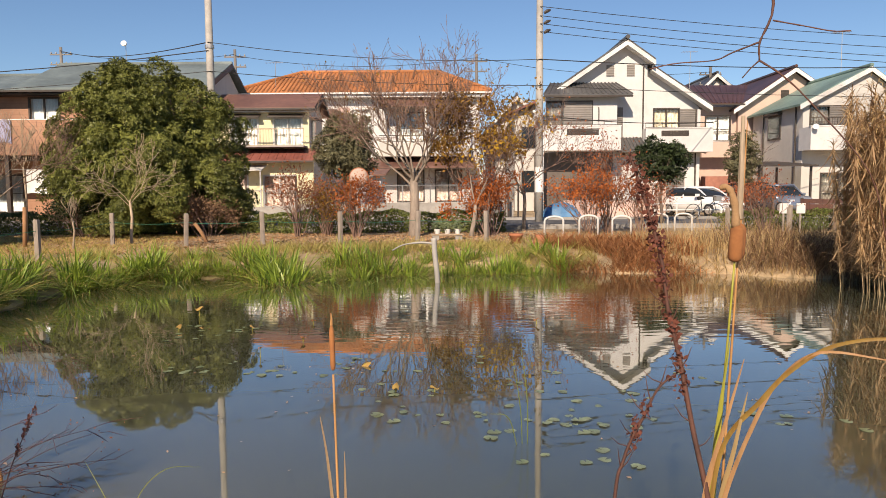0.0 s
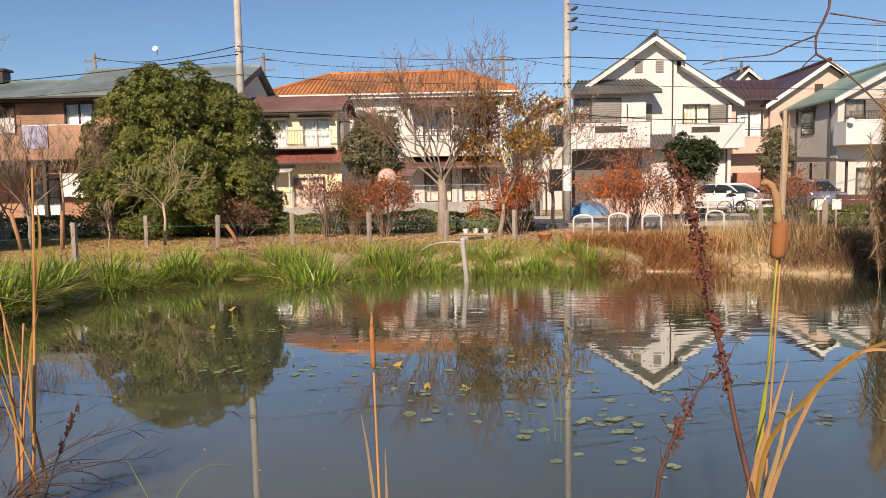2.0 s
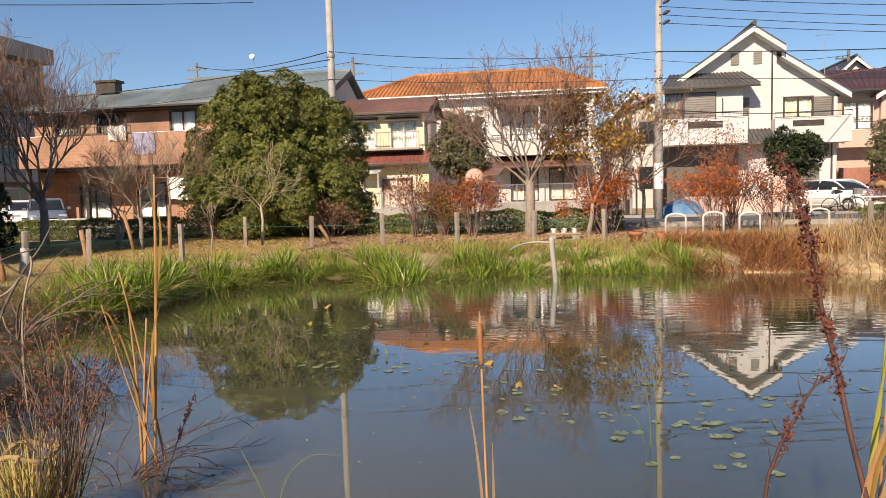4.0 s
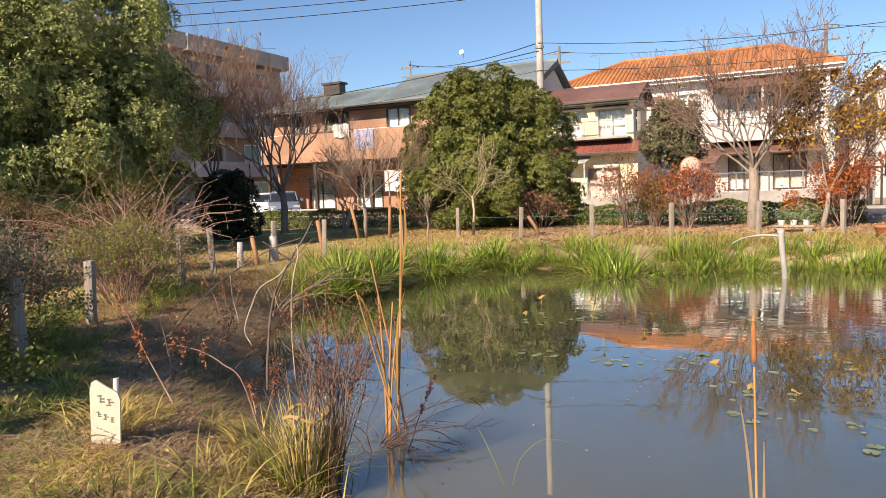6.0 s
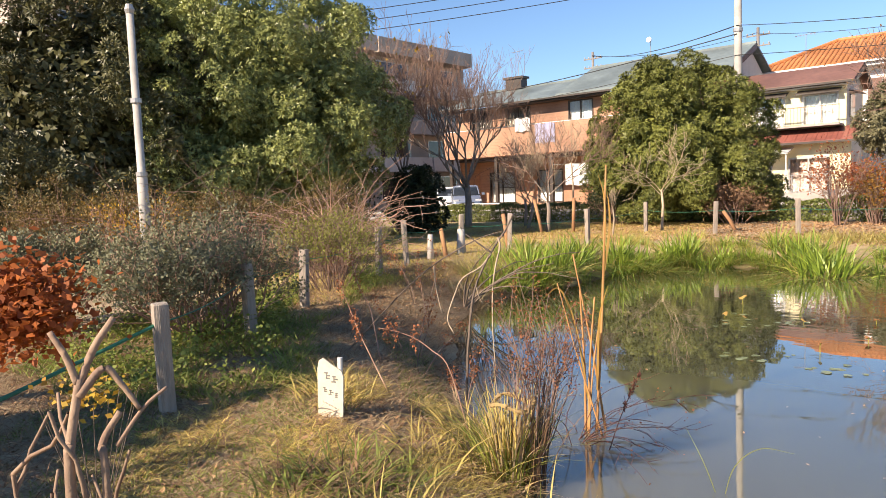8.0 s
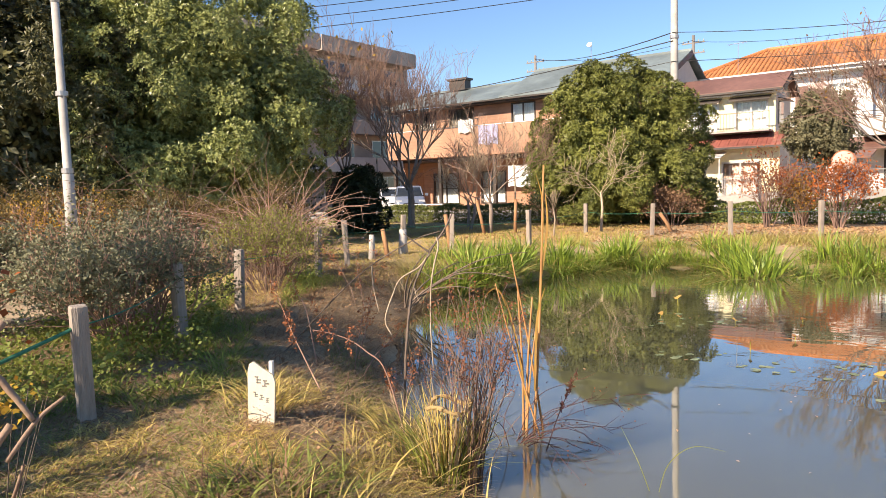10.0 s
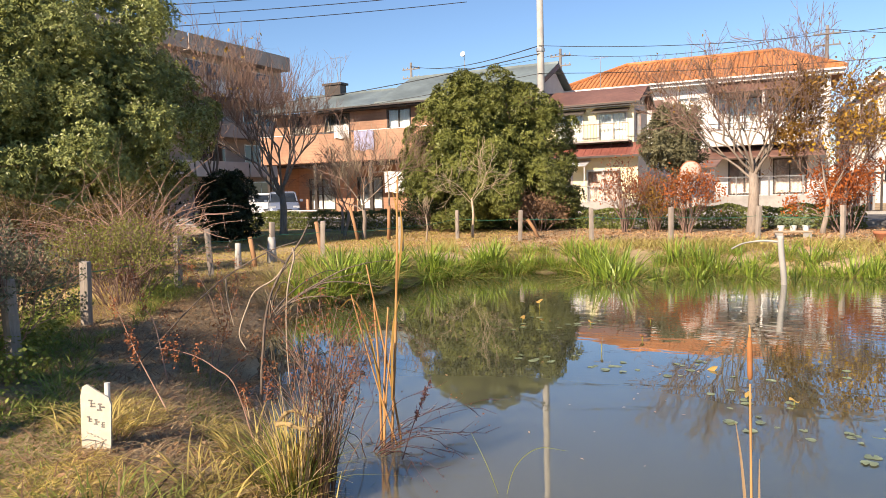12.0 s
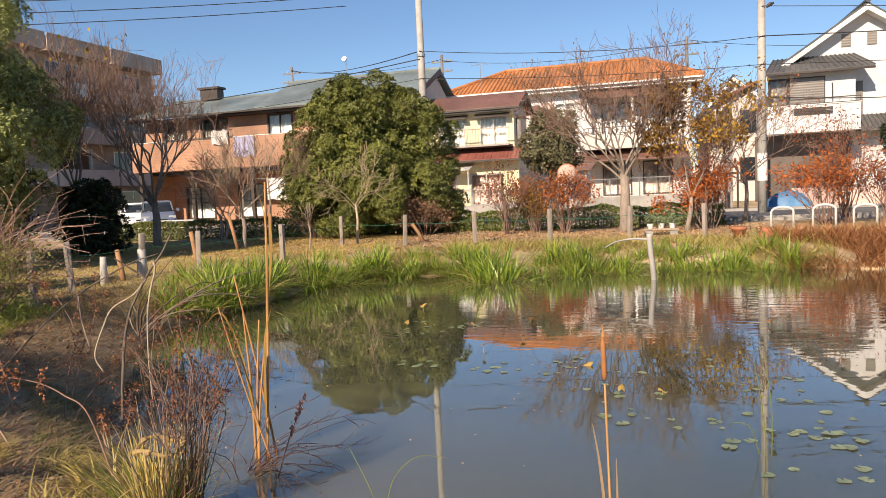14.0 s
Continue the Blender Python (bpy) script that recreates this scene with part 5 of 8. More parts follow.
# the next four stand out of view, added only to throw shade
tree("evergreen_tree", "unseen open evergreen tree added to shade the near bank", (-6.45, -1.5, 0.4), 2.6, 0.10, (-6.4, -1.5, 4.2), (0.95, 1.1, 1.2), M["ever3"], 520, 10, 0.10, seed=16, lobes=8, skirt=0.0, inner=0.1)
tree("evergreen_tree", "unseen tall evergreen tree added to shade the big trees' feet", (-22.8, -4.1, 0.4), 4.0, 0.3, (-22.8, -4.1, 5.0), (5.6, 2.5, 3.0), M["ever3"], 7000, 11, 0.26, seed=17, lobes=12)
tree("evergreen_tree", "unseen low dense evergreen tree added to shade the near bank", (-5.5, -1.75, 0.4), 1.6, 0.09, (-5.5, -1.75, 2.4), (0.6, 0.58, 0.7), M["ever3"], 220, 10, 0.12, seed=18, lobes=9, skirt=0.0)
shrub("shrub", "unseen dense dark evergreen shrub added to shade the ground by the path", (-4.35, -0.7, 0.4), (0.5, 0.45, 1.1), M["ever3"], 5000, 0.06, 24, 39)
hedge(-22, 1.9, 21.6, 22.5, 0.4, 1.05, M["hedge"], 42000, 0.08, "low clipped green hedge along the lane")
# hedge added in near-black leaf colour to paint shade below the big crown
hedge(-27, -15.3, 13.6, 14.8, 0.4, 2.7, M["evdark"], 30000, 0.11, "tall hedge in near-black leaf, added to paint the shade below the big tree")
hedge(8.5, 20.5, 21.6, 22.4, 0.4, 1.0, M["hedge"], 18000, 0.08, "low clipped green hedge by the parking")

# bare and autumn trees along the lane
bare_tree("bare_tree", "bare pollarded tree with a thick pale trunk", (-0.85, 19.9, 0.4), 1.75, 0.14, 1.32, 5, 11, spread=0.72, up=0.15, kids=(2, 4), limbs=9, limb=0.28, shrink=0.72, leafm=M["ochre"], nleaf=420, size=0.07, fork=0.75)
bare_tree("autumn_tree", "small multi-stemmed tree with yellow and ochre leaves", (0.75, 19.6, 0.4), 0.9, 0.06, 1.2, 4, 12, spread=0.6, up=0.2, limbs=5, leafm=M["ochre"], nleaf=2600, size=0.10, fork=0.6, lean=(0.12, 0))
bare_tree("autumn_tree", "slender tree with yellow leaves and bare outer twigs", (1.25, 20.6, 0.4), 1.2, 0.06, 1.1, 4, 13, spread=0.65, up=0.18, limbs=6, leafm=M["yellow"], nleaf=900, size=0.11, fork=0.8, lean=(0.15, 0))
bare_tree("autumn_tree", "thin tree with nearly bare arching twigs", (2.6, 23.0, 0.4), 1.4, 0.06, 1.2, 4, 15, spread=0.7, up=0.1, limbs=6, leafm=M["redbrown"], nleaf=300, size=0.09, fork=1.0)
bare_tree("bare_tree", "tall bare tree with a few yellow leaves", (-16.0, 16.5, 0.4), 1.9, 0.10, 1.75, 5, 21, spread=0.6, up=0.2, limbs=6, shrink=0.72, leafm=M["yellow"], nleaf=150, size=0.13, fork=0.5)
bare_tree("bare_tree", "broad bare tree with many upright branches", (-15.1, 18.6, 0.4), 1.5, 0.12, 1.7, 5, 22, spread=0.5, up=0.28, limbs=8, shrink=0.74, fork=0.6, minr=0.004)
bare_tree("bare_tree", "leaning bare garden tree with crooked twigs", (-12.3, 18.0, 0.4), 0.8, 0.05, 0.95, 4, 35, bark="barkgrey", twigm="barkpale", limbs=5, fork=0.9, spread=0.75, lean=(0.2, 0))
bare_tree("bare_tree", "low bare tree with pale crooked twigs", (-13.3, 19.4, 0.4), 0.9, 0.05, 0.9, 4, 36, bark="barkgrey", twigm="barkpale", limbs=5, fork=0.8, spread=0.7)
bare_tree("sapling", "small pale bare sapling by the fence", (-7.9, 17.75, 0.4), 1.1, 0.035, 0.75, 3, 31, bark="barkpale", twigm="barkpale", spread=0.7, up=0.05, limbs=5, fork=0.9)
bare_tree("sapling", "thin young tree tied to a stake", (-8.45, 16.0, 0.4), 0.7, 0.022, 0.35, 2, 32, bark="barkpale", twigm="barkpale", limbs=3)
bare_tree("sapling", "tall thin bare sapling", (-11.4, 19.2, 0.4), 2.0, 0.03, 0.6, 3, 33, bark="barkpale", twigm="barkpale", limbs=4, fork=0.4)
bare_tree("bare_tree", "low bare tree with crooked brown branches", (-10.9, 16.9, 0.4), 1.0, 0.06, 1.0, 4, 34, bark="barkgrey", limbs=5, fork=0.8, spread=0.7)
tree("evergreen_tree", "small greyish round garden tree", (-4.5, 33.0, 0.4), 1.7, 0.12, (-4.5, 33.0, 3.75), (1.35, 1.2, 1.55), M["sagedark"], 1500, 10, 0.15, seed=7, lobes=14, skirt=0.1)
tree("evergreen_tree", "small dark green garden tree", (7.85, 25.5, 0.4), 1.4, 0.06, (7.85, 25.5, 2.7), (0.95, 0.8, 0.75), M["evdark"], 700, 10, 0.12, seed=8, lobes=10, skirt=0.0)
tree("clipped_shrub", "tall dark clipped conifer", (-15.0, 15.9, 0.4), 0.6, 0.1, (-15.0, 15.9, 1.35), (0.75, 0.75, 1.2), M["evdark"], 1200, 10, 0.11, seed=9, lobes=16, skirt=0.5, floor=0.42)
tree("evergreen_tree", "slim dark garden tree by the carport", (15.6, 37.0, 0.4), 1.2, 0.06, (15.6, 37.0, 3.2), (0.7, 0.6, 1.7), M["sagedark"], 600, 9, 0.14, seed=10, lobes=12, skirt=0.1)
for i, (x, y, r, hgt, m_, n_, lab) in enumerate([
        (1.3, 20.0, 0.75, 1.55, "orange", 3600, "round shrub with bright orange-red leaves"), (-2.5, 20.1, 0.5, 1.5, "orange", 1900, "narrow shrub with orange leaves"),
        (4.3, 20.6, 0.72, 1.65, "orange", 2400, "shrub with rusty orange leaves beside the barriers"), (4.9, 21.2, 0.6, 2.5, "redbrown", 700, "tall thin shrub with reddish twigs"),
        (-4.2, 20.2, 0.5, 1.7, "redbrown", 900, "thin reddish nearly bare shrub"), (-3.4, 20.6, 0.6, 1.4, "ochre", 1200, "straw-coloured twiggy garden shrub"),
        (5.9, 21.0, 0.8, 1.5, "redbrown", 900, "open shrub with dull red twigs"), (9.2, 20.2, 0.5, 1.5, "redbrown", 500, "thin reddish shrub by the railing"),
        (-6.9, 20.6, 1.0, 1.1, "strawdark", 2400, "brown twiggy undergrowth at the tree foot"), (-10.6, 20.8, 0.9, 1.2, "evdark", 2400, "dark undergrowth at the tree foot"),
        (13.2, 31.2, 0.6, 1.4, "redbrown", 1500, "dark red shrub by the parked cars"), (-5.6, 31.5, 0.5, 1.6, "redbrown", 900, "reddish shrub by the garden fence")]):
    shrub("shrub", lab, (x, y, 0.4), (r, r, hgt), M[m_], int(n_ * 1.15), 0.08, 18, 40 + i, group="shrubs along the lane")


# ---- poles, cables, posts ----
def utility_pole(x, y, h, r=0.16, arms=(), label="grey concrete utility pole", z=0.4, m="pole"):
    t = base_thing("utility_pole", label, "utility pole", x, y, z, "utility poles")
    wpart("shaft", Mesh().tube([(x, y, z - 0.2), (x, y, z + h * 0.5), (x, y, z + h)], [r * 1.1, r * 0.95, r * 0.75], 14), M[m], t, smooth=True)
    for az in arms:
        wpart("cross_arm", Mesh().box(x - 0.9, x + 0.9, y - 0.05, y + 0.05, az - 0.05, az + 0.05), M["grey"], t)
        for dx in (-0.8, -0.4, 0.4, 0.8):
            wpart("insulator", Mesh().tube([(x + dx, y, az + 0.05), (x + dx, y, az + 0.12), (x + dx, y, az + 0.22)], [0.03, 0.06, 0.03], 8), M["concrete"], t)
    return t


def cable(a, b, sag=0.4, r=0.02, label="thin black overhead street cable"):
    a, b = Vector(a), Vector(b)
    pts = [a.lerp(b, i / 12) - Vector((0, 0, sag * 4 * (i / 12) * (1 - i / 12))) for i in range(13)]
    return thing("cable", label, "cable", "overhead cables", mesh=Mesh().tube(pts, r, 5), m=M["wire"])


pa = utility_pole(-8.65, 26.6, 10.5, 0.15)
wpart("band", Mesh().tube([(-8.65, 26.6, 7.0), (-8.65, 26.6, 7.12)], 0.17, 12), M["alu"], pa)
pb = utility_pole(3.76, 28.0, 10.8, 0.15)
POSTS = [(-8.06, 17.08), (-6.28, 17.08), (-4.41, 17.08), (-2.52, 17.08), (-0.65, 17.1), (1.02, 17.08), (-7.9, 13.65), (-8.8, 11.9), (-9.4, 11.0), (-8.75, 8.65), (-8.3, 7.5), (-7.0, 4.95), (-5.85, 3.4), (-4.45, 1.8)]


def fence_post():
    """A weathered square post with rounded corners and a slightly worn top."""
    me, n, rad = Mesh(), 12, 0.05
    rings = [(-0.2, 1.0), (0.0, 1.0), (0.4, 0.97), (0.755, 1.0), (0.79, 0.97), (0.80, 0.85)]
    for z, s in rings:
        for j in range(n):
            a = 2 * math.pi * (j + 0.5) / n
            q = 1 / max(abs(math.cos(a)), abs(math.sin(a))) * 0.6 + 0.4
            me.v.append((rad * s * q * math.cos(a), rad * s * q * math.sin(a), z))
    for i in range(len(rings) - 1):
        me.f += [(i * n + j, i * n + (j + 1) % n, (i + 1) * n + (j + 1) % n, (i + 1) * n + j) for j in range(n)]
    me.f.append(tuple((len(rings) - 1) * n + j for j in range(n)))
    return thing("fence_post", "weathered grey wooden fence post on the bank", "post", "fence posts", mesh=me, m=M["post"])


p0 = fence_post()
p0.matrix_basis = pose(POSTS[0][0], POSTS[0][1], gz(*POSTS[0]), 2, 1, 10)
for i, (x, y) in enumerate(POSTS[1:]):
    copy_thing(p0, pose(x, y, gz(x, y), random.uniform(-3, 3), random.uniform(-3, 3), random.uniform(0, 90)) @ Matrix.Diagonal((1, 1, 0.88 if y < 6 else 1.0, 1)))


# ---- bank vegetation ----
def iris_clump(seed, n, fallen=0.12):
    g = np.random.default_rng(seed)
    t = thing("iris_clump", "clump of long green iris leaves at the water's edge", "iris plants", "iris clumps")
    r, a = 0.19 * np.sqrt(g.random(n)), g.uniform(0, 2 * np.pi, n)
    base = np.stack([r * np.cos(a), r * np.sin(a), np.full(n, -0.08)], 1)
    low = g.random(n) < fallen
    lean, droop = np.where(low, g.uniform(0.6, 1.3, n), g.uniform(0.03, 0.42, n)), np.where(low, g.uniform(0.4, 0.9, n), g.uniform(0.02, 0.45, n))
    part("green_fan", blades("green_fan", base, a + g.normal(0, 0.7, n), lean, g.uniform(0.4, 0.95, n), g.uniform(0.018, 0.034, n), M["iris"], 5, droop), M["iris"], t)
    k = int(n * 0.55)
    r, a = 0.26 * np.sqrt(g.random(k)), g.uniform(0, 2 * np.pi, k)
    base = np.stack([r * np.cos(a), r * np.sin(a), np.full(k, -0.08)], 1)
    part("yellowed_fan", blades("yellowed_fan", base, a + g.normal(0, 0.6, k), g.uniform(0.2, 1.2, k), g.uniform(0.35, 0.8, k), g.uniform(0.014, 0.028, k), M["irisold"], 5, g.uniform(0.2, 0.9, k)), M["irisold"], t)
    return t


variants = [iris_clump(100 + i, (64, 76, 58, 84)[i], (0.2, 0.35, 0.12, 0.55)[i]) for i in range(4)]
for v in variants:
    v.location = (0, -60, -5)
spots, tries = [], 0
rr = random.Random(5)
IRIS = [(-7.0, 9.4), (-6.75, 11.3), (-6.35, 12.9), (-5.2, 13.85), (-3.0, 13.9), (-1.0, 14.3), (1.3, 14.55), (2.6, 14.5)]
for (ax, ay), (bx, by) in zip(IRIS, IRIS[1:]):
    L = math.hypot(bx - ax, by - ay)
    n = int(L * 9.5)
    for i in range(n):
        s, off = (i + rr.random()) / n, (rr.uniform(-0.45, 0.05) if i % 3 else rr.uniform(0.05, 0.9))
        ux, uy = (bx - ax) / L, (by - ay) / L
        x, y = ax + (bx - ax) * s - uy * off, ay + (by - ay) * s + ux * off
        spots.append((x, y, (0.72 + 0.24 * math.sin(x * 2.6 + 3 * math.sin(y * 1.3))) * rr.uniform(0.7, 1.2) * (0.75 if off > 0.4 else 1.0)))
spots += [(-3.05, 13.0, 1.35), (-2.85, 12.85, 1.2), (-3.3, 12.95, 0.95), (-2.2, 13.2, 0.8), (-1.6, 13.5, 0.8), (-6.7, 9.0, 0.85), (-6.9, 8.6, 0.8), (-6.6, 9.5, 0.85)]
for i, (x, y, s) in enumerate(spots):
    src = variants[3] if i % 9 == 4 else variants[rr.randrange(4)]
    c = src if i < 4 and src.location.y < -50 else copy_thing(src, pose(x, y, 0))
    c.matrix_basis = pose(x, y, max(gz(x, y), -0.12), 0, 0, rr.uniform(0, 360)) @ Matrix.Diagonal((s, s, s, 1))
for v in variants:
    if v.location.y < -50:
        v.matrix_basis = pose(-6.7, 10.2 + rr.random(), gz(-6.7, 10.2), 0, 0, 40)


def scatter(n, box, keep):
    """Random places in a box of the plan, where keep(x, y, s) holds (s: distance from the waterline)."""
    x, y = rng.uniform(box[0], box[1], n), rng.uniform(box[2], box[3], n)
    s = shore_distance(x, y)
    k = keep(x, y, s)
    x, y = x[k], y[k]
    return np.stack([x, y, ground_z(x, y)], 1)


def patchy(x, y, f=1.0, p=0.0):
    return np.sin(x * 1.3 * f + 2 * np.sin(y * 0.9 * f + p)) * np.sin(y * 1.7 * f + 1.5 * np.sin(x * 0.7 * f - p)) + 0.5 * np.sin(x * 4.1 * f + y * 3.3 * f + p)


def turf(name, label, base, m, length, width, lean, droop, k=3):
    n = len(base)
    me = blades(name, base - np.array([0, 0, 0.015]), rng.uniform(0, 2 * np.pi, n), rng.uniform(*lean, n), rng.uniform(*length, n), rng.uniform(*width, n), m, k, rng.uniform(*droop, n))
    return thing(name, label, "grass", kind="stuff", mesh=me)


# far bank right of the iris: rusty and straw-coloured grass
turf("dry_grass", "rusty red-brown dry grass on the far bank", scatter(9500, (2.3, 5.4, 13.6, 17.4), lambda x, y, s: (s > -0.15) & (s < 2.6) & (patchy(x, y) > -0.6) & (rng.random(len(x)) < 1.15 - 0.35 * s)), M["rust"], (0.2, 0.55), (0.011, 0.021), (0.1, 0.7), (0.1, 0.7))
turf("dry_grass", "pale straw grass on the far bank", scatter(15000, (2.0, 11.5, 9.5, 18.5), lambda x, y, s: (s > -0.15) & (s < 3.8) & ((x > 4.6) | (rng.random(len(x)) < 0.3))), M["straw"], (0.14, 0.45), (0.010, 0.019), (0.1, 0.9), (0.1, 0.8))
turf("dry_grass", "brown dead stems and leaves along the shore", scatter(4200, (5.6, 9.8, 10.0, 15.5), lambda x, y, s: (s > -0.1) & (s < 1.5) & (x + 0.3 * np.sin(y * 5) > 6.3)), M["reedleaf"], (0.3, 0.85), (0.008, 0.016), (0.05, 0.9), (0.1, 0.9), 4)
turf("dead_weeds", "tall dark brown dead weeds along the corner of the pond", scatter(9000, (5.8, 10.5, 11.5, 17.0), lambda x, y, s: (s > -0.05) & (s < 2.4) & (patchy(x, y, 0.9, 1.5) > -0.3)), M["strawdark"], (0.3, 0.9), (0.008, 0.016), (0.05, 0.6), (0.1, 0.7), 4)
turf("dry_grass", "tall straw stalks on the far bank", scatter(1500, (4.2, 9.5, 13.2, 16.5), lambda x, y, s: (s > 0.2) & (s < 1.8)), M["straw"], (0.5, 0.95), (0.005, 0.010), (0.02, 0.25), (0.02, 0.3), 4)
turf("green_grass", "yellow-green grass on the far bank", scatter(24000, (-7.5, 3.2, 13.5, 18.0), lambda x, y, s: (s > 0.0) & (s < 2.1) & (patchy(x, y, 0.8) > -0.45)), M["irisold"], (0.12, 0.38), (0.006, 0.013), (0.1, 0.8), (0.1, 0.7))
turf("short_grass", "short tan winter lawn", scatter(95000, (-19, -7.0, 5.0, 21), lambda x, y, s: (s > 0.5)), M["gold"], (0.05, 0.12), (0.005, 0.009), (0.2, 1.0), (0.1, 0.6), 2)
turf("short_grass", "sparse green blades in the winter lawn", scatter(22000, (-19, -7.0, 5.0, 21), lambda x, y, s: (s > 0.5) & (patchy(x, y, 0.6, 1.0) > 0.0)), M["lawn"], (0.04, 0.10), (0.004, 0.009), (0.2, 0.9), (0.1, 0.6), 2)
turf("short_grass", "dry grass on the right bank", scatter(16000, (3.5, 14, 15, 21.5), lambda x, y, s: (s > 0.8)), M["straw"], (0.05, 0.16), (0.005, 0.010), (0.2, 1.0), (0.1, 0.6), 2)


def litter(name, label, base, size, m):
    n = len(base)
    p = base + np.stack([np.zeros(n), np.zeros(n), rng.uniform(0.0, 0.02, n)], 1)
    return thing(name, label, "fallen leaves", kind="stuff", mesh=leaves(name, p, size, m, np.tile([[0, 0, 1.6]], (n, 1)), 0.6))


litter("leaf_litter", "brown fallen leaves below the fence", scatter(26000, (-13, 3, 14.6, 22), lambda x, y, s: (s > 0.9) & (rng.random(len(x)) < 0.9)), 0.065, M["litter"])
litter("leaf_litter", "scattered fallen leaves on the lawn", scatter(3000, (-18, -7, 6, 16), lambda x, y, s: s > 0.8), 0.05, M["litter"])

# near bank: matted dead grass, with green and golden patches
near = lambda x, y, s: (s > -0.05) & (s < 4.2)
turf("matted_grass", "flattened grey-brown dead grass on the bank", scatter(70000, (-8.6, -1.0, 0.6, 9.5), near), M["straw2"], (0.05, 0.14), (0.003, 0.006), (0.9, 2.0), (0.1, 0.6), 3)
turf("matted_grass", "dark dead stems matted on the bank", scatter(52000, (-8.6, -1.0, 0.6, 9.5), near), M["strawdark"], (0.05, 0.15), (0.003, 0.007), (0.8, 2.0), (0.1, 0.6), 3)
turf("golden_grass", "golden dry grass round the small sign", scatter(42000, (-4.3, -1.2, 0.6, 3.4), lambda x, y, s: (s > 0.0) & (s < 2.2) & (patchy(x, y, 1.6) > -0.3)), M["gold"], (0.04, 0.12), (0.003, 0.006), (0.3, 1.6), (0.2, 0.9), 4)
turf("green_grass", "fresh green grass tufts on the near bank", scatter(52000, (-5.2, -1.2, 0.5, 4.6), lambda x, y, s: (s > 0.15) & (s < 3.0) & (patchy(x, y, 1.5, 2.0) > -0.2)), M["lawn"], (0.03, 0.09), (0.003, 0.005), (0.2, 1.0), (0.1, 0.7), 4)
turf("green_weeds", "low bright green weeds below the grey shrub", scatter(20000, (-8.4, -4.2, 1.6, 7.4), lambda x, y, s: (s > 1.25) & (s < 3.6) & (patchy(x, y, 1.2, 0.5) > -0.45)), M["lawn"], (0.08, 0.24), (0.005, 0.011), (0.2, 0.9), (0.2, 0.9), 3)
wp = scatter(20000, (-8.4, -4.4, 1.8, 7.4), lambda x, y, s: (s > 1.5) & (s < 3.6) & (patchy(x, y, 1.2, 0.5) > -0.3))
thing("weeds", "broad-leaved green weeds along the fence", "weeds", kind="stuff", mesh=leaves("weeds", wp + np.stack([np.zeros(len(wp))] * 2 + [rng.uniform(0.03, 0.30, len(wp)) * rng.uniform(0.6, 1.15, len(wp))], 1), 0.040, M["lawn"], np.tile([[0, 0, 1.2]], (len(wp), 1)), 0.7))
litter("leaf_litter", "fallen leaves and scraps on the near bank", scatter(17000, (-8, -1.0, 0.3, 9), lambda x, y, s: (s > 0.1) & (s < 4)), 0.036, M["litter"])

turf("matted_grass", "trodden dry grass where the path meets the pond", scatter(26000, (-4.0, 9.0, -2.8, 3.0), lambda x, y, s: (s > 0.1) & (x > -1.0 - 0.4 * y)), M["straw2"], (0.04, 0.12), (0.004, 0.008), (0.6, 1.8), (0.1, 0.6), 2)

# tall reeds on the right shore
def reed_bed(x, y, n, h, rad, label, seed):
    g = np.random.default_rng(seed)
    t = base_thing("reed_clump", label, "reeds", x, y, 0.0)
    a, r = g.uniform(0, 2 * np.pi, n), rad * np.sqrt(g.random(n))
    b = np.stack([x + r * np.cos(a), y + r * np.sin(a), np.full(n, -0.1)], 1)
    hh = h * g.uniform(0.6, 1.05, n)
    top = b + np.stack([g.normal(0, 0.16, n) + 0.25 * r * np.cos(a), g.normal(0, 0.14, n), hh], 1)
    mid = (b + top) / 2 + g.normal(0, 0.05, (n, 3)) * [1, 1, 0]
    segs = [(p, q, 0.007, 0.006) for p, q in zip(b, mid)] + [(p, q, 0.006, 0.003) for p, q in zip(mid, top)]
    wpart("cane_stand", sticks("cane_stand", segs, M["straw2"], 4), M["straw2"], t)
    k = n * 85
    i, s = g.integers(0, n, k), g.uniform(0.12, 1.0, k)[:, None]
    p = b[i] + (top[i] - b[i]) * s
    wpart("foliage", blades("foliage", p, g.uniform(0, 2 * np.pi, k), g.uniform(0.3, 1.0, k), g.uniform(0.15, 0.4, k), g.uniform(0.010, 0.022, k), M["reedleaf"], 4, g.uniform(0.4, 1.2, k)), M["reedleaf"], t)
    i, s = g.integers(0, n, k), g.uniform(0.3, 1.0, k)[:, None]
    p = (b[i] + (top[i] - b[i]) * s) * [1, 1, -1]
    hang = blades("hanging_foliage", p, g.uniform(0, 2 * np.pi, k), g.uniform(0.1, 0.5, k), np.minimum(g.uniform(0.2, 0.55, k), -p[:, 2] * 0.8), g.uniform(0.010, 0.024, k), M["reedleaf"], 4, g.uniform(0.0, 0.3, k))
    hang.transform(Matrix.Diagonal((1, 1, -1, 1)))
    wpart("hanging_foliage", hang, M["reedleaf"], t)
    j = g.choice(n, n // 3, replace=False)
    p = np.repeat(top[j], 26, 0) + g.normal(0, 1, (len(j) * 26, 3)) * [0.05, 0.05, 0.14]
    wpart("plume_head", blades("plume_head", p, g.uniform(0, 2 * np.pi, len(p)), 0.4, g.uniform(0.08, 0.2, len(p)), 0.008, M["straw"], 2, 0.4), M["straw"], t)
    return t


reed_bed(7.3, 11.5, 110, 3.4, 0.7, "tall dense clump of dry golden reeds in the water", 61)
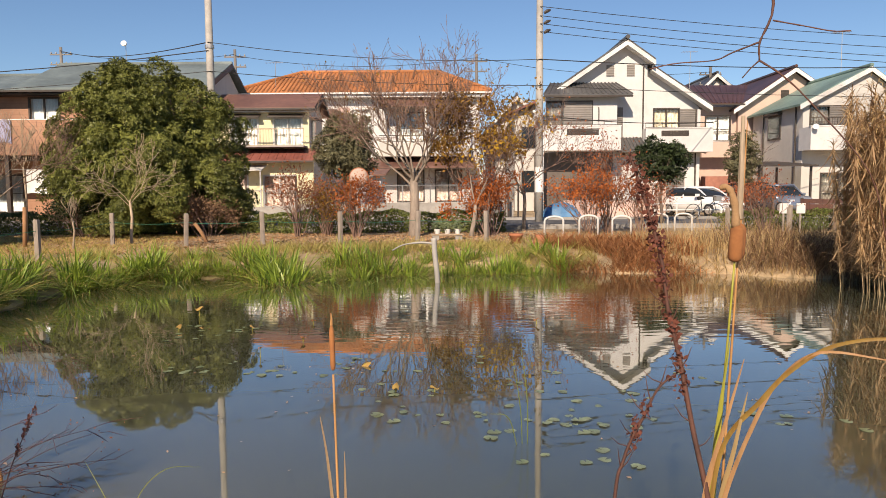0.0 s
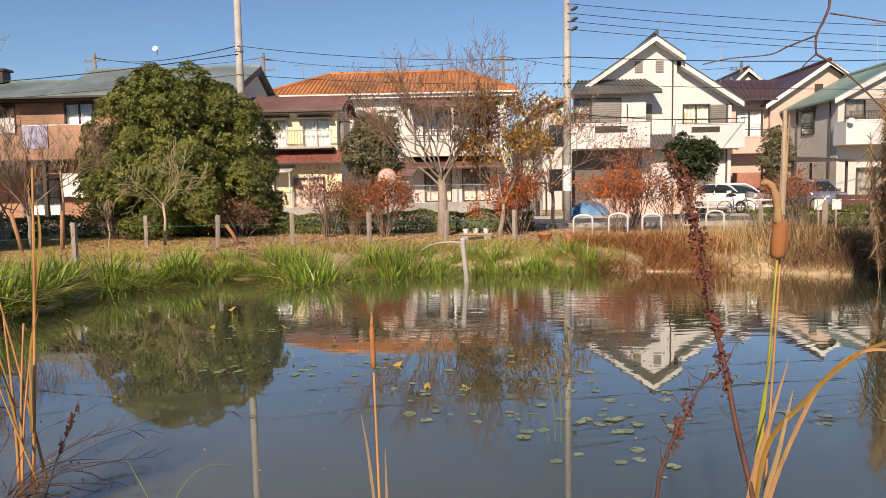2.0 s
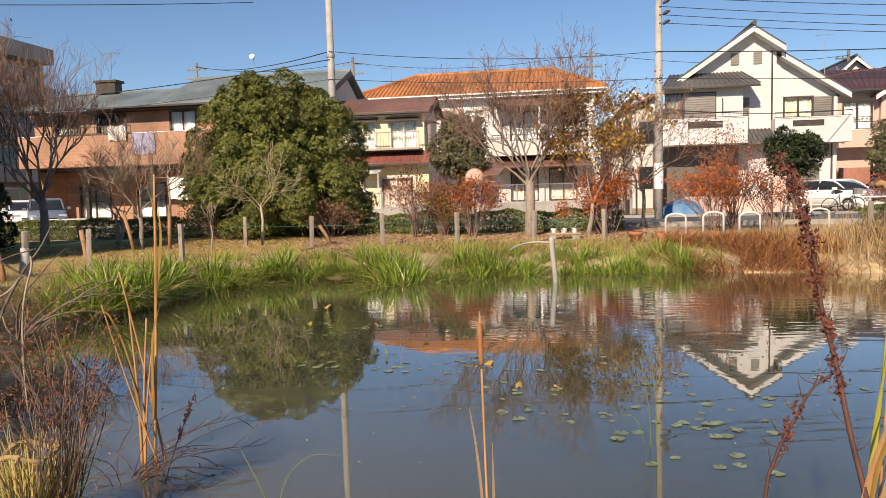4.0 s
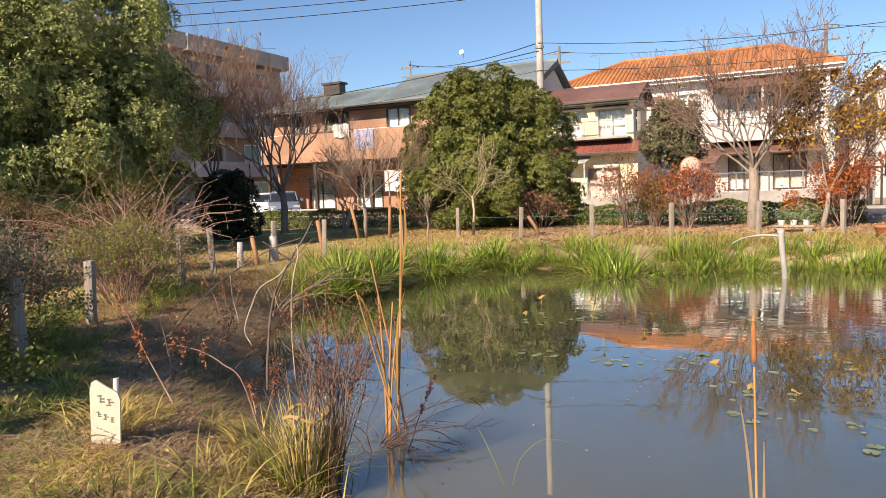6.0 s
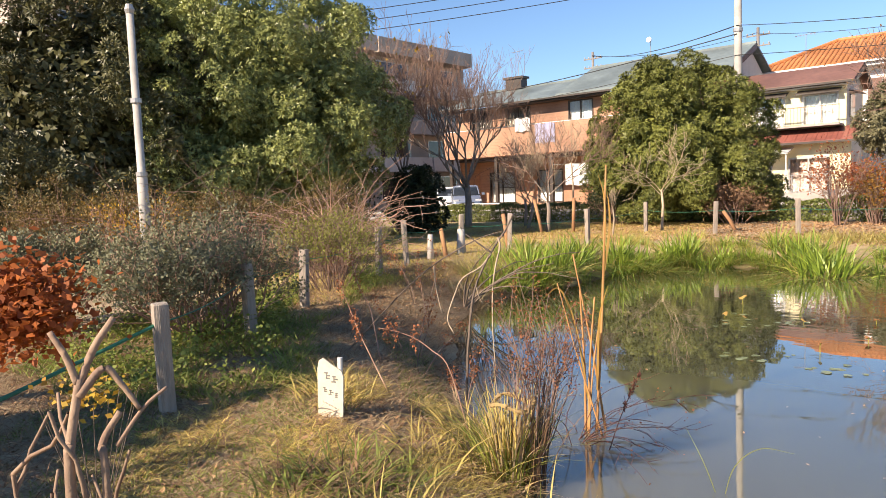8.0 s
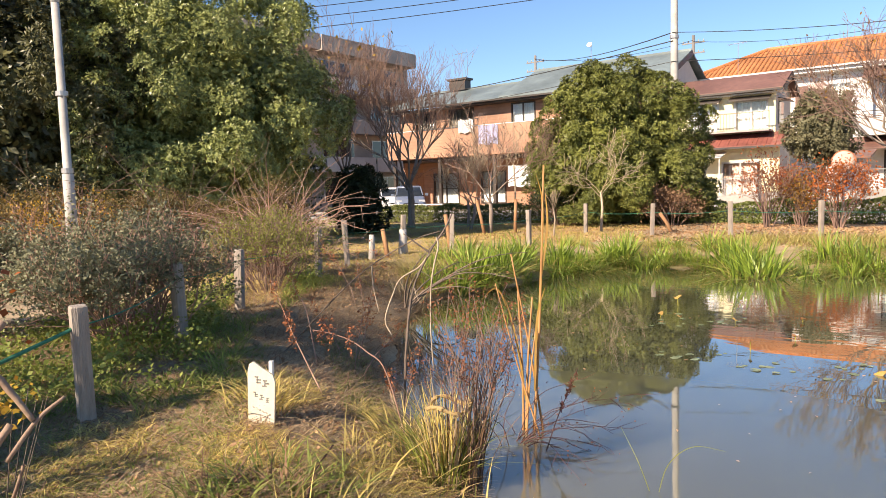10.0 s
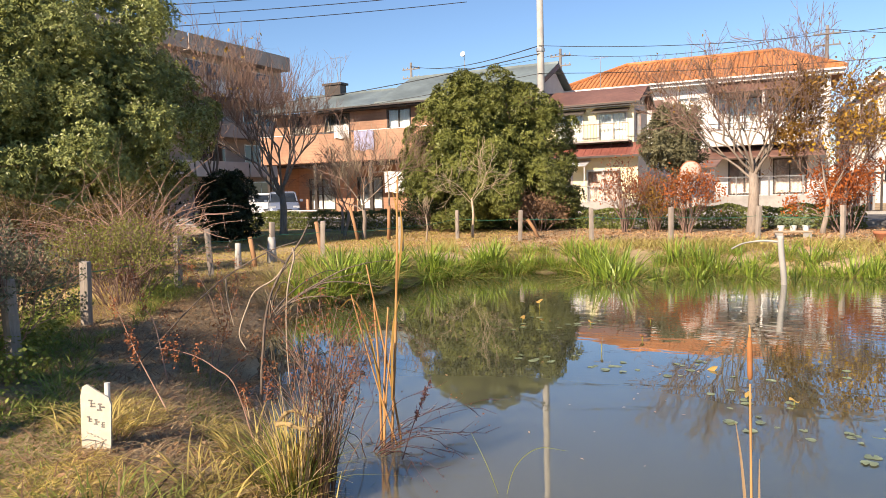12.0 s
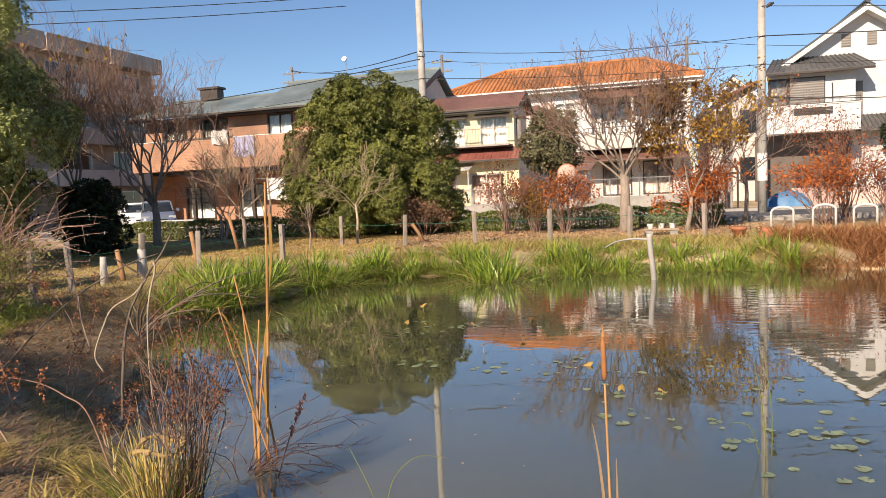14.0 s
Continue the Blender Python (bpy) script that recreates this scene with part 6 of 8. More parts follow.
reed_bed(8.5, 11.9, 110, 3.9, 0.8, "tall dry golden reeds behind the first clump", 62)
reed_bed(8.3, 10.4, 90, 3.0, 0.7, "dry golden reeds at the pond's corner", 63)


# ---- plants close to the camera ----
def smooth(points, n=6):
    """A gliding line through a few points."""
    p = [Vector(q) for q in points]
    p = [2 * p[0] - p[1], *p, 2 * p[-1] - p[-2]]
    out = []
    for a, b, c, d in zip(p, p[1:], p[2:], p[3:]):
        for i in range(n):
            t = i / n
            out.append(0.5 * (2 * b + (c - a) * t + (2 * a - 5 * b + 4 * c - d) * t * t + (3 * b - a - 3 * c + d) * t ** 3))
    return out + [p[-2]]


def leaf_strip(points, width, m, parent, name="leaf", label="", fold=0.25, twist=0.0):
    """A long leaf along a line, folded along its midrib, ending in a point."""
    pts = smooth(points)
    me, n = Mesh(), len(pts)
    for i, p in enumerate(pts):
        d = (pts[min(i + 1, n - 1)] - pts[max(i - 1, 0)]).normalized()
        side = d.cross(Vector((0.25, -0.95, 0.2))).normalized()
        nrm = side.cross(d)
        a = twist * i / n
        side = side * math.cos(a) + nrm * math.sin(a)
        s = i / (n - 1)
        w = width * 0.5 * min(1.0, 0.55 + s * 2) * (1 - max(0, s - 0.55) / 0.45) ** 0.8 + 0.0008
        me.v += [tuple(p - side * w + nrm * w * fold), tuple(p), tuple(p + side * w + nrm * w * fold)]
    me.f = [q for i in range(n - 1) for q in ((3 * i, 3 * i + 1, 3 * i + 4, 3 * i + 3), (3 * i + 1, 3 * i + 2, 3 * i + 5, 3 * i + 4))]
    return part(name, me, m, parent, label, True)


def cattail(label, base, top, spike, r, stem="reed", tip=0.12, bend=(0, 0, 0)):
    """A cattail: stalk, velvety spike, dry tip."""
    t = thing("cattail", label, "cattail", "cattails")
    b, e = Vector(base), Vector(top)
    s0, s1 = spike
    line = smooth([b, b.lerp(e, 0.5) + Vector(bend), e], 8)
    part("stalk", Mesh().tube(line, [0.0055 - 0.003 * i / len(line) for i in range(len(line))], 7), M[stem], t, smooth=True)
    d = (e - b).normalized()
    a, c = b + d * s0, b + d * s1
    prof = [(0.0, 0.3), (0.03, 0.75), (0.12, 0.97), (0.5, 1.0), (0.86, 0.93), (0.96, 0.6), (1.0, 0.22)]
    part("spike", Mesh().tube([a.lerp(c, q) for q, _ in prof], [r * k for _, k in prof], 16), M["cattail"], t, "velvety brown seed spike", True)
    part("tip", Mesh().tube([c, c.lerp(c + d * tip, 0.5) + Vector((0.001, 0, 0)), c + d * tip], [0.0035, 0.0025, 0.001], 6), M["reed"], t)
    return t


c1 = cattail("slender cattail with a rusty orange spike standing in the water", (-0.235, 1.70, -0.05), (-0.258, 1.69, 1.24), (1.30, 1.41), 0.0066, tip=0.03)
leaf_strip([(-0.24, 1.70, 0.3), (-0.26, 1.70, 0.8), (-0.275, 1.69, 1.02), (-0.29, 1.68, 1.14)], 0.006, M["reedleaf"], c1)
leaf_strip([(-0.235, 1.70, 0.3), (-0.235, 1.70, 0.8), (-0.235, 1.69, 1.05)], 0.007, M["reedleaf"], c1)
c2 = cattail("thick cattail with a fluffy curled top and green stalk", (0.66, 1.83, -0.05), (0.745, 1.81, 1.50), (1.545, 1.64), 0.018, "stemgreen", 0.02)
fl = smooth([(0.745, 1.81, 1.58), (0.742, 1.81, 1.63), (0.735, 1.815, 1.665), (0.722, 1.82, 1.682), (0.708, 1.825, 1.678)], 6)
part("fluffy_top", Mesh().tube(fl, [0.0115 * (0.9 + 0.1 * math.sin(i)) * (1 - 0.35 * i / len(fl)) for i in range(len(fl))], 12), M["fluff"], c2, "tan fluffy curled seed head", True)
c3 = cattail("dead cattail with a pale bare spike top", (0.70, 1.84, -0.05), (0.762, 1.83, 1.52), (1.55, 1.64), 0.016, "reed", 0.26)
part("bare_axis", Mesh().tube([(0.762, 1.83, 1.60), (0.764, 1.83, 1.72), (0.765, 1.83, 1.86)], [0.008, 0.0075, 0.005], 8), M["barkpale"], c3)
g1 = thing("reed_leaf_clump", "arching yellow and tan reed leaves by the cattails", "reed leaves")
leaf_strip([(0.52, 1.57, 0.1), (0.555, 1.56, 0.7), (0.585, 1.55, 1.0), (0.62, 1.54, 1.16), (0.655, 1.53, 1.31)], 0.014, M["pinkreed"], g1)
leaf_strip([(0.54, 1.57, 0.1), (0.58, 1.56, 0.7), (0.60, 1.55, 1.0), (0.625, 1.54, 1.13), (0.68, 1.51, 1.22), (0.73, 1.49, 1.29), (0.80, 1.45, 1.355), (0.90, 1.40, 1.38), (1.02, 1.36, 1.36)], 0.011, M["yellowreed"], g1)
leaf_strip([(0.55, 1.57, 0.1), (0.595, 1.55, 0.8), (0.625, 1.54, 1.0), (0.67, 1.52, 1.16), (0.715, 1.50, 1.27), (0.78, 1.46, 1.34), (0.90, 1.40, 1.335)], 0.010, M["pinkreed"], g1)
leaf_strip([(0.56, 1.56, 0.1), (0.60, 1.55, 0.85), (0.64, 1.53, 1.12), (0.66, 1.52, 1.24)], 0.012, M["straw"], g1)
leaf_strip([(0.69, 1.80, 0.1), (0.70, 1.81, 0.9), (0.735, 1.80, 1.30)], 0.014, M["stemgreen"], g1)


def dried_stalk(label, pts, r, clusters, span, side, seed, size=0.012):
    """A dead flower stalk with knots of dried seed cases and short twigs."""
    rr = random.Random(seed)
    t = thing("dried_flower_stalk", label, "dead flower stalk", "dried stalks")
    line = smooth(pts, 8)
    part("stem", Mesh().tube(line, [r * (1 - 0.6 * i / len(line)) for i in range(len(line))], 6), M["twigdark"], t, smooth=True)
    n = len(line)
    pos = []
    nodes = sorted(rr.uniform(*span) for _ in range(clusters))
    for s in nodes:
        p = line[min(int(s * (n - 1)), n - 1)] + Vector((rr.gauss(0, 0.006), 0, 0))
        for _ in range(16):
            pos.append(tuple(p + Vector((rr.gauss(0, 0.0035 + 0.002 * side), rr.gauss(0, 0.005), rr.gauss(0, 0.013)))))
    part("seed_mass", leaves("seed_mass", np.array(pos), size, M["seed"], None, 0.7), M["seed"], t, "dark red dried seed cases")
    for i in range(int(8 * side)):
        p = line[rr.randrange(int(n * 0.3), n)]
        d = Vector((rr.uniform(-1, 1), rr.uniform(-0.5, 0.5), rr.uniform(0.2, 1))).normalized()
        part("side_twig", Mesh().tube([p, p + d * 0.025, p + d * 0.045 + Vector((0, 0, 0.012))], [0.0018, 0.0013, 0.0006], 4), M["twigdark"], t)
    return t


dried_stalk("dark red dried loosestrife stalk leaning over the water", [(0.66, 1.53, 0.1), (0.625, 1.54, 0.8), (0.59, 1.55, 1.0), (0.56, 1.56, 1.14), (0.53, 1.57, 1.30), (0.505, 1.58, 1.41), (0.49, 1.585, 1.52), (0.46, 1.59, 1.63), (0.42, 1.605, 1.76)], 0.0075, 38, (0.45, 1.0), 1.2, 3, 0.013)
dried_stalk("thin reddish side stalk with curled leaves", [(0.36, 1.62, 0.1), (0.395, 1.61, 0.9), (0.42, 1.61, 1.06), (0.46, 1.60, 1.16), (0.49, 1.59, 1.23), (0.53, 1.58, 1.27)], 0.005, 7, (0.45, 1.0), 1.2, 4)

# bare twig hanging in from a young tree beside the camera
tw = thing("young_tree", "young bare tree reaching thin dark twigs over the pond", "tree")
part("trunk", Mesh().tube(smooth([(1.75, 0.75, gz(1.75, 0.75) - 0.1), (1.72, 0.76, 1.2), (1.62, 0.78, 2.3)]), 0.022, 8), M["bark"], tw, smooth=True)
Yj = (0.322, 0.742, 1.82)
for nm, pts, r in (("main_twig", [(1.62, 0.78, 2.3), (1.1, 0.76, 2.35), (0.6, 0.745, 2.15), (0.36, 0.74, 1.93), (0.332, 0.74, 1.845), Yj, (0.322, 0.742, 1.802)], 0.0045),
                   ("side_twig", [(0.322, 0.742, 1.802), (0.315, 0.745, 1.795), (0.308, 0.748, 1.786)], 0.0017), ("side_twig", [(0.322, 0.742, 1.802), (0.342, 0.735, 1.786), (0.365, 0.722, 1.757), (0.41, 0.70, 1.69), (0.43, 0.70, 1.62)], 0.0022),
                   ("side_twig", [Yj, (0.30, 0.755, 1.812), (0.285, 0.762, 1.806), (0.25, 0.772, 1.805), (0.225, 0.78, 1.801)], 0.0019), ("side_twig", [(0.333, 0.74, 1.84), (0.36, 0.73, 1.832), (0.378, 0.715, 1.824), (0.39, 0.705, 1.822)], 0.0016)):
    ln = smooth(pts, 5)
    part(nm, Mesh().tube(ln, [max(r * 0.30 * (1.6 - 1.0 * i / len(ln)), 0.0006) * (1.0 + 0.12 * math.sin(i * 2.1)) for i in range(len(ln))], 6), M["twigdark"], tw, smooth=True)

# tall canes standing in the water by the left bank
cn = thing("reed_cane_group", "tall golden dead reed canes standing in shallow water", "reeds")
for i, (a, b, r) in enumerate([((-2.64, 3.97, -0.05), (-2.55, 4.02, 1.85), 0.011), ((-2.69, 3.95, -0.05), (-2.63, 3.97, 0.95), 0.010), ((-2.72, 3.97, -0.05), (-2.72, 3.93, 1.0), 0.010), ((-2.66, 3.9, -0.05), (-2.60, 3.95, 0.72), 0.008),
                               ((-2.60, 4.05, -0.05), (-2.75, 3.9, 1.25), 0.009), ((-2.55, 3.92, -0.05), (-2.85, 3.85, 1.05), 0.007)]):
    ln = smooth([a, Vector(a).lerp(Vector(b), 0.5) + Vector((0.012 * (-1) ** i, 0, 0)), b], 5)
    part("cane", Mesh().tube(ln, [r * (1 - 0.5 * k / len(ln)) * (1.12 if k % 4 == 0 else 1.0) for k in range(len(ln))], 8), M["reed"], cn, smooth=True)
for p in ([(-2.6, 3.98, 0.6), (-2.57, 4.0, 1.2), (-2.56, 4.01, 1.6), (-2.60, 4.0, 1.80)], [(-2.68, 3.95, 0.2), (-2.75, 3.93, 0.7), (-2.86, 3.9, 1.0), (-2.98, 3.85, 0.92)], [(-2.62, 3.96, 0.3), (-2.58, 3.94, 0.8), (-2.50, 3.92, 1.05)], [(-2.57, 4.0, 1.1), (-2.53, 4.02, 1.45), (-2.55, 4.03, 1.7)]):
    leaf_strip(p, 0.016, M["yellowreed"], cn, twist=0.8)


def tied_tuft(x, y):
    g = np.random.default_rng(77)
    t = base_thing("grass_tuft", "tall tuft of sedge and dead stalks tied round with straw", "grass tuft", x, y, 0.05)
    def fan(n, h, rad, m, nm, lean, wid, droop, cx=0.0, cy=0.0):
        a, r = g.uniform(0, 2 * np.pi, n), rad * np.sqrt(g.random(n))
        b = np.stack([x + cx + r * np.cos(a), y + cy + r * np.sin(a), np.full(n, 0.0)], 1)
        wpart(nm, blades(nm, b, a + g.normal(0, 0.5, n), g.uniform(*lean, n), g.uniform(*h, n), g.uniform(*wid, n), m, 6, g.uniform(*droop, n)), m, t)
    fan(120, (0.35, 0.80), 0.11, M["straw2"], "dry_fan", (0.0, 0.2), (0.004, 0.010), (0.02, 0.4))
    fan(110, (0.35, 0.72), 0.10, M["gold"], "golden_fan", (0.0, 0.12), (0.005, 0.011), (0.02, 0.3))
    fan(110, (0.3, 0.66), 0.12, M["lawn"], "green_fan", (0.02, 0.25), (0.005, 0.010), (0.1, 0.5))
    fan(130, (0.25, 0.6), 0.12, M["yelgreen"], "yellowed_fan", (0.1, 0.5), (0.004, 0.009), (0.2, 0.8), -0.08, -0.06)
    fan(60, (0.4, 0.8), 0.09, M["strawdark"], "dead_fan", (0.0, 0.25), (0.004, 0.008), (0.0, 0.25), 0.10, 0.06)
    rr, segs, tips = random.Random(8), [], []
    for i in range(34):
        a, q = rr.uniform(0, 6.28), 0.075 * rr.random() ** 0.5
        grow((x + 0.10 + q * math.cos(a), y + 0.08 + q * math.sin(a), 0.0), (0.7 * q * math.cos(a) + 0.15, 0.7 * q * math.sin(a) + 0.02, 1), rr.uniform(0.6, 1.02), 0.0045, 1, segs, tips, 0.45, (2, 4), 0.12, 0.24, 0.10, 4, rr, 0.0013, 0.55)
    wpart("stalkwork", sticks("stalkwork", segs, M["twigred"], 4), M["twigred"], t)
    tp = np.array([tuple(p[0]) for p in tips])
    q = tp[g.integers(0, len(tp), 2000)] + g.normal(0, 1, (2000, 3)) * [0.012, 0.012, 0.04]
    wpart("seed_mass", leaves("seed_mass", q, 0.014, M["rustseed"], None, 0.6), M["rustseed"], t, "rusty curled seed cases")
    ring = [(x + 0.02 + 0.125 * math.cos(a), y + 0.02 + 0.125 * math.sin(a), 0.50 + 0.02 * math.sin(3 * a)) for a in np.linspace(0, 2 * math.pi, 25)]
    tie = wpart("straw_tie", Mesh().tube(ring, [0.012 + 0.004 * math.sin(i * 2.4) for i in range(25)], 7), M["straw"], t, "twisted straw band")
    return t


tied_tuft(-2.60, 2.86)


def wild_grass(x, y, n, h, m, label, seed, rad=0.25, wid=(0.005, 0.011), lean=(0.1, 0.6), droop=(0.2, 1.0)):
    g = np.random.default_rng(seed)
    a, r = g.uniform(0, 2 * np.pi, n), rad * np.sqrt(g.random(n))
    b = np.stack([x + r * np.cos(a), y + r * np.sin(a), ground_z(x + r * np.cos(a), y + r * np.sin(a)) - 0.02], 1) - np.array([x, y, 0])
    return thing("grass_clump", label, "grass", "grass clumps", at=(x, y, 0), mesh=blades("grass_clump", b, a + g.normal(0, 0.6, n), g.uniform(*lean, n), g.uniform(*h, n), g.uniform(*wid, n), m, 6, g.uniform(*droop, n)))


for i, (x, y, n, h, m_, lab) in enumerate([(-2.0, 2.35, 35, (0.2, 0.5), "gold", "arching golden grass at the water's edge"), (-1.75, 2.0, 80, (0.25, 0.55), "lawn", "arching green grass at the water's edge"), (-2.7, 2.35, 30, (0.25, 0.55), "gold", "golden grass clump on the bank"),
                                           (-2.75, 3.25, 120, (0.15, 0.35), "lawn", "short green grass in the shallows"), (-3.0, 3.05, 120, (0.2, 0.5), "gold", "dry grass on the bank edge"), (-3.75, 2.55, 90, (0.15, 0.38), "gold", "golden grass beside the sign"),
                                           (-3.3, 3.6, 90, (0.2, 0.45), "straw2", "grey dead grass on the bank edge"), (-2.25, 1.6, 70, (0.2, 0.4), "gold", "golden grass clump near the path"), (-2.9, 1.9, 150, (0.12, 0.3), "lawn", "green grass clump near the path"),
                                           (-7.2, 8.6, 190, (0.25, 0.6), "irisold", "yellow-green grass on the bank"), (-7.0, 9.4, 190, (0.3, 0.65), "irisold", "yellow-green grass on the bank"), (-6.6, 7.6, 160, (0.2, 0.5), "straw2", "dead grass at the shore"),
                                           (-2.45, 3.4, 120, (0.2, 0.5), "straw2", "dead sedge in the shallows")]):
    wild_grass(x, y, n, (h[0] * 0.85, h[1] * 0.9) if y < 3.5 else h, M[m_], lab, 200 + i)
for i in range(10):
    x, y = rr.uniform(-3.1, -1.5), rr.uniform(1.45, 2.9)
    if gz(x, y) > 0.04:
        wild_grass(x, y, 60, (0.08, 0.24), M[("gold", "lawn", "strawdark", "straw")[i % 4]], ("golden dry grass tuft on the bank", "green grass tuft on the bank", "dark dead grass tuft on the bank", "straw grass tuft on the bank")[i % 4], 240 + i, 0.16)

thing("fallen_stick", "dark bare stick lying on the dry grass", "stick", mesh=Mesh().tube(smooth([(-2.55, 1.72, gz(-2.55, 1.72) + 0.02), (-2.75, 1.98, gz(-2.75, 1.98) + 0.07), (-2.86, 2.12, gz(-2.86, 2.12) + 0.06), (-3.05, 2.42, gz(-3.05, 2.42) + 0.04)]), 0.006, 6), m=M["twigdark"], smooth=True)
sg = thing("sedge", "few long green sedge leaves bending over the water", "sedge")
for p in ([(-1.62, 3.45, -0.05), (-1.70, 3.45, 0.15), (-1.82, 3.5, 0.32)], [(-1.60, 3.45, -0.05), (-1.55, 3.5, 0.15), (-1.43, 3.55, 0.26), (-1.27, 3.6, 0.25)]):
    leaf_strip(p, 0.0032, M["yelgreen"], sg)
rs = thing("rush", "thin green rush leaning out of the water", "rush")
for p in ([(0.52, 4.6, -0.1), (0.50, 4.55, 0.25), (0.44, 4.5, 0.62)], [(0.55, 4.6, -0.1), (0.545, 4.55, 0.3), (0.50, 4.52, 0.66)], [(0.5, 4.6, -0.1), (0.42, 4.5, 0.2), (0.30, 4.45, 0.25)]):
    leaf_strip(p, 0.0045, M["lawn"], rs)

# brambles and shrubs on the left bank
def arching(name, label, at, n, h, reach, m, seed, r=0.006, leafm=None, nleaf=0, size=0.02, bias=(0, 0), up=0.5, wander=0.08):
    rr, segs, ends = random.Random(seed), [], []
    t = base_thing(name, label, "shrub", at[0], at[1], at[2])
    for i in range(n):
        a = rr.uniform(0, 6.28)
        d = Vector((math.cos(a) + bias[0], math.sin(a) + bias[1], 0)).normalized()
        p, v = Vector(at) + d * rr.random() * 0.15, Vector((0, 0, 1)) * up + d * 0.3
        L, k = h * rr.uniform(0.7, 1.3), 9
        for j in range(k):
            v = (v + d * reach * 0.11 + Vector((rr.gauss(0, wander), rr.gauss(0, wander), rr.gauss(0, wander * 0.6) - 0.10 * reach))).normalized()
            q = p + v * L / k
            segs.append((p, q, max(r * (1 - 0.75 * j / k), 0.0015), max(r * (1 - 0.75 * (j + 1) / k), 0.0015)))
            p = q
            if j > 3:
                ends.append(tuple(p))
            if j > 2 and rr.random() < 0.6:
                w = (v + Vector((rr.gauss(0, 0.6), rr.gauss(0, 0.6), rr.gauss(0, 0.5)))).normalized()
                segs.append((p, p + w * L * 0.14, 0.0022, 0.001))
                ends.append(tuple(p + w * L * 0.14))
    wpart("stemwork", sticks("stemwork", segs, m, 4), m, t)
    if nleaf:
        e = np.array(ends)
        q = e[rng.integers(0, len(e), nleaf)] + rng.normal(size=(nleaf, 3)) * size
        wpart("foliage", leaves("foliage", q, size, leafm, None, 0.6), leafm, t)
    return t


arching("bramble", "thin dark bramble twigs over the shallows", (-2.66, 3.75, 0.0), 19, 0.72, 0.8, M["twigdark"], 51, 0.0034, M["rustseed"], 110, 0.018, (0.9, -0.1), 0.45, 0.16)
dried_stalk("short dark red seed stalk over the shallows", [(-2.42, 3.7, -0.05), (-2.34, 3.72, 0.2), (-2.27, 3.74, 0.38), (-2.20, 3.75, 0.56)], 0.004, 16, (0.5, 1.0), 0.6, 9, 0.014)
arching("dry_bramble", "arching pale dry brambles above the lawn", (-9.0, 7.3, 0.4), 85, 2.0, 0.9, M["twigpink"], 52, 0.010, M["curtain"], 420, 0.022, (0, 0), 1.0, 0.22)
arching("dry_bramble", "arching reddish brambles over the brown hedge", (-10.4, 6.6, 0.5), 80, 2.1, 1.1, M["twigred"], 56, 0.009, M["redbrown"], 300, 0.03, (0, 0), 0.9, 0.2)
arching("dry_bramble", "thin reddish brambles behind the grey shrub", (-11.6, 5.4, 0.5), 60, 2.0, 1.1, M["twigred"], 57, 0.008, M["ochre"], 500, 0.03, (0, 0), 0.9, 0.2)
arching("dry_bramble", "tangled straw-coloured brambles by the hedge", (-9.6, 7.6, 0.4), 45, 1.6, 0.8, M["twigred"], 53, 0.009, M["ochre"], 500, 0.04, (0, 0), 0.9, 0.24)
arching("dead_branch", "crooked dead branches leaning over the shore", (-6.2, 7.0, 0.15), 8, 1.7, 0.8, M["bark"], 54, 0.014, None, 0, 0.02, (0.6, -0.2), 0.5)
def dead_branch(label, limbs):
    """Dry crooked limbs and hanging pale leaf strips; the first limb stands in the ground."""
    t = thing("dead_branch", label, "branch", "dead branches over the shore")
    for name, pts, rad, m in limbs:
        ln = smooth(pts, 5)
        part(name, Mesh().tube(ln, [rad * (1 - 0.55 * i / len(ln)) * (1 + 0.1 * math.sin(i * 1.7)) for i in range(len(ln))], 6), M[m], t, smooth=True)
    return t


dead_branch("dark forked dead branch with pale drooping leaf strips", [
    ("limb", [(-3.72, 3.86, gz(-3.72, 3.86) - 0.08), (-3.68, 3.88, 0.5), (-3.63, 3.92, 0.94), (-3.54, 4.03, 1.23), (-3.46, 4.11, 1.39), (-3.41, 4.16, 1.52)], 0.012, "bark"),
    ("side_limb", [(-3.54, 4.03, 1.23), (-3.62, 3.98, 1.30), (-3.70, 3.92, 1.38)], 0.008, "bark"),
    ("hanging_strip", [(-3.54, 4.03, 1.22), (-3.60, 3.97, 1.12), (-3.70, 3.87, 1.04), (-3.74, 3.82, 0.93), (-3.77, 3.75, 0.74), (-3.72, 3.76, 0.62)], 0.009, "barkpale"),
    ("hanging_strip", [(-3.49, 4.06, 1.34), (-3.40, 3.95, 1.28), (-3.40, 3.88, 1.12), (-3.40, 3.84, 0.94), (-3.38, 3.80, 0.67), (-3.33, 3.75, 0.40)], 0.008, "barkpale"),
    ("hanging_strip", [(-3.62, 3.93, 0.97), (-3.60, 3.93, 0.90), (-3.57, 3.94, 0.84)], 0.005, "barkpale")])
dead_branch("long straight dead twig leaning over the shore", [
    ("limb", [(-4.98, 3.76, gz(-4.98, 3.76) - 0.05), (-4.66, 3.82, 0.61), (-4.37, 3.90, 0.89), (-4.07, 3.96, 1.12), (-3.70, 4.04, 1.32), (-3.48, 4.10, 1.39)], 0.008, "bark"),
    ("hanging_strip", [(-4.07, 3.96, 1.11), (-4.05, 3.95, 0.94), (-4.00, 3.95, 0.74)], 0.007, "barkpale")])


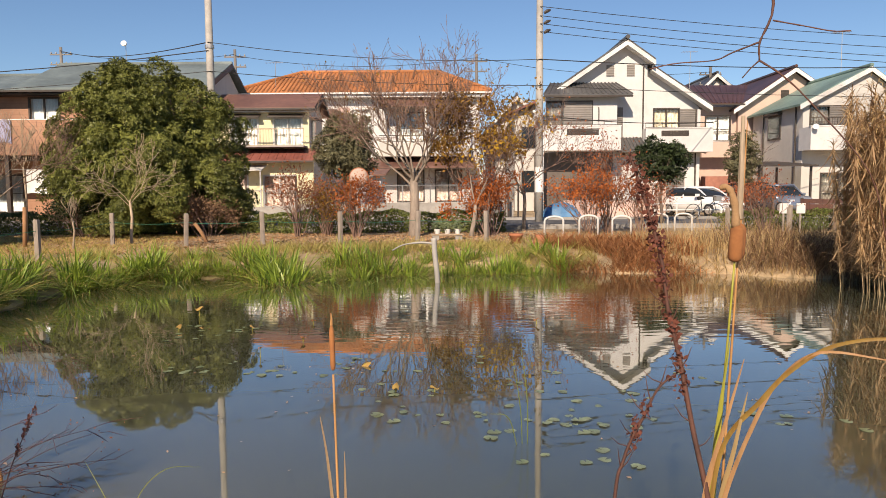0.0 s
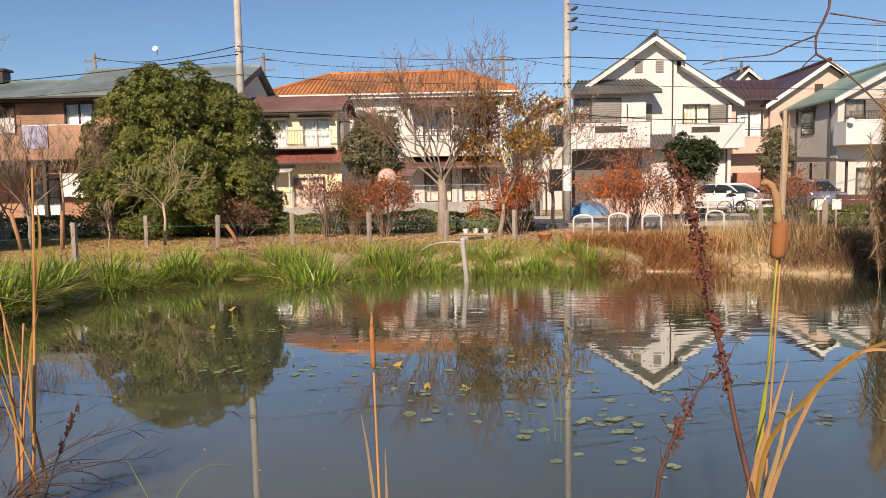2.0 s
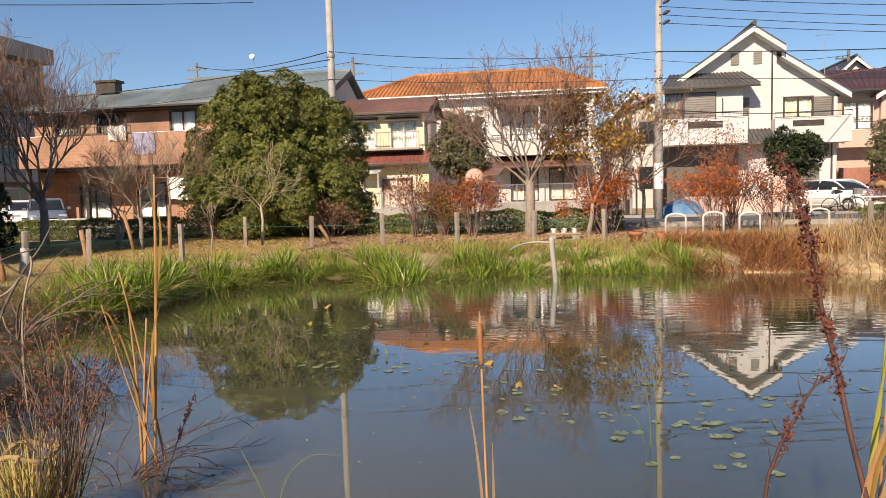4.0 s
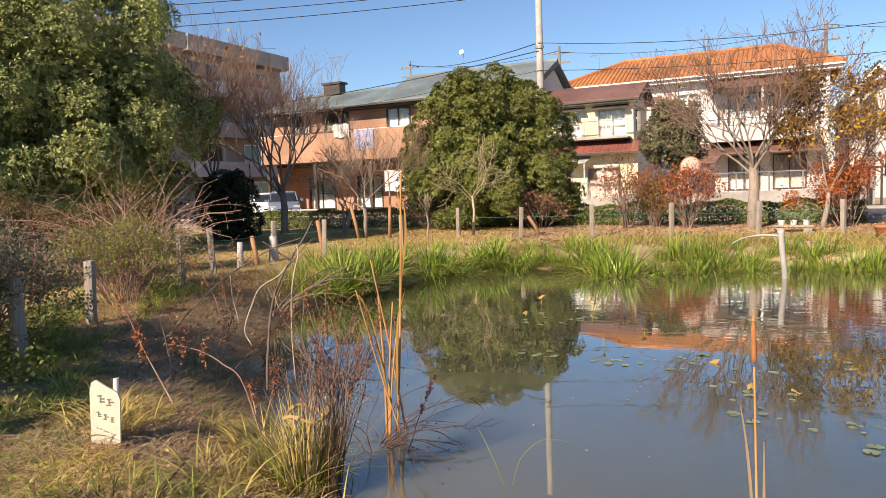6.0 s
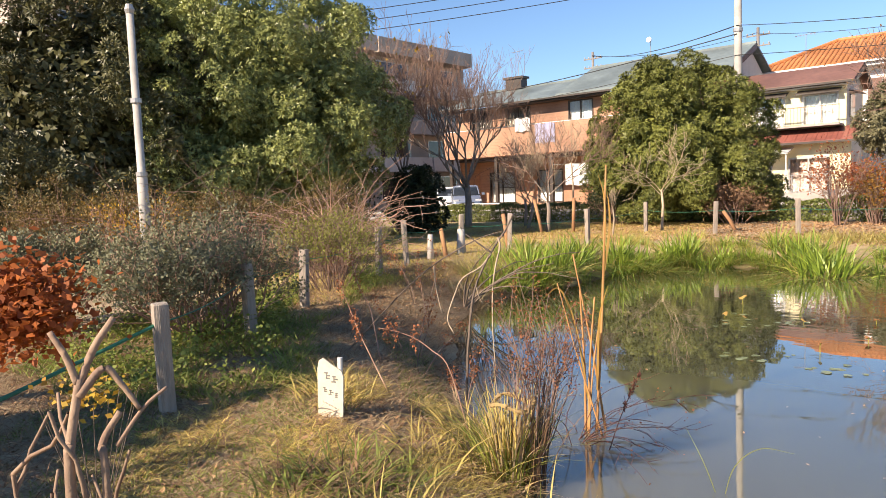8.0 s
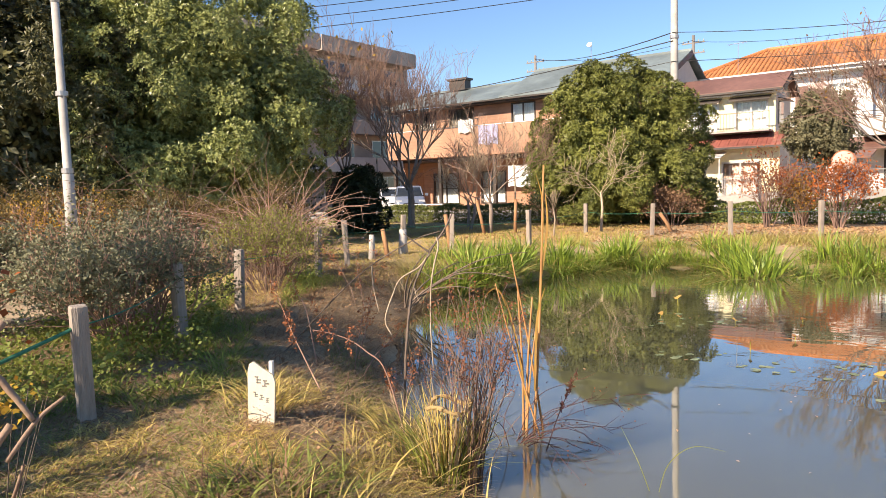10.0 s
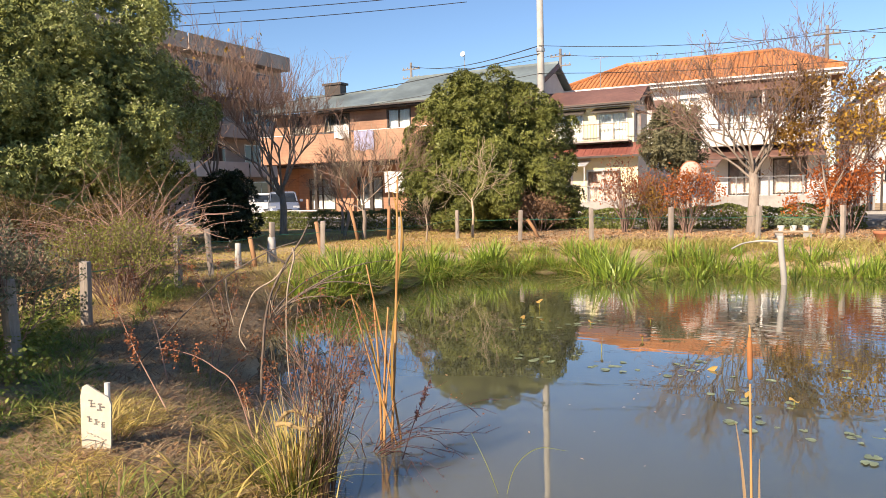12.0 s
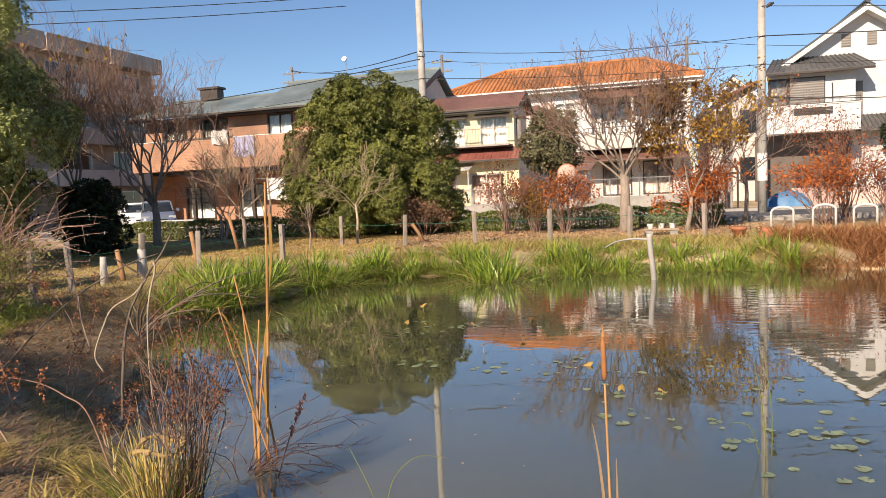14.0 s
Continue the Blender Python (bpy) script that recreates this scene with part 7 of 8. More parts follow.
def seed_stalk(pts, knots, seed):
    """A dry dock stem with knots of rusty seeds along its upper part."""
    rr = random.Random(seed)
    t = thing("dock_stalk", "dry reddish stem with knots of rusty seeds", "dead flower stalk", "dock stalks")
    ln = smooth(pts, 6)
    part("stem", Mesh().tube(ln, [0.0055 * (1 - 0.6 * i / len(ln)) for i in range(len(ln))], 6), M["twigpink"], t, smooth=True)
    q = np.array([tuple(ln[int(k * (len(ln) - 1))] + Vector((rr.gauss(0, 0.016), rr.gauss(0, 0.016), rr.gauss(0, 0.045)))) for k in knots for _ in range(70)])
    part("seed_mass", leaves("seed_mass", q, 0.017, M["orangeseed"], None, 0.7), M["orangeseed"], t, "rusty orange dried seeds")
    return t


seed_stalk([(-3.72, 3.05, gz(-3.72, 3.05) - 0.03), (-3.86, 3.01, 0.57), (-3.94, 2.98, 0.75), (-4.00, 2.95, 0.93), (-4.07, 2.92, 1.13)], (0.52, 0.6, 0.68, 0.95), 91)
seed_stalk([(-3.10, 3.14, gz(-3.10, 3.14) - 0.03), (-3.22, 3.09, 0.56), (-3.32, 3.03, 0.69), (-3.41, 2.97, 0.77), (-3.50, 2.89, 0.82), (-3.57, 2.81, 0.85)], (0.62, 0.8, 0.9), 92)
seed_stalk([(-4.55, 3.78, gz(-4.55, 3.78) - 0.03), (-4.62, 3.75, 0.74), (-4.69, 3.71, 0.90), (-4.73, 3.69, 1.07), (-4.77, 3.67, 1.23)], (0.5, 0.7, 0.9), 93)
for i, (x, y, h) in enumerate([(-4.35, 4.0, 0.75), (-4.7, 4.3, 0.55), (-5.9, 5.9, 0.9), (-6.4, 6.3, 0.8), (-3.5, 3.6, 0.4)]):
    arching("dock_stalk", "thin stalk with rusty red dried seeds", (x, y, gz(x, y)), 2, h, 0.3, M["twigred"], 60 + i, 0.007, M["orangeseed"], 260, 0.022, (-0.4, 0.1), 0.9)
shrub("grey_shrub", "rounded shrub with grey-green leaves and bare lower stems", (-6.45, 3.3, 0.40), (1.05, 0.95, 0.98), M["sage"], 26000, 0.036, 54, 71, "twigpink", 4, r=0.012, spread=0.55)
shrub("grey_shrub", "second grey-green shrub behind the fence", (-8.2, 2.3, 0.4), (1.0, 0.95, 1.0), M["sage"], 26000, 0.036, 30, 72, "twigpink", 4, r=0.012, spread=0.55)
shrub("shrub", "loose yellow-green shrub with reddish stems", (-7.7, 6.0, 0.4), (0.8, 0.9, 0.95), M["yelgreen"], 5500, 0.034, 34, 73, "twigred", 4, r=0.008)
shrub("shrub", "low yellow-green shrub by the fence", (-8.7, 6.7, 0.4), (0.8, 0.8, 0.95), M["yelgreen"], 5000, 0.034, 30, 74, "twigred", 4, r=0.008)
for i, (x, y, h, m_) in enumerate([(-13.2, 4.6, 1.4, "olive"), (-12.3, 5.9, 1.35, "olive"), (-11.5, 7.1, 1.3, "olive"), (-10.6, 8.4, 1.3, "olive"), (-11.4, 5.2, 1.3, "yellow")]):
    shrub("shrub", "brownish olive hedge shrub turning to autumn" if m_ == "olive" else "shrub with a few yellow leaves", (x, y, 0.4), (1.0, 1.0, h), M[m_], 15000 if m_ == "olive" else 1500, 0.045, 30, 80 + i, "twigpink", 3, r=0.012, group="left hedge shrubs")

# at the left edge: cut-back shrub and red maple
pr = base_thing("pruned_shrub", "cut-back shrub of thick pale brown stubs", "shrub", -2.10, 0.34, 0.4)
rr8, sg8, tp8 = random.Random(19), [], []
for i in range(20):
    a = rr8.uniform(0, 6.28)
    grow((-2.14 + 0.13 * math.cos(a), 0.27 + 0.10 * math.sin(a), 0.33), (0.16 * math.cos(a), 0.16 * math.sin(a) + 0.05, 1), rr8.uniform(0.42, 0.72), 0.0105, 1, sg8, tp8, 0.75, (2, 3), 0.0, 0.4, 0.16, 4, rr8, 0.0045)
wpart("stemwork", sticks("stemwork", sg8, M["barkpink"], 6), M["barkpink"], pr)
for pts, ra, rb in (([(-2.05, 0.27, 0.3), (-2.06, 0.29, 1.06), (-2.09, 0.31, 1.16), (-2.11, 0.35, 1.30)], 0.014, 0.011), ([(-2.11, 0.345, 1.29), (-2.13, 0.33, 1.36), (-2.16, 0.31, 1.42)], 0.010, 0.007),
                    ([(-2.11, 0.345, 1.28), (-2.11, 0.39, 1.37), (-2.10, 0.44, 1.44)], 0.011, 0.008), ([(-2.10, 0.34, 1.26), (-2.09, 0.40, 1.32), (-2.07, 0.43, 1.28), (-2.04, 0.46, 1.21)], 0.011, 0.006),
                    ([(-2.03, 0.35, 0.3), (-2.03, 0.36, 1.05), (-2.06, 0.37, 1.14), (-2.06, 0.42, 1.21)], 0.011, 0.008), ([(-2.05, 0.40, 1.13), (-2.04, 0.47, 1.21), (-2.03, 0.53, 1.25)], 0.006, 0.004)):
    ln = smooth([Vector(p) for p in pts])
    wpart("stem", Mesh().tube(ln, [ra + (rb - ra) * k / (len(ln) - 1) for k in range(len(ln))], 8), M["barkpink"], pr, smooth=True)
mp_ = base_thing("maple_sapling", "small maple with orange-red leaves", "tree", -2.62, 0.2, 0.4)
sgm, tpm = [], []
grow((-2.66, 0.15, 0.3), (0.05, 0.05, 1), 1.05, 0.012, 2, sgm, tpm, 0.5, (3, 4), 0.1, 0.35, 0.06, 4, random.Random(4), 0.003)
wpart("trunk", sticks("trunk", sgm, M["bark"], 5), M["bark"], mp_)
q = np.array([-2.47, 0.36, 1.45]) + rng.normal(size=(2600, 3)) * [0.075, 0.07, 0.062]
wpart("foliage", leaves("foliage", q, 0.027, M["orange"], np.tile([[0.3, -0.3, 0.8]], (2600, 1)), 0.7), M["orange"], mp_)
q = np.array([-3.3, 0.85, 0.95]) + rng.normal(size=(150, 3)) * [0.09, 0.08, 0.05]
ys = base_thing("shrub", "low shrub with bright yellow leaves", "shrub", -3.3, 0.85, 0.4)
wpart("foliage", leaves("foliage", q, 0.028, M["yellow"], np.tile([[0.3, -0.3, 0.8]], (150, 1)), 0.7), M["yellow"], ys)
wpart("stemwork", sticks("stemwork", [((-3.3, 0.85, 0.3), (-3.3 + 0.2 * math.cos(i), 0.85 + 0.2 * math.sin(i), 0.95), 0.003, 0.0015) for i in range(9)], M["bark"], 4), M["bark"], ys)
lw = base_thing("shrub", "low seedling with dark red leaves", "shrub", -1.75, 1.0, 0.35)
q = np.array([-1.75, 1.0, 0.62]) + rng.normal(size=(70, 3)) * [0.14, 0.08, 0.04]
wpart("foliage", leaves("foliage", q, 0.05, M["crimson"], np.tile([[0, 0, 1.0]], (70, 1)), 0.7), M["crimson"], lw)
wpart("stemwork", sticks("stemwork", [((-1.75, 1.0, 0.25), (-1.75 + 0.14 * math.cos(i * 1.3), 1.0 + 0.08 * math.sin(i * 1.3), 0.62), 0.004, 0.002) for i in range(8)], M["twigdark"], 4), M["twigdark"], lw)


# ---- the sign, stakes and rope ----
def bank_sign(x, y, rz):
    z = gz(x, y) - 0.05
    t = thing("bank_sign", "small cream plaque on a stake with faded writing", "sign", at=(x, y, z))
    t.rotation_euler = (radians(-3), radians(1), rz)
    t.scale = (1.12, 1.0, 1.26)
    pl = Mesh().prism([(-0.076, 0, 0.045), (-0.02, 0, 0.015), (0.072, 0, -0.03), (0.078, 0, 0.235), (0.066, 0, 0.265), (0.01, 0, 0.292), (-0.045, 0, 0.322), (-0.068, 0, 0.31), (-0.078, 0, 0.27)], (0, 0.012, 0))
    part("plaque", pl, M["signboard"], t)
    part("stake", Mesh().tube([(0.045, 0.03, -0.1), (0.045, 0.03, 0.2), (0.045, 0.03, 0.325)], 0.014, 10), M["whitepaint"], t, "white plastic stake")
    # two large characters, three smaller ones, a line of small print, each a few worn strokes
    for zz, w, h, xs in ((0.232, 0.030, 0.036, (-0.022, 0.022)), (0.160, 0.022, 0.026, (-0.034, 0.0, 0.034)), (0.095, 0.013, 0.014, (-0.044, -0.026, -0.008, 0.010, 0.028, 0.046))):
        for n_, cx in enumerate(xs):
            for k, (u, v) in enumerate(((-0.5, 0.2), (-0.3, 0.5), (-0.5, 0.35))[:3 if w > 0.02 else 2]):
                zc = zz + h * (0.36 - 0.36 * k) - 0.35 * cx
                a = 0.16 * ((n_ + k) % 3)
                part("writing_bar", Mesh().box(cx + w * (u + a), cx + w * (v + a), -0.002, -0.0004, zc - h * 0.09, zc + h * 0.09), M["faded"], t)
            if w > 0.02:
                part("writing_bar", Mesh().box(cx - w * 0.08, cx + w * 0.08, -0.0028, -0.0022, zz - h * 0.45 - 0.35 * cx, zz + h * 0.4 - 0.35 * cx), M["faded"], t)
    return t


bank_sign(-3.53, 2.33, radians(20))
st = thing("mooring_stake", "pale weathered stake standing in the pond", "stake")
part("shaft", Mesh().tube(smooth([(-0.12, 12.9, -0.4), (-0.13, 12.9, 0.1), (-0.17, 12.9, 0.5), (-0.19, 12.9, 0.82)]), 0.05, 9), M["pole"], st, smooth=True)
part("branch", Mesh().tube(smooth([(-0.18, 12.9, 0.72), (-0.45, 12.88, 0.74), (-0.75, 12.85, 0.70), (-0.95, 12.83, 0.60)]), [0.02] * 9 + [0.014] * 10, 6), M["pole"], st, smooth=True)
for i, (x, y, lx, ly, h) in enumerate([(-9.1, 12.3, -0.12, 0.0, 0.75), (-10.9, 16.6, -0.25, 0.0, 0.95), (-10.1, 16.9, 0.05, 0.0, 0.95), (-9.3, 10.4, -0.2, 0.1, 0.55), (-6.1, 18.2, -0.35, 0.0, 0.5)]):
    z = gz(x, y)
    thing("wooden_stake", "round peeled wooden stake leaning on the lawn", "stake", "wooden stakes", mesh=Mesh().tube([(x, y, z - 0.1), (x + lx * 0.5, y + ly * 0.5, z + h * 0.5), (x + lx, y + ly, z + h)], [0.05, 0.048, 0.046], 10), m=M["wood"], smooth=True)
order = [(5, 4), (4, 3), (3, 2), (2, 1), (1, 0), (0, 6), (6, 7), (7, 8), (8, 9), (9, 10), (10, 11), (11, 12), (12, 13)]
for a, b in order:
    (ax, ay), (bx, by) = POSTS[a], POSTS[b]
    pa_, pb_ = Vector((ax, ay, gz(ax, ay) + 0.58)), Vector((bx, by, gz(bx, by) + 0.58))
    pts = [pa_.lerp(pb_, i / 10) - Vector((0, 0, 0.05 * 4 * (i / 10) * (1 - i / 10))) for i in range(11)]
    thing("rope", "thin green rope strung between fence posts", "rope", "fence ropes", mesh=Mesh().tube(pts, 0.005, 6), m=M["green_rope"])
thing("rope", "sagging green rope leaving the last post", "rope", mesh=Mesh().tube(smooth([(-4.45, 1.8, 0.98), (-4.3, 1.2, 0.86), (-4.0, 0.6, 0.80), (-3.4, -0.2, 0.85)]), 0.012, 6), m=M["green_rope"])
for x, y, s in ((-9.4, 11.0, 0.075), (-9.2, 9.8, 0.05)):
    thing("stump_post", "thick short pale post leaning beside the fence", "post", mesh=Mesh().tube([(x, y, gz(x, y) - 0.1), (x + 0.01, y, gz(x, y) + 0.25), (x + 0.02, y, gz(x, y) + 0.5)], [s * 1.5, s * 1.2, s], 10), m=M["pole"], smooth=True)


# ---- on the water ----
def lily_pad(m, seed, curl):
    rr = random.Random(seed)
    me, n = Mesh(), 18
    me.v.append((0, 0, 0.002))
    for ring in (0.55, 1.0):
        for i in range(n + 1):
            a = 0.22 + (2 * math.pi - 0.44) * i / n
            r = 0.09 * ring * (1 + 0.07 * math.sin(3 * a + seed) + (rr.uniform(-0.16, 0.03) if ring > 0.9 else 0))
            me.v.append((r * math.cos(a), r * 1.15 * math.sin(a), 0.002 + (curl * (0.5 + 0.5 * math.sin(a * 2 + seed)) if ring > 0.9 else 0)))
    me.f += [(0, 1 + i, 2 + i) for i in range(n)] + [(1 + i, n + 2 + i, n + 3 + i, 2 + i) for i in range(n)]
    return thing("lily_pad", "pale green floating water lily pad", "lily pad", "lily pads", mesh=me, m=m, smooth=True)


PADS = [(-0.7, 5.9), (-0.5, 5.2), (-0.2, 5.2), (0.46, 4.84), (0.48, 4.27), (0.3, 5.2), (0.93, 5.16), (0.97, 4.8), (1.2, 5.4), (1.0, 4.3), (1.36, 4.9), (0.94, 4.97), (-0.1, 5.85), (-0.53, 5.55), (-2.36, 6.7), (-2.44, 6.5), (-2.07, 6.9), (-3.1, 8.1),
        (-2.86, 8.2), (-2.66, 8.2), (-3.1, 8.8), (-2.5, 8.7), (-1.8, 6.5), (-1.6, 6.55), (0.57, 6.2), (0.8, 5.8), (1.03, 6.4), (2.4, 4.95), (2.9, 5.0), (2.3, 6.2), (-1.0, 6.4), (-0.9, 6.85), (0.35, 6.8), (1.66, 5.6), (-0.46, 6.5)]
pv = [lily_pad(M["pad"], 1, 0.001), lily_pad(M["pad"], 2, 0.006), lily_pad(M["pad"], 3, 0.003)]
for i, (x, y) in enumerate(PADS):
    for k in range((2, 4, 3, 5)[i % 4]):
        m_ = pose(x + min(k, 1) * rr.uniform(-0.22, 0.22), y + min(k, 1) * rr.uniform(-0.2, 0.3), 0.0005 + 0.0015 * k, 0, 0, rr.uniform(0, 360)) @ Matrix.Scale(rr.uniform(0.22, 0.55), 4)
        if i < 3 and k == 0:
            pv[i].matrix_basis = m_
        else:
            c = copy_thing(pv[i % 3], m_)
            c.matrix_basis = m_


def curled_leaf(x, y, h, s, rz, mname="padold"):
    t = thing("withered_lily_leaf", "yellow-brown curled lily leaf on a bent stem", "lily leaf", "withered lily leaves", at=(x, y, 0))
    t.rotation_euler = (0, 0, rz)
    part("stem", Mesh().tube(smooth([(0.02, 0, -0.1), (0.0, 0, h * 0.6), (0.02, 0, h)]), 0.004, 6), M["stemgreen"], t)
    me, n = Mesh(), 9
    for j in range(4):
        for i in range(n):
            u, v = i / (n - 1) * 2 - 1, j / 3 * 2 - 1
            w = math.sqrt(max(0.0, 1 - u * u * 0.85))
            me.v.append((u * s, v * s * 0.6 * w, h + 0.004 - abs(v) * s * 0.5 * w + 0.35 * s * math.sin(u * 2.2 + v)))
    me.f = [(j * n + i, j * n + i + 1, (j + 1) * n + i + 1, (j + 1) * n + i) for j in range(3) for i in range(n - 1)]
    part("blade", me, M[mname], t, smooth=True)
    return t


for i, (x, y) in enumerate([(-3.3, 9.4), (-3.24, 8.5), (-2.34, 8.5), (-1.58, 7.8), (-1.88, 7.1), (-0.77, 6.7), (-0.41, 5.83), (-0.08, 5.82), (-1.67, 8.9), (1.16, 8.8)]):
    curled_leaf(x, y, (0.14, 0.06, 0.05, 0.06, 0.10, 0.02, 0.05, 0.04, 0.05, 0.07)[i], 0.62 * (0.09, 0.07, 0.06, 0.06, 0.05, 0.10, 0.075, 0.06, 0.06, 0.07)[i], i * 1.3, "padold" if i in (0, 1, 2, 5, 6, 7) else "rustleaf")
n = 260
fx, fy = rng.uniform(-5.5, 6.5, n), rng.uniform(2.6, 13.2, n)
k_ = shore_distance(fx, fy) < -0.25
fl_ = np.stack([fx[k_], fy[k_], np.full(k_.sum(), 0.004)], 1)
thing("floating_leaves", "small floating leaves and bits on the water", "floating leaves", kind="stuff", mesh=leaves("floating_leaves", fl_, 0.035, M["litter"], np.tile([[0, 0, 9.0]], (len(fl_), 1)), 0.5))


# ---- street furniture, vehicles and yard clutter ----
def arch_barrier(x, y, w=0.52, h=0.55):
    pts = [(0, 0, -0.1), (0, 0, h - 0.12)] + [(w / 2 - w / 2 * math.cos(a), 0, h - 0.12 + 0.12 * math.sin(a)) for a in np.linspace(0.3, math.pi - 0.3, 7)] + [(w, 0, h - 0.12), (w, 0, -0.1)]
    return thing("arch_barrier", "white painted steel arch barrier", "barrier", "arch barriers", at=(x, y, gz(x, y)), mesh=Mesh().tube(pts, 0.03, 8), m=M["whitepaint"], smooth=True)


ab = arch_barrier(2.81, 19.7)
for x in (3.8, 4.75):
    copy_thing(ab, pose(x, 19.7 + 0.1 * (x - 2.8), gz(x, 19.7)))
for x, y in ((6.2, 21.2), (7.0, 21.4)):
    copy_thing(ab, pose(x, y, gz(x, y)))


def car(label, at, rz, paint, length=4.3, width=1.7, height=1.5):
    """A small car: body with bonnet and boot, glasshouse, wheels, lights, bumper."""
    t = thing("car", label, "car", "parked cars", at=at)
    t.rotation_euler = (0, 0, rz)
    L, W, H = length / 2, width / 2, height
    def loft(sec, name, m, lab=""):
        me = Mesh()
        for x, w0, z0, w1, z1 in sec:
            zm = (z0 + z1) / 2
            me.v += [(x, -w0, z0), (x, w0, z0), (x, w0 * 1.02, zm), (x, w1, z1 - 0.03), (x, w1 * 0.9, z1), (x, -w1 * 0.9, z1), (x, -w1, z1 - 0.03), (x, -w0 * 1.02, zm)]
        n = len(sec)
        me.f = [(i * 8 + j, i * 8 + (j + 1) % 8, (i + 1) * 8 + (j + 1) % 8, (i + 1) * 8 + j) for i in range(n - 1) for j in range(8)]
        me.f += [tuple(range(8))[::-1], tuple((n - 1) * 8 + j for j in range(8))]
        return part(name, me, m, t, lab, True)
    body = loft([(-L, W * 0.85, 0.35, W * 0.8, 0.75), (-L + 0.15, W * 0.97, 0.22, W * 0.93, 0.92), (-L * 0.45, W, 0.2, W * 0.96, 0.95), (L * 0.35, W, 0.2, W * 0.96, 0.95), (L * 0.8, W * 0.97, 0.22, W * 0.9, 0.86), (L - 0.08, W * 0.92, 0.26, W * 0.84, 0.70), (L, W * 0.82, 0.34, W * 0.75, 0.58)], "body", paint)
    loft([(-L * 0.92, W * 0.90, 0.9, W * 0.72, 1.1), (-L * 0.62, W * 0.92, 0.92, W * 0.76, H - 0.04), (-L * 0.1, W * 0.93, 0.93, W * 0.78, H), (L * 0.12, W * 0.93, 0.93, W * 0.77, H - 0.04), (L * 0.52, W * 0.9, 0.9, W * 0.72, 0.98)], "glasshouse", M["carglass"])
    loft([(-L * 0.66, W * 0.78, H - 0.10, W * 0.72, H - 0.01), (-L * 0.1, W * 0.80, H - 0.06, W * 0.76, H + 0.025), (L * 0.15, W * 0.78, H - 0.10, W * 0.72, H - 0.015)], "roof", paint)
    for s in (-1, 1):
        for x in (-L * 0.62, L * 0.62):
            w = part("wheel", Mesh().tube([(x, s * (W - 0.19), 0.31), (x, s * (W - 0.17), 0.31), (x, s * (W - 0.01), 0.31), (x, s * (W + 0.015), 0.31)], [0.28, 0.31, 0.31, 0.28], 20), M["black"], t, smooth=True)
            part("rim", Mesh().tube([(x, s * (W + 0.006), 0.31), (x, s * (W + 0.028), 0.31)], [0.20, 0.17], 14), M["alu"], w)
        part("headlight", Mesh().box(L - 0.2, L - 0.035, s * W * 0.72 - 0.16, s * W * 0.72 + 0.16, 0.60, 0.72), M["lamp"], t)
        part("tail_light", Mesh().box(-L + 0.0, -L + 0.12, s * W * 0.72 - 0.12, s * W * 0.72 + 0.12, 0.65, 0.82), M["orangeseed"], t)
        part("door_mirror", Mesh().box(L * 0.30, L * 0.30 + 0.12, s * (W + 0.1) - 0.08, s * (W + 0.1) + 0.08, 0.92, 1.05), paint, t)
        part("pillar", Mesh().tube([(L * 0.50, s * W * 0.85, 0.92), (L * 0.30, s * W * 0.80, 1.2), (L * 0.12, s * W * 0.755, H - 0.04)], 0.035, 6), paint, t)
        part("pillar", Mesh().tube([(-L * 0.18, s * W * 0.935, 0.92), (-L * 0.16, s * W * 0.79, H - 0.03)], 0.04, 6), paint, t)
    part("grille", Mesh().box(L - 0.05, L + 0.012, -W * 0.45, W * 0.45, 0.42, 0.56), M["black"], t)
    part("number_plate", Mesh().box(L + 0.012, L + 0.025, -0.17, 0.17, 0.36, 0.45), M["whitepaint"], t)
    part("windscreen_trim", Mesh().tube([(L * 0.13, -W * 0.7, H - 0.02), (L * 0.13, W * 0.7, H - 0.02)], 0.03, 6), paint, t)
    return t


car("white saloon car parked nose towards the lane", (12.1, 33.4, 0.42), radians(-62), M["carwhite"], 3.9, 1.6, 1.38)
car("silver-blue hatchback parked under the carport", (17.4, 36.6, 0.42), radians(-80), M["carsilver"], 3.5, 1.6, 1.5)
car("dark car standing behind the silver one", (16.8, 38.4, 0.42), radians(-85), M["cardark"], 4.2, 1.7, 1.6)
car("white car parked by the apartment block", (-26.4, 31.2, 0.45), radians(-40), M["carwhite"], 3.7, 1.6, 1.4)
car("silver grey car parked by the apartment block", (-24.4, 30.4, 0.45), radians(-50), M["carsilver"], 4.0, 1.65, 1.45)


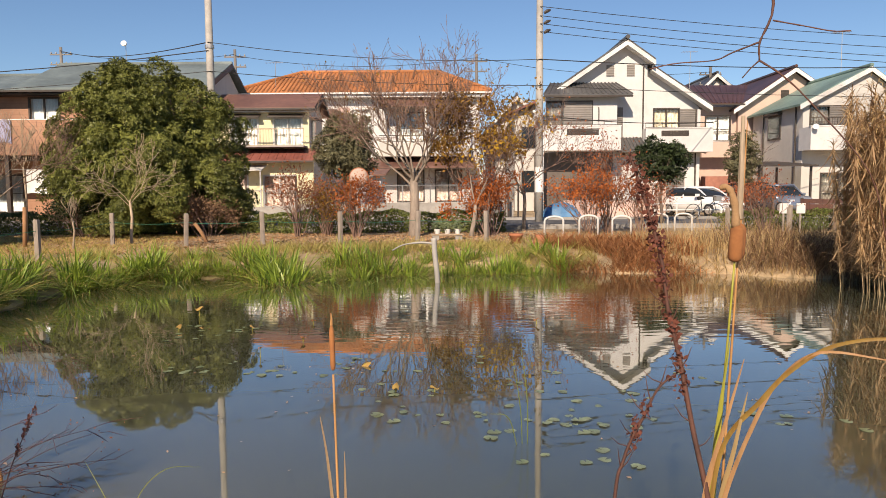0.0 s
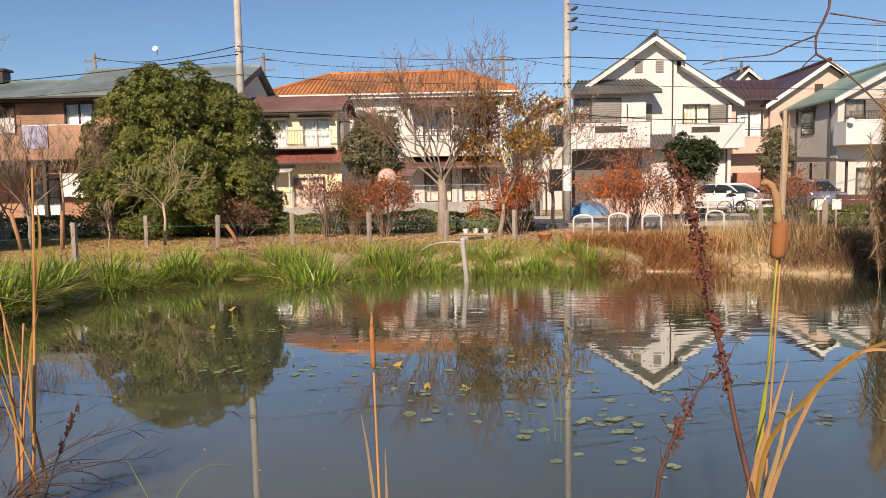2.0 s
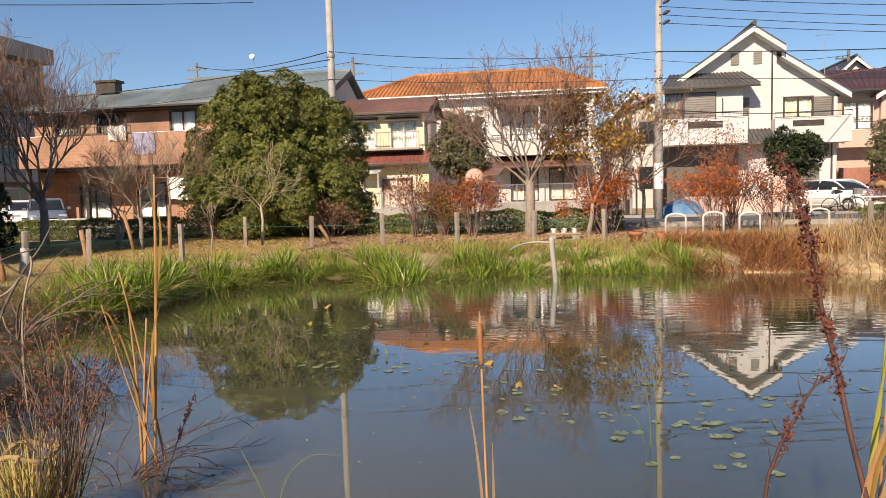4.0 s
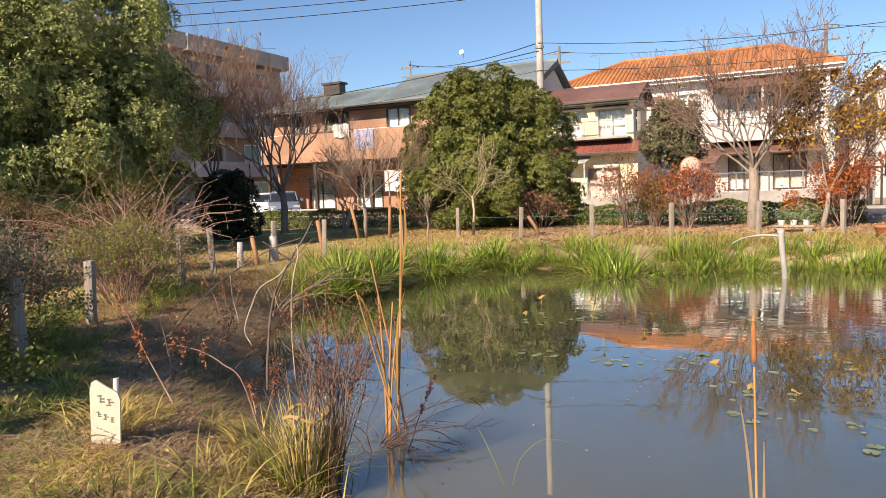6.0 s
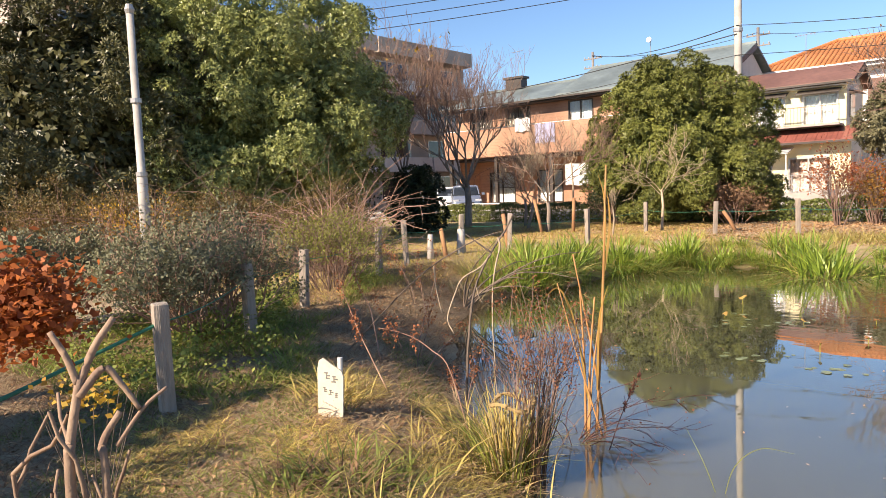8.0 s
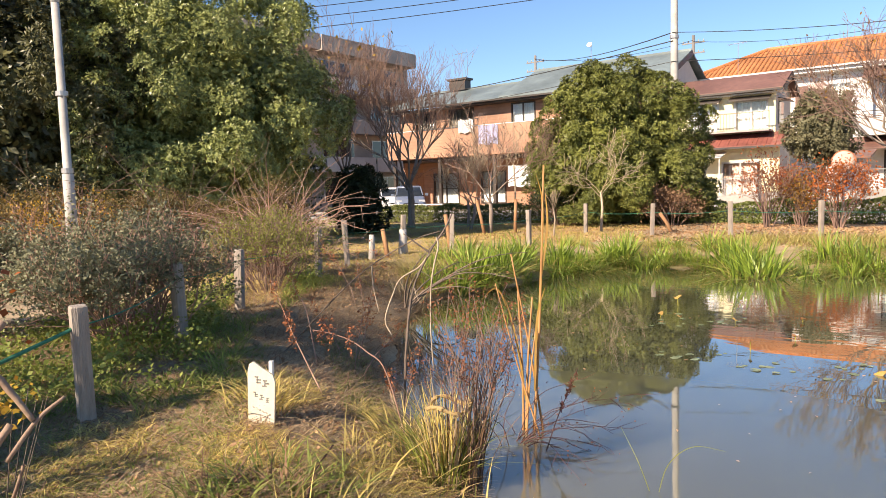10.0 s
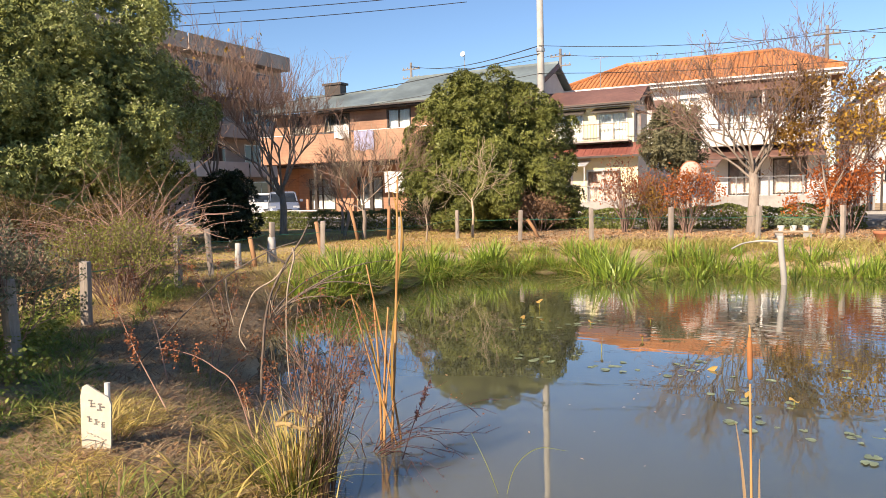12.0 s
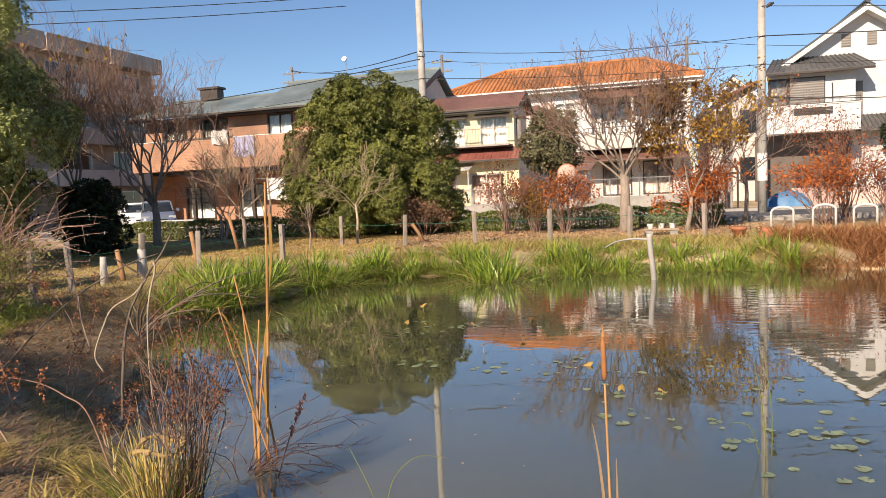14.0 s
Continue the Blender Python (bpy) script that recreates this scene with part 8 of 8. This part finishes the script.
def bicycle(x, y, rz):
    t = thing("bicycle", "dark city bicycle leaning on the railing", "bicycle", at=(x, y, 0.42))
    t.rotation_euler = (radians(6), 0, rz)
    for cx in (-0.52, 0.52):
        w = part("wheel", Mesh().tube([(cx + 0.32 * math.cos(a), 0, 0.33 + 0.32 * math.sin(a)) for a in np.linspace(0, 2 * math.pi, 25)], 0.016, 6), M["black"], t)
        for i in range(8):
            a = i * math.pi / 8
            part("spoke", Mesh().tube([(cx - 0.31 * math.cos(a), 0, 0.33 - 0.31 * math.sin(a)), (cx + 0.31 * math.cos(a), 0, 0.33 + 0.31 * math.sin(a))], 0.003, 4), M["alu"], w)
    for nm, a, b, r in (("seat_tube", (-0.1, 0, 0.3), (-0.2, 0, 0.85), 0.016), ("down_tube", (-0.1, 0, 0.3), (0.36, 0, 0.75), 0.018), ("chain_stay", (-0.1, 0, 0.3), (-0.52, 0, 0.33), 0.012), ("seat_stay", (-0.18, 0, 0.72), (-0.52, 0, 0.33), 0.010), ("fork", (0.36, 0, 0.85), (0.52, 0, 0.33), 0.014), ("handlebar", (0.30, -0.26, 1.0), (0.30, 0.26, 1.0), 0.012), ("stem", (0.36, 0, 0.85), (0.32, 0, 1.0), 0.012)):
        part(nm, Mesh().tube([a, Vector(a).lerp(Vector(b), 0.5), b], r, 6), M["cardark"], t)
    part("saddle", Mesh().tube([(-0.33, 0, 0.88), (-0.22, 0, 0.9), (-0.06, 0, 0.88)], [0.09, 0.07, 0.025], 8), M["black"], t)
    part("basket", holes_wall(Mesh(), -0.15, 0.15, 0.78, 1.0, [(-0.13 + i * 0.09, -0.06 + i * 0.09, 0.8, 0.98) for i in range(3)], 0.24, lambda u, d, z: (0.40 + d, u, z)), M["alu"], t)
    return t


bicycle(10.9, 29.6, radians(8))


def pipe_railing(x0, x1, y, z0, n):
    t = base_thing("guard_railing", "white pipe guard railing along the lane", "railing", (x0 + x1) / 2, y, z0)
    for z in (0.35, 0.62):
        wpart("rail", Mesh().tube([(x0, y, z0 + z), (x1, y, z0 + z)], 0.03, 8), M["whitepaint"], t)
    for i in range(n + 1):
        x = x0 + (x1 - x0) * i / n
        wpart("post", Mesh().tube([(x, y, z0 - 0.1), (x, y, z0 + 0.62)], 0.035, 8), M["whitepaint"], t)
    return t


pipe_railing(9.0, 12.8, 30.2, 0.45, 4)
pipe_railing(-20.5, -17.0, 23.2, 0.45, 4)


def mesh_fence(x0, x1, y, z0, z1, n, label):
    """A low concrete wall with a wire mesh fence on it."""
    t = base_thing("garden_fence", label, "fence", (x0 + x1) / 2, y)
    wpart("footing_wall", Mesh().box(x0, x1, y, y + 0.2, 0.3, z0), M["concrete"], t)
    for i in range(n + 1):
        x = x0 + (x1 - x0) * i / n
        wpart("post", Mesh().tube([(x, y + 0.1, z0 - 0.02), (x, y + 0.1, z1)], 0.03, 8), M["alu"], t)
    wpart("top_rail", Mesh().tube([(x0, y + 0.1, z1), (x1, y + 0.1, z1)], 0.022, 6), M["alu"], t)
    segs, s = [], 0.13
    k = int((x1 - x0) / s)
    h = z1 - z0
    for i in range(-int(h / s) - 1, k + 1):
        for d in (1, -1):
            xa, xb = x0 + i * s, x0 + i * s + h
            a, b = max(xa, x0), min(xb, x1)
            if b > a:
                za, zb = z0 + (a - xa), z0 + (b - xa)
                segs.append(((a, y + 0.1, za if d > 0 else z1 - (za - z0)), (b, y + 0.1, zb if d > 0 else z1 - (zb - z0)), 0.005, 0.005))
    wpart("wire_mesh", sticks("wire_mesh", segs, M["alu"], 3), M["alu"], t)
    return t


mesh_fence(-3.2, 3.2, 32.6, 1.15, 1.95, 5, "wire mesh garden fence on a low concrete wall")
mesh_fence(-13.5, -7.2, 34.5, 0.95, 1.75, 4, "wire mesh fence before the yellow house")
thing("garden_wall", "low grey concrete garden wall", "wall", mesh=Mesh().box(-7.2, -3.2, 33.2, 33.4, 0.3, 1.1), m=M["concrete"])
gp = thing("gate_pillar", "cream rendered gate pillar", "gate pillar", "gate pillars", at=(9.45, 33.0, 0.4), mesh=Mesh().box(-0.2, 0.2, -0.2, 0.2, 0, 1.5).box(-0.24, 0.24, -0.24, 0.24, 1.502, 1.58), m=M["cream"])
copy_thing(gp, pose(10.15, 33.2, 0.4))
thing("garden_wall", "pinkish tiled garden wall", "wall", mesh=Mesh().box(5.6, 9.2, 33.0, 33.2, 0.3, 1.2), m=M["curtainpink"])
thing("yard_screen", "dark lattice yard screen beside the pole", "screen", mesh=holes_wall(Mesh(), 2.0, 3.4, 0.4, 2.0, [(2.06 + i * 0.45, 2.42 + i * 0.45, 0.5, 1.9) for i in range(3)], 0.06, lambda u, d, z: (u, 32.0 + d, z)), m=M["dark"])
tp = thing("tarpaulin", "blue tarpaulin draped over a yard stack", "tarpaulin", at=(5.2, 31.5, 0.4))
me = Mesh()
for j in range(9):
    for i in range(13):
        u, v = i / 12 * 2 - 1, j / 8 * 2 - 1
        me.v.append((u * 0.95, v * 0.6, max(0.0, 0.75 * (1 - max(abs(u), abs(v)) ** 4) * (1 - 0.35 * abs(u)) + 0.05 * math.sin(u * 9 + v * 5))))
me.f = [(j * 13 + i, j * 13 + i + 1, (j + 1) * 13 + i + 1, (j + 1) * 13 + i) for j in range(8) for i in range(12)]
part("sheet", me, M["bluesheet"], tp, smooth=True)
fb = base_thing("board_fence", "low dark red-brown board fence by the parking", "fence", 18, 32.5)
for i in range(3):
    wpart("board", Mesh().box(16.4, 20.0, 32.5, 32.54, 0.5 + i * 0.24, 0.72 + i * 0.24), M["roofmaroon"], fb)
for x in (16.5, 18.2, 19.9):
    wpart("post", Mesh().box(x - 0.05, x + 0.05, 32.545, 32.64, 0.3, 1.25), M["dark"], fb)
for x, y, h in ((8.9, 21.1, 0.9), (10.4, 21.2, 0.85), (11.8, 21.3, 0.9), (7.6, 18.9, 0.75), (9.0, 18.4, 0.7)):
    copy_thing(p0, pose(x, y, gz(x, y), 1, -2, 30) @ Matrix.Scale(1.0, 4))
for x in (9.6, 10.1):
    nb = thing("notice_board", "small white notice on a short post", "notice", "notices", at=(x + 0.4, 20.8, 0.4))
    part("panel", Mesh().box(-0.13, 0.13, -0.02, 0.0, 0.55, 0.85), M["whitepaint"], nb)
    part("post", Mesh().box(-0.025, 0.025, 0.0, 0.04, -0.1, 0.8), M["post"], nb)

# traffic mirror seen from its pink-tinted back
tm = thing("traffic_mirror", "round traffic mirror with pale orange back on a pole", "traffic mirror", at=(-2.45, 20.4, 0.4))
part("pole", Mesh().tube([(0, 0.05, -0.1), (0, 0.05, 1.0), (0, 0.05, 1.95)], 0.035, 10), M["alu"], tm)
part("back_shell", Mesh().tube([(0, 0.02, 1.68), (0, -0.03, 1.68), (0, -0.07, 1.68), (0, -0.09, 1.68)], [0.27, 0.26, 0.2, 0.04], 24), M["mirrorback"], tm, smooth=True)
part("rim", Mesh().tube([(0.275 * math.cos(a), 0.02, 1.68 + 0.275 * math.sin(a)) for a in np.linspace(0, 2 * math.pi, 29)], 0.018, 8), M["terracotta"], tm)

# plant shelf and pots by the fence
ps = thing("plant_shelf", "low wooden plank shelf on blocks", "shelf", at=(0.08, 18.3, gz(0.08, 18.3)))
part("plank", Mesh().box(-0.42, 0.42, -0.13, 0.13, 0.14, 0.18), M["barkpale"], ps)
for x in (-0.3, 0.3):
    part("block", Mesh().box(x - 0.09, x + 0.09, -0.1, 0.1, -0.02, 0.138), M["concrete"], ps)
for i, x in enumerate((-0.26, 0.0, 0.27)):
    z = gz(0.08, 18.3) + 0.18
    pt = thing("potted_plant", "pale green succulent in a small white pot", "potted plant", "potted plants", at=(0.08 + x, 18.3, z))
    part("pot", Mesh().tube([(0, 0, 0), (0, 0, 0.06), (0, 0, 0.12), (0, 0, 0.121)], [0.06, 0.075, 0.085, 0.07], 12), M["whitepaint"], pt)
    part("plant_foliage", leaves("plant", np.array([0, 0, 0.2]) + rng.normal(size=(170, 3)) * [0.07, 0.07, 0.06], 0.085, M["pad"], None, 0.4), M["pad"], pt)
thing("flower_pot", "terracotta flower pot on the far bank", "flower pot", at=(1.72, 16.84, gz(1.72, 16.84)), mesh=Mesh().tube([(0, 0, -0.02), (0, 0, 0.18), (0, 0, 0.19), (0, 0, 0.25), (0, 0, 0.251), (0, 0, 0.12)], [0.11, 0.15, 0.17, 0.175, 0.15, 0.13], 16), m=M["terracotta"], smooth=True)
thing("flower_pot", "overturned terracotta pot in the grass", "flower pot", at=(2.25, 16.6, gz(2.25, 16.6)), mesh=Mesh().tube([(0, 0, 0.0), (0, 0, 0.06), (0, 0, 0.22)], [0.15, 0.15, 0.10], 14), m=M["terracotta"], smooth=True)

# lamp post on the left bank
lp = base_thing("lamp_post", "tall pale grey steel lamp post behind the shrubs", "lamp post", -11.0, 5.1, 0.4)
wpart("shaft", Mesh().tube([(-11, 5.1, 0.3), (-11, 5.1, 2.1), (-11, 5.1, 2.12), (-11, 5.1, 4.62)], [0.085, 0.08, 0.062, 0.055], 14), M["pole"], lp, smooth=True)
for z in (2.12, 3.25):
    wpart("band", Mesh().tube([(-11, 5.1, z), (-11, 5.1, z + 0.07)], 0.085, 14), M["alu"], lp)
wpart("cap", Mesh().tube([(-11, 5.1, 4.6), (-11, 5.1, 4.66), (-11, 5.1, 4.74)], [0.06, 0.075, 0.05], 12), M["alu"], lp)

# far poles and cables
for x, y, h in ((-31.2, 58.5, 13.2), (-17.0, 58.5, 12.9), (2.7, 58.5, 12.4), (21.8, 58.5, 11.2)):
    p = utility_pole(x, y, h, 0.15, (h - 0.2, h - 1.0), "dark grey utility pole with cross arms behind the houses", m="grey")
Ax, Ay, Bx, By = -8.65, 26.45, 3.76, 27.85
for a, b, s in (((Ax, Ay, 7.2), (Bx, By, 6.75), 0.28), ((Ax, Ay, 6.15), (Bx, By, 5.75), 0.15), ((Ax, Ay, 7.2), (-31.2, 58.4, 13.3), 0.5), ((Ax, Ay, 6.9), (-36, 33, 7.2), 0.5), ((-17, 58.4, 12.8), (2.7, 58.4, 12.5), 0.8),
                ((-31.2, 58.4, 13.2), (-17, 58.4, 12.9), 0.6), ((2.7, 58.4, 12.5), (21.8, 58.4, 11.2), 0.7), ((Bx, By, 5.75), (32, 29, 5.4), 0.3), ((Bx, By, 6.75), (34, 36, 8.3), 0.5), ((Ax, Ay, 6.15), (-40, 26.5, 5.5), 0.6),
                ((Bx, By, 8.75), (34, 30, 7.6), 0.5), ((Bx, By, 8.4), (34, 30, 7.1), 0.5), ((Bx, By, 8.1), (34, 30, 6.7), 0.5), ((Bx, By, 7.8), (34, 30, 6.3), 0.4), ((Bx, By, 4.6), (16, 41.5, 5.6), 0.2)):
    cable(a, b, s, 0.013 if max(abs(a[1] - 27), abs(b[1] - 27)) < 5 else 0.02)
for k in range(3):
    cable((-22.9, 20.0, 8.35 + 0.42 * k), (-12.4, 28.2, 9.75 + 0.42 * k), 0.08, 0.016)
for x, z in ((Bx, 8.6), (Bx, 8.2), (Bx, 7.85)):
    wpart("insulator", Mesh().tube([(x + 0.15, By, z - 0.1), (x + 0.28, By, z - 0.02), (x + 0.4, By, z + 0.02)], [0.05, 0.07, 0.03], 8), M["dark"], pb)
wpart("street_light", Mesh().tube([(Bx - 0.05, By, 4.6), (Bx - 0.15, By - 0.15, 4.55), (Bx - 0.2, By - 0.3, 4.42)], [0.05, 0.1, 0.12], 10), M["whitepaint"], pb, "small white street light")
wpart("sign_band", Mesh().tube([(3.76, 28, 1.6), (3.76, 28, 2.6)], 0.172, 14), M["whitepaint"], pb, "pale advertising wrap")


def antenna(x, y, z, h):
    t = base_thing("tv_antenna", "thin television antenna on the roof", "antenna", x, y, z, "television antennas")
    wpart("mast", Mesh().tube([(x, y, z), (x, y, z + h)], 0.018, 6), M["alu"], t)
    wpart("boom", Mesh().tube([(x - 0.6, y, z + h), (x + 0.5, y, z + h + 0.05)], 0.014, 5), M["alu"], t)
    for i in range(6):
        wpart("element", Mesh().tube([(x - 0.55 + i * 0.2, y - 0.25, z + h), (x - 0.55 + i * 0.2, y + 0.25, z + h)], 0.008, 4), M["alu"], t)


antenna(-10.6, 45.2, 7.3, 2.5), antenna(-30.2, 44.8, 9.6, 2.2), antenna(25.5, 46, 9.0, 2.6), antenna(17.2, 50.0, 7.6, 3.6)
dsh = base_thing("satellite_dish", "white dish on a roof mast", "satellite dish", -19.9, 45, 9.6)
wpart("mast", Mesh().tube([(-19.9, 45, 9.5), (-19.9, 45, 10.9)], 0.02, 6), M["alu"], dsh)
wpart("dish", Mesh().tube([(-19.9, 44.95, 10.9), (-19.9, 44.85, 10.95), (-19.9, 44.7, 11.0)], [0.04, 0.14, 0.18], 14), M["whitepaint"], dsh)
# laundry at the brick house
laundry("hanging_cloth", -25.4, -23.9, 39.25, 4.5, 5.75, M["lav"], "lavender cloth hung over the balcony rail")
laundry("hanging_cloth", -26.9, -25.7, 39.16, 5.35, 6.22, M["whitepaint"], "white washing on the balcony")
thing("drying_pole", "steel washing pole between the balcony posts", "pole", mesh=Mesh().tube([(-24.4, 39.6, 3.06), (-22.4, 39.6, 3.05), (-20.4, 39.6, 3.06)], 0.02, 6), m=M["alu"])
laundry("hanging_cloth", -23.4, -21.2, 39.59, 1.7, 3.03, M["whitepaint"], "white washing below the balcony")
# far roofs behind
h = gable_house("house", "distant house with a dark hipped roof", 18.5, 26.0, 58, 66, 7.5, 10.8, 22, M["offwhite"], M["roofgrey"])
wpart("wall", Mesh().box(18.5, 26, 58, 58.18, 0.4, 7.5), M["offwhite"], h)
h = gable_house("house", "grey-roofed house between the gaps", 3.6, 8.0, 54, 62, 6.6, 8.6, 5.5, M["offwhite"], M["roofgrey"])
wpart("wall", Mesh().box(3.6, 8.0, 54, 54.18, 0.4, 6.6), M["offwhite"], h)
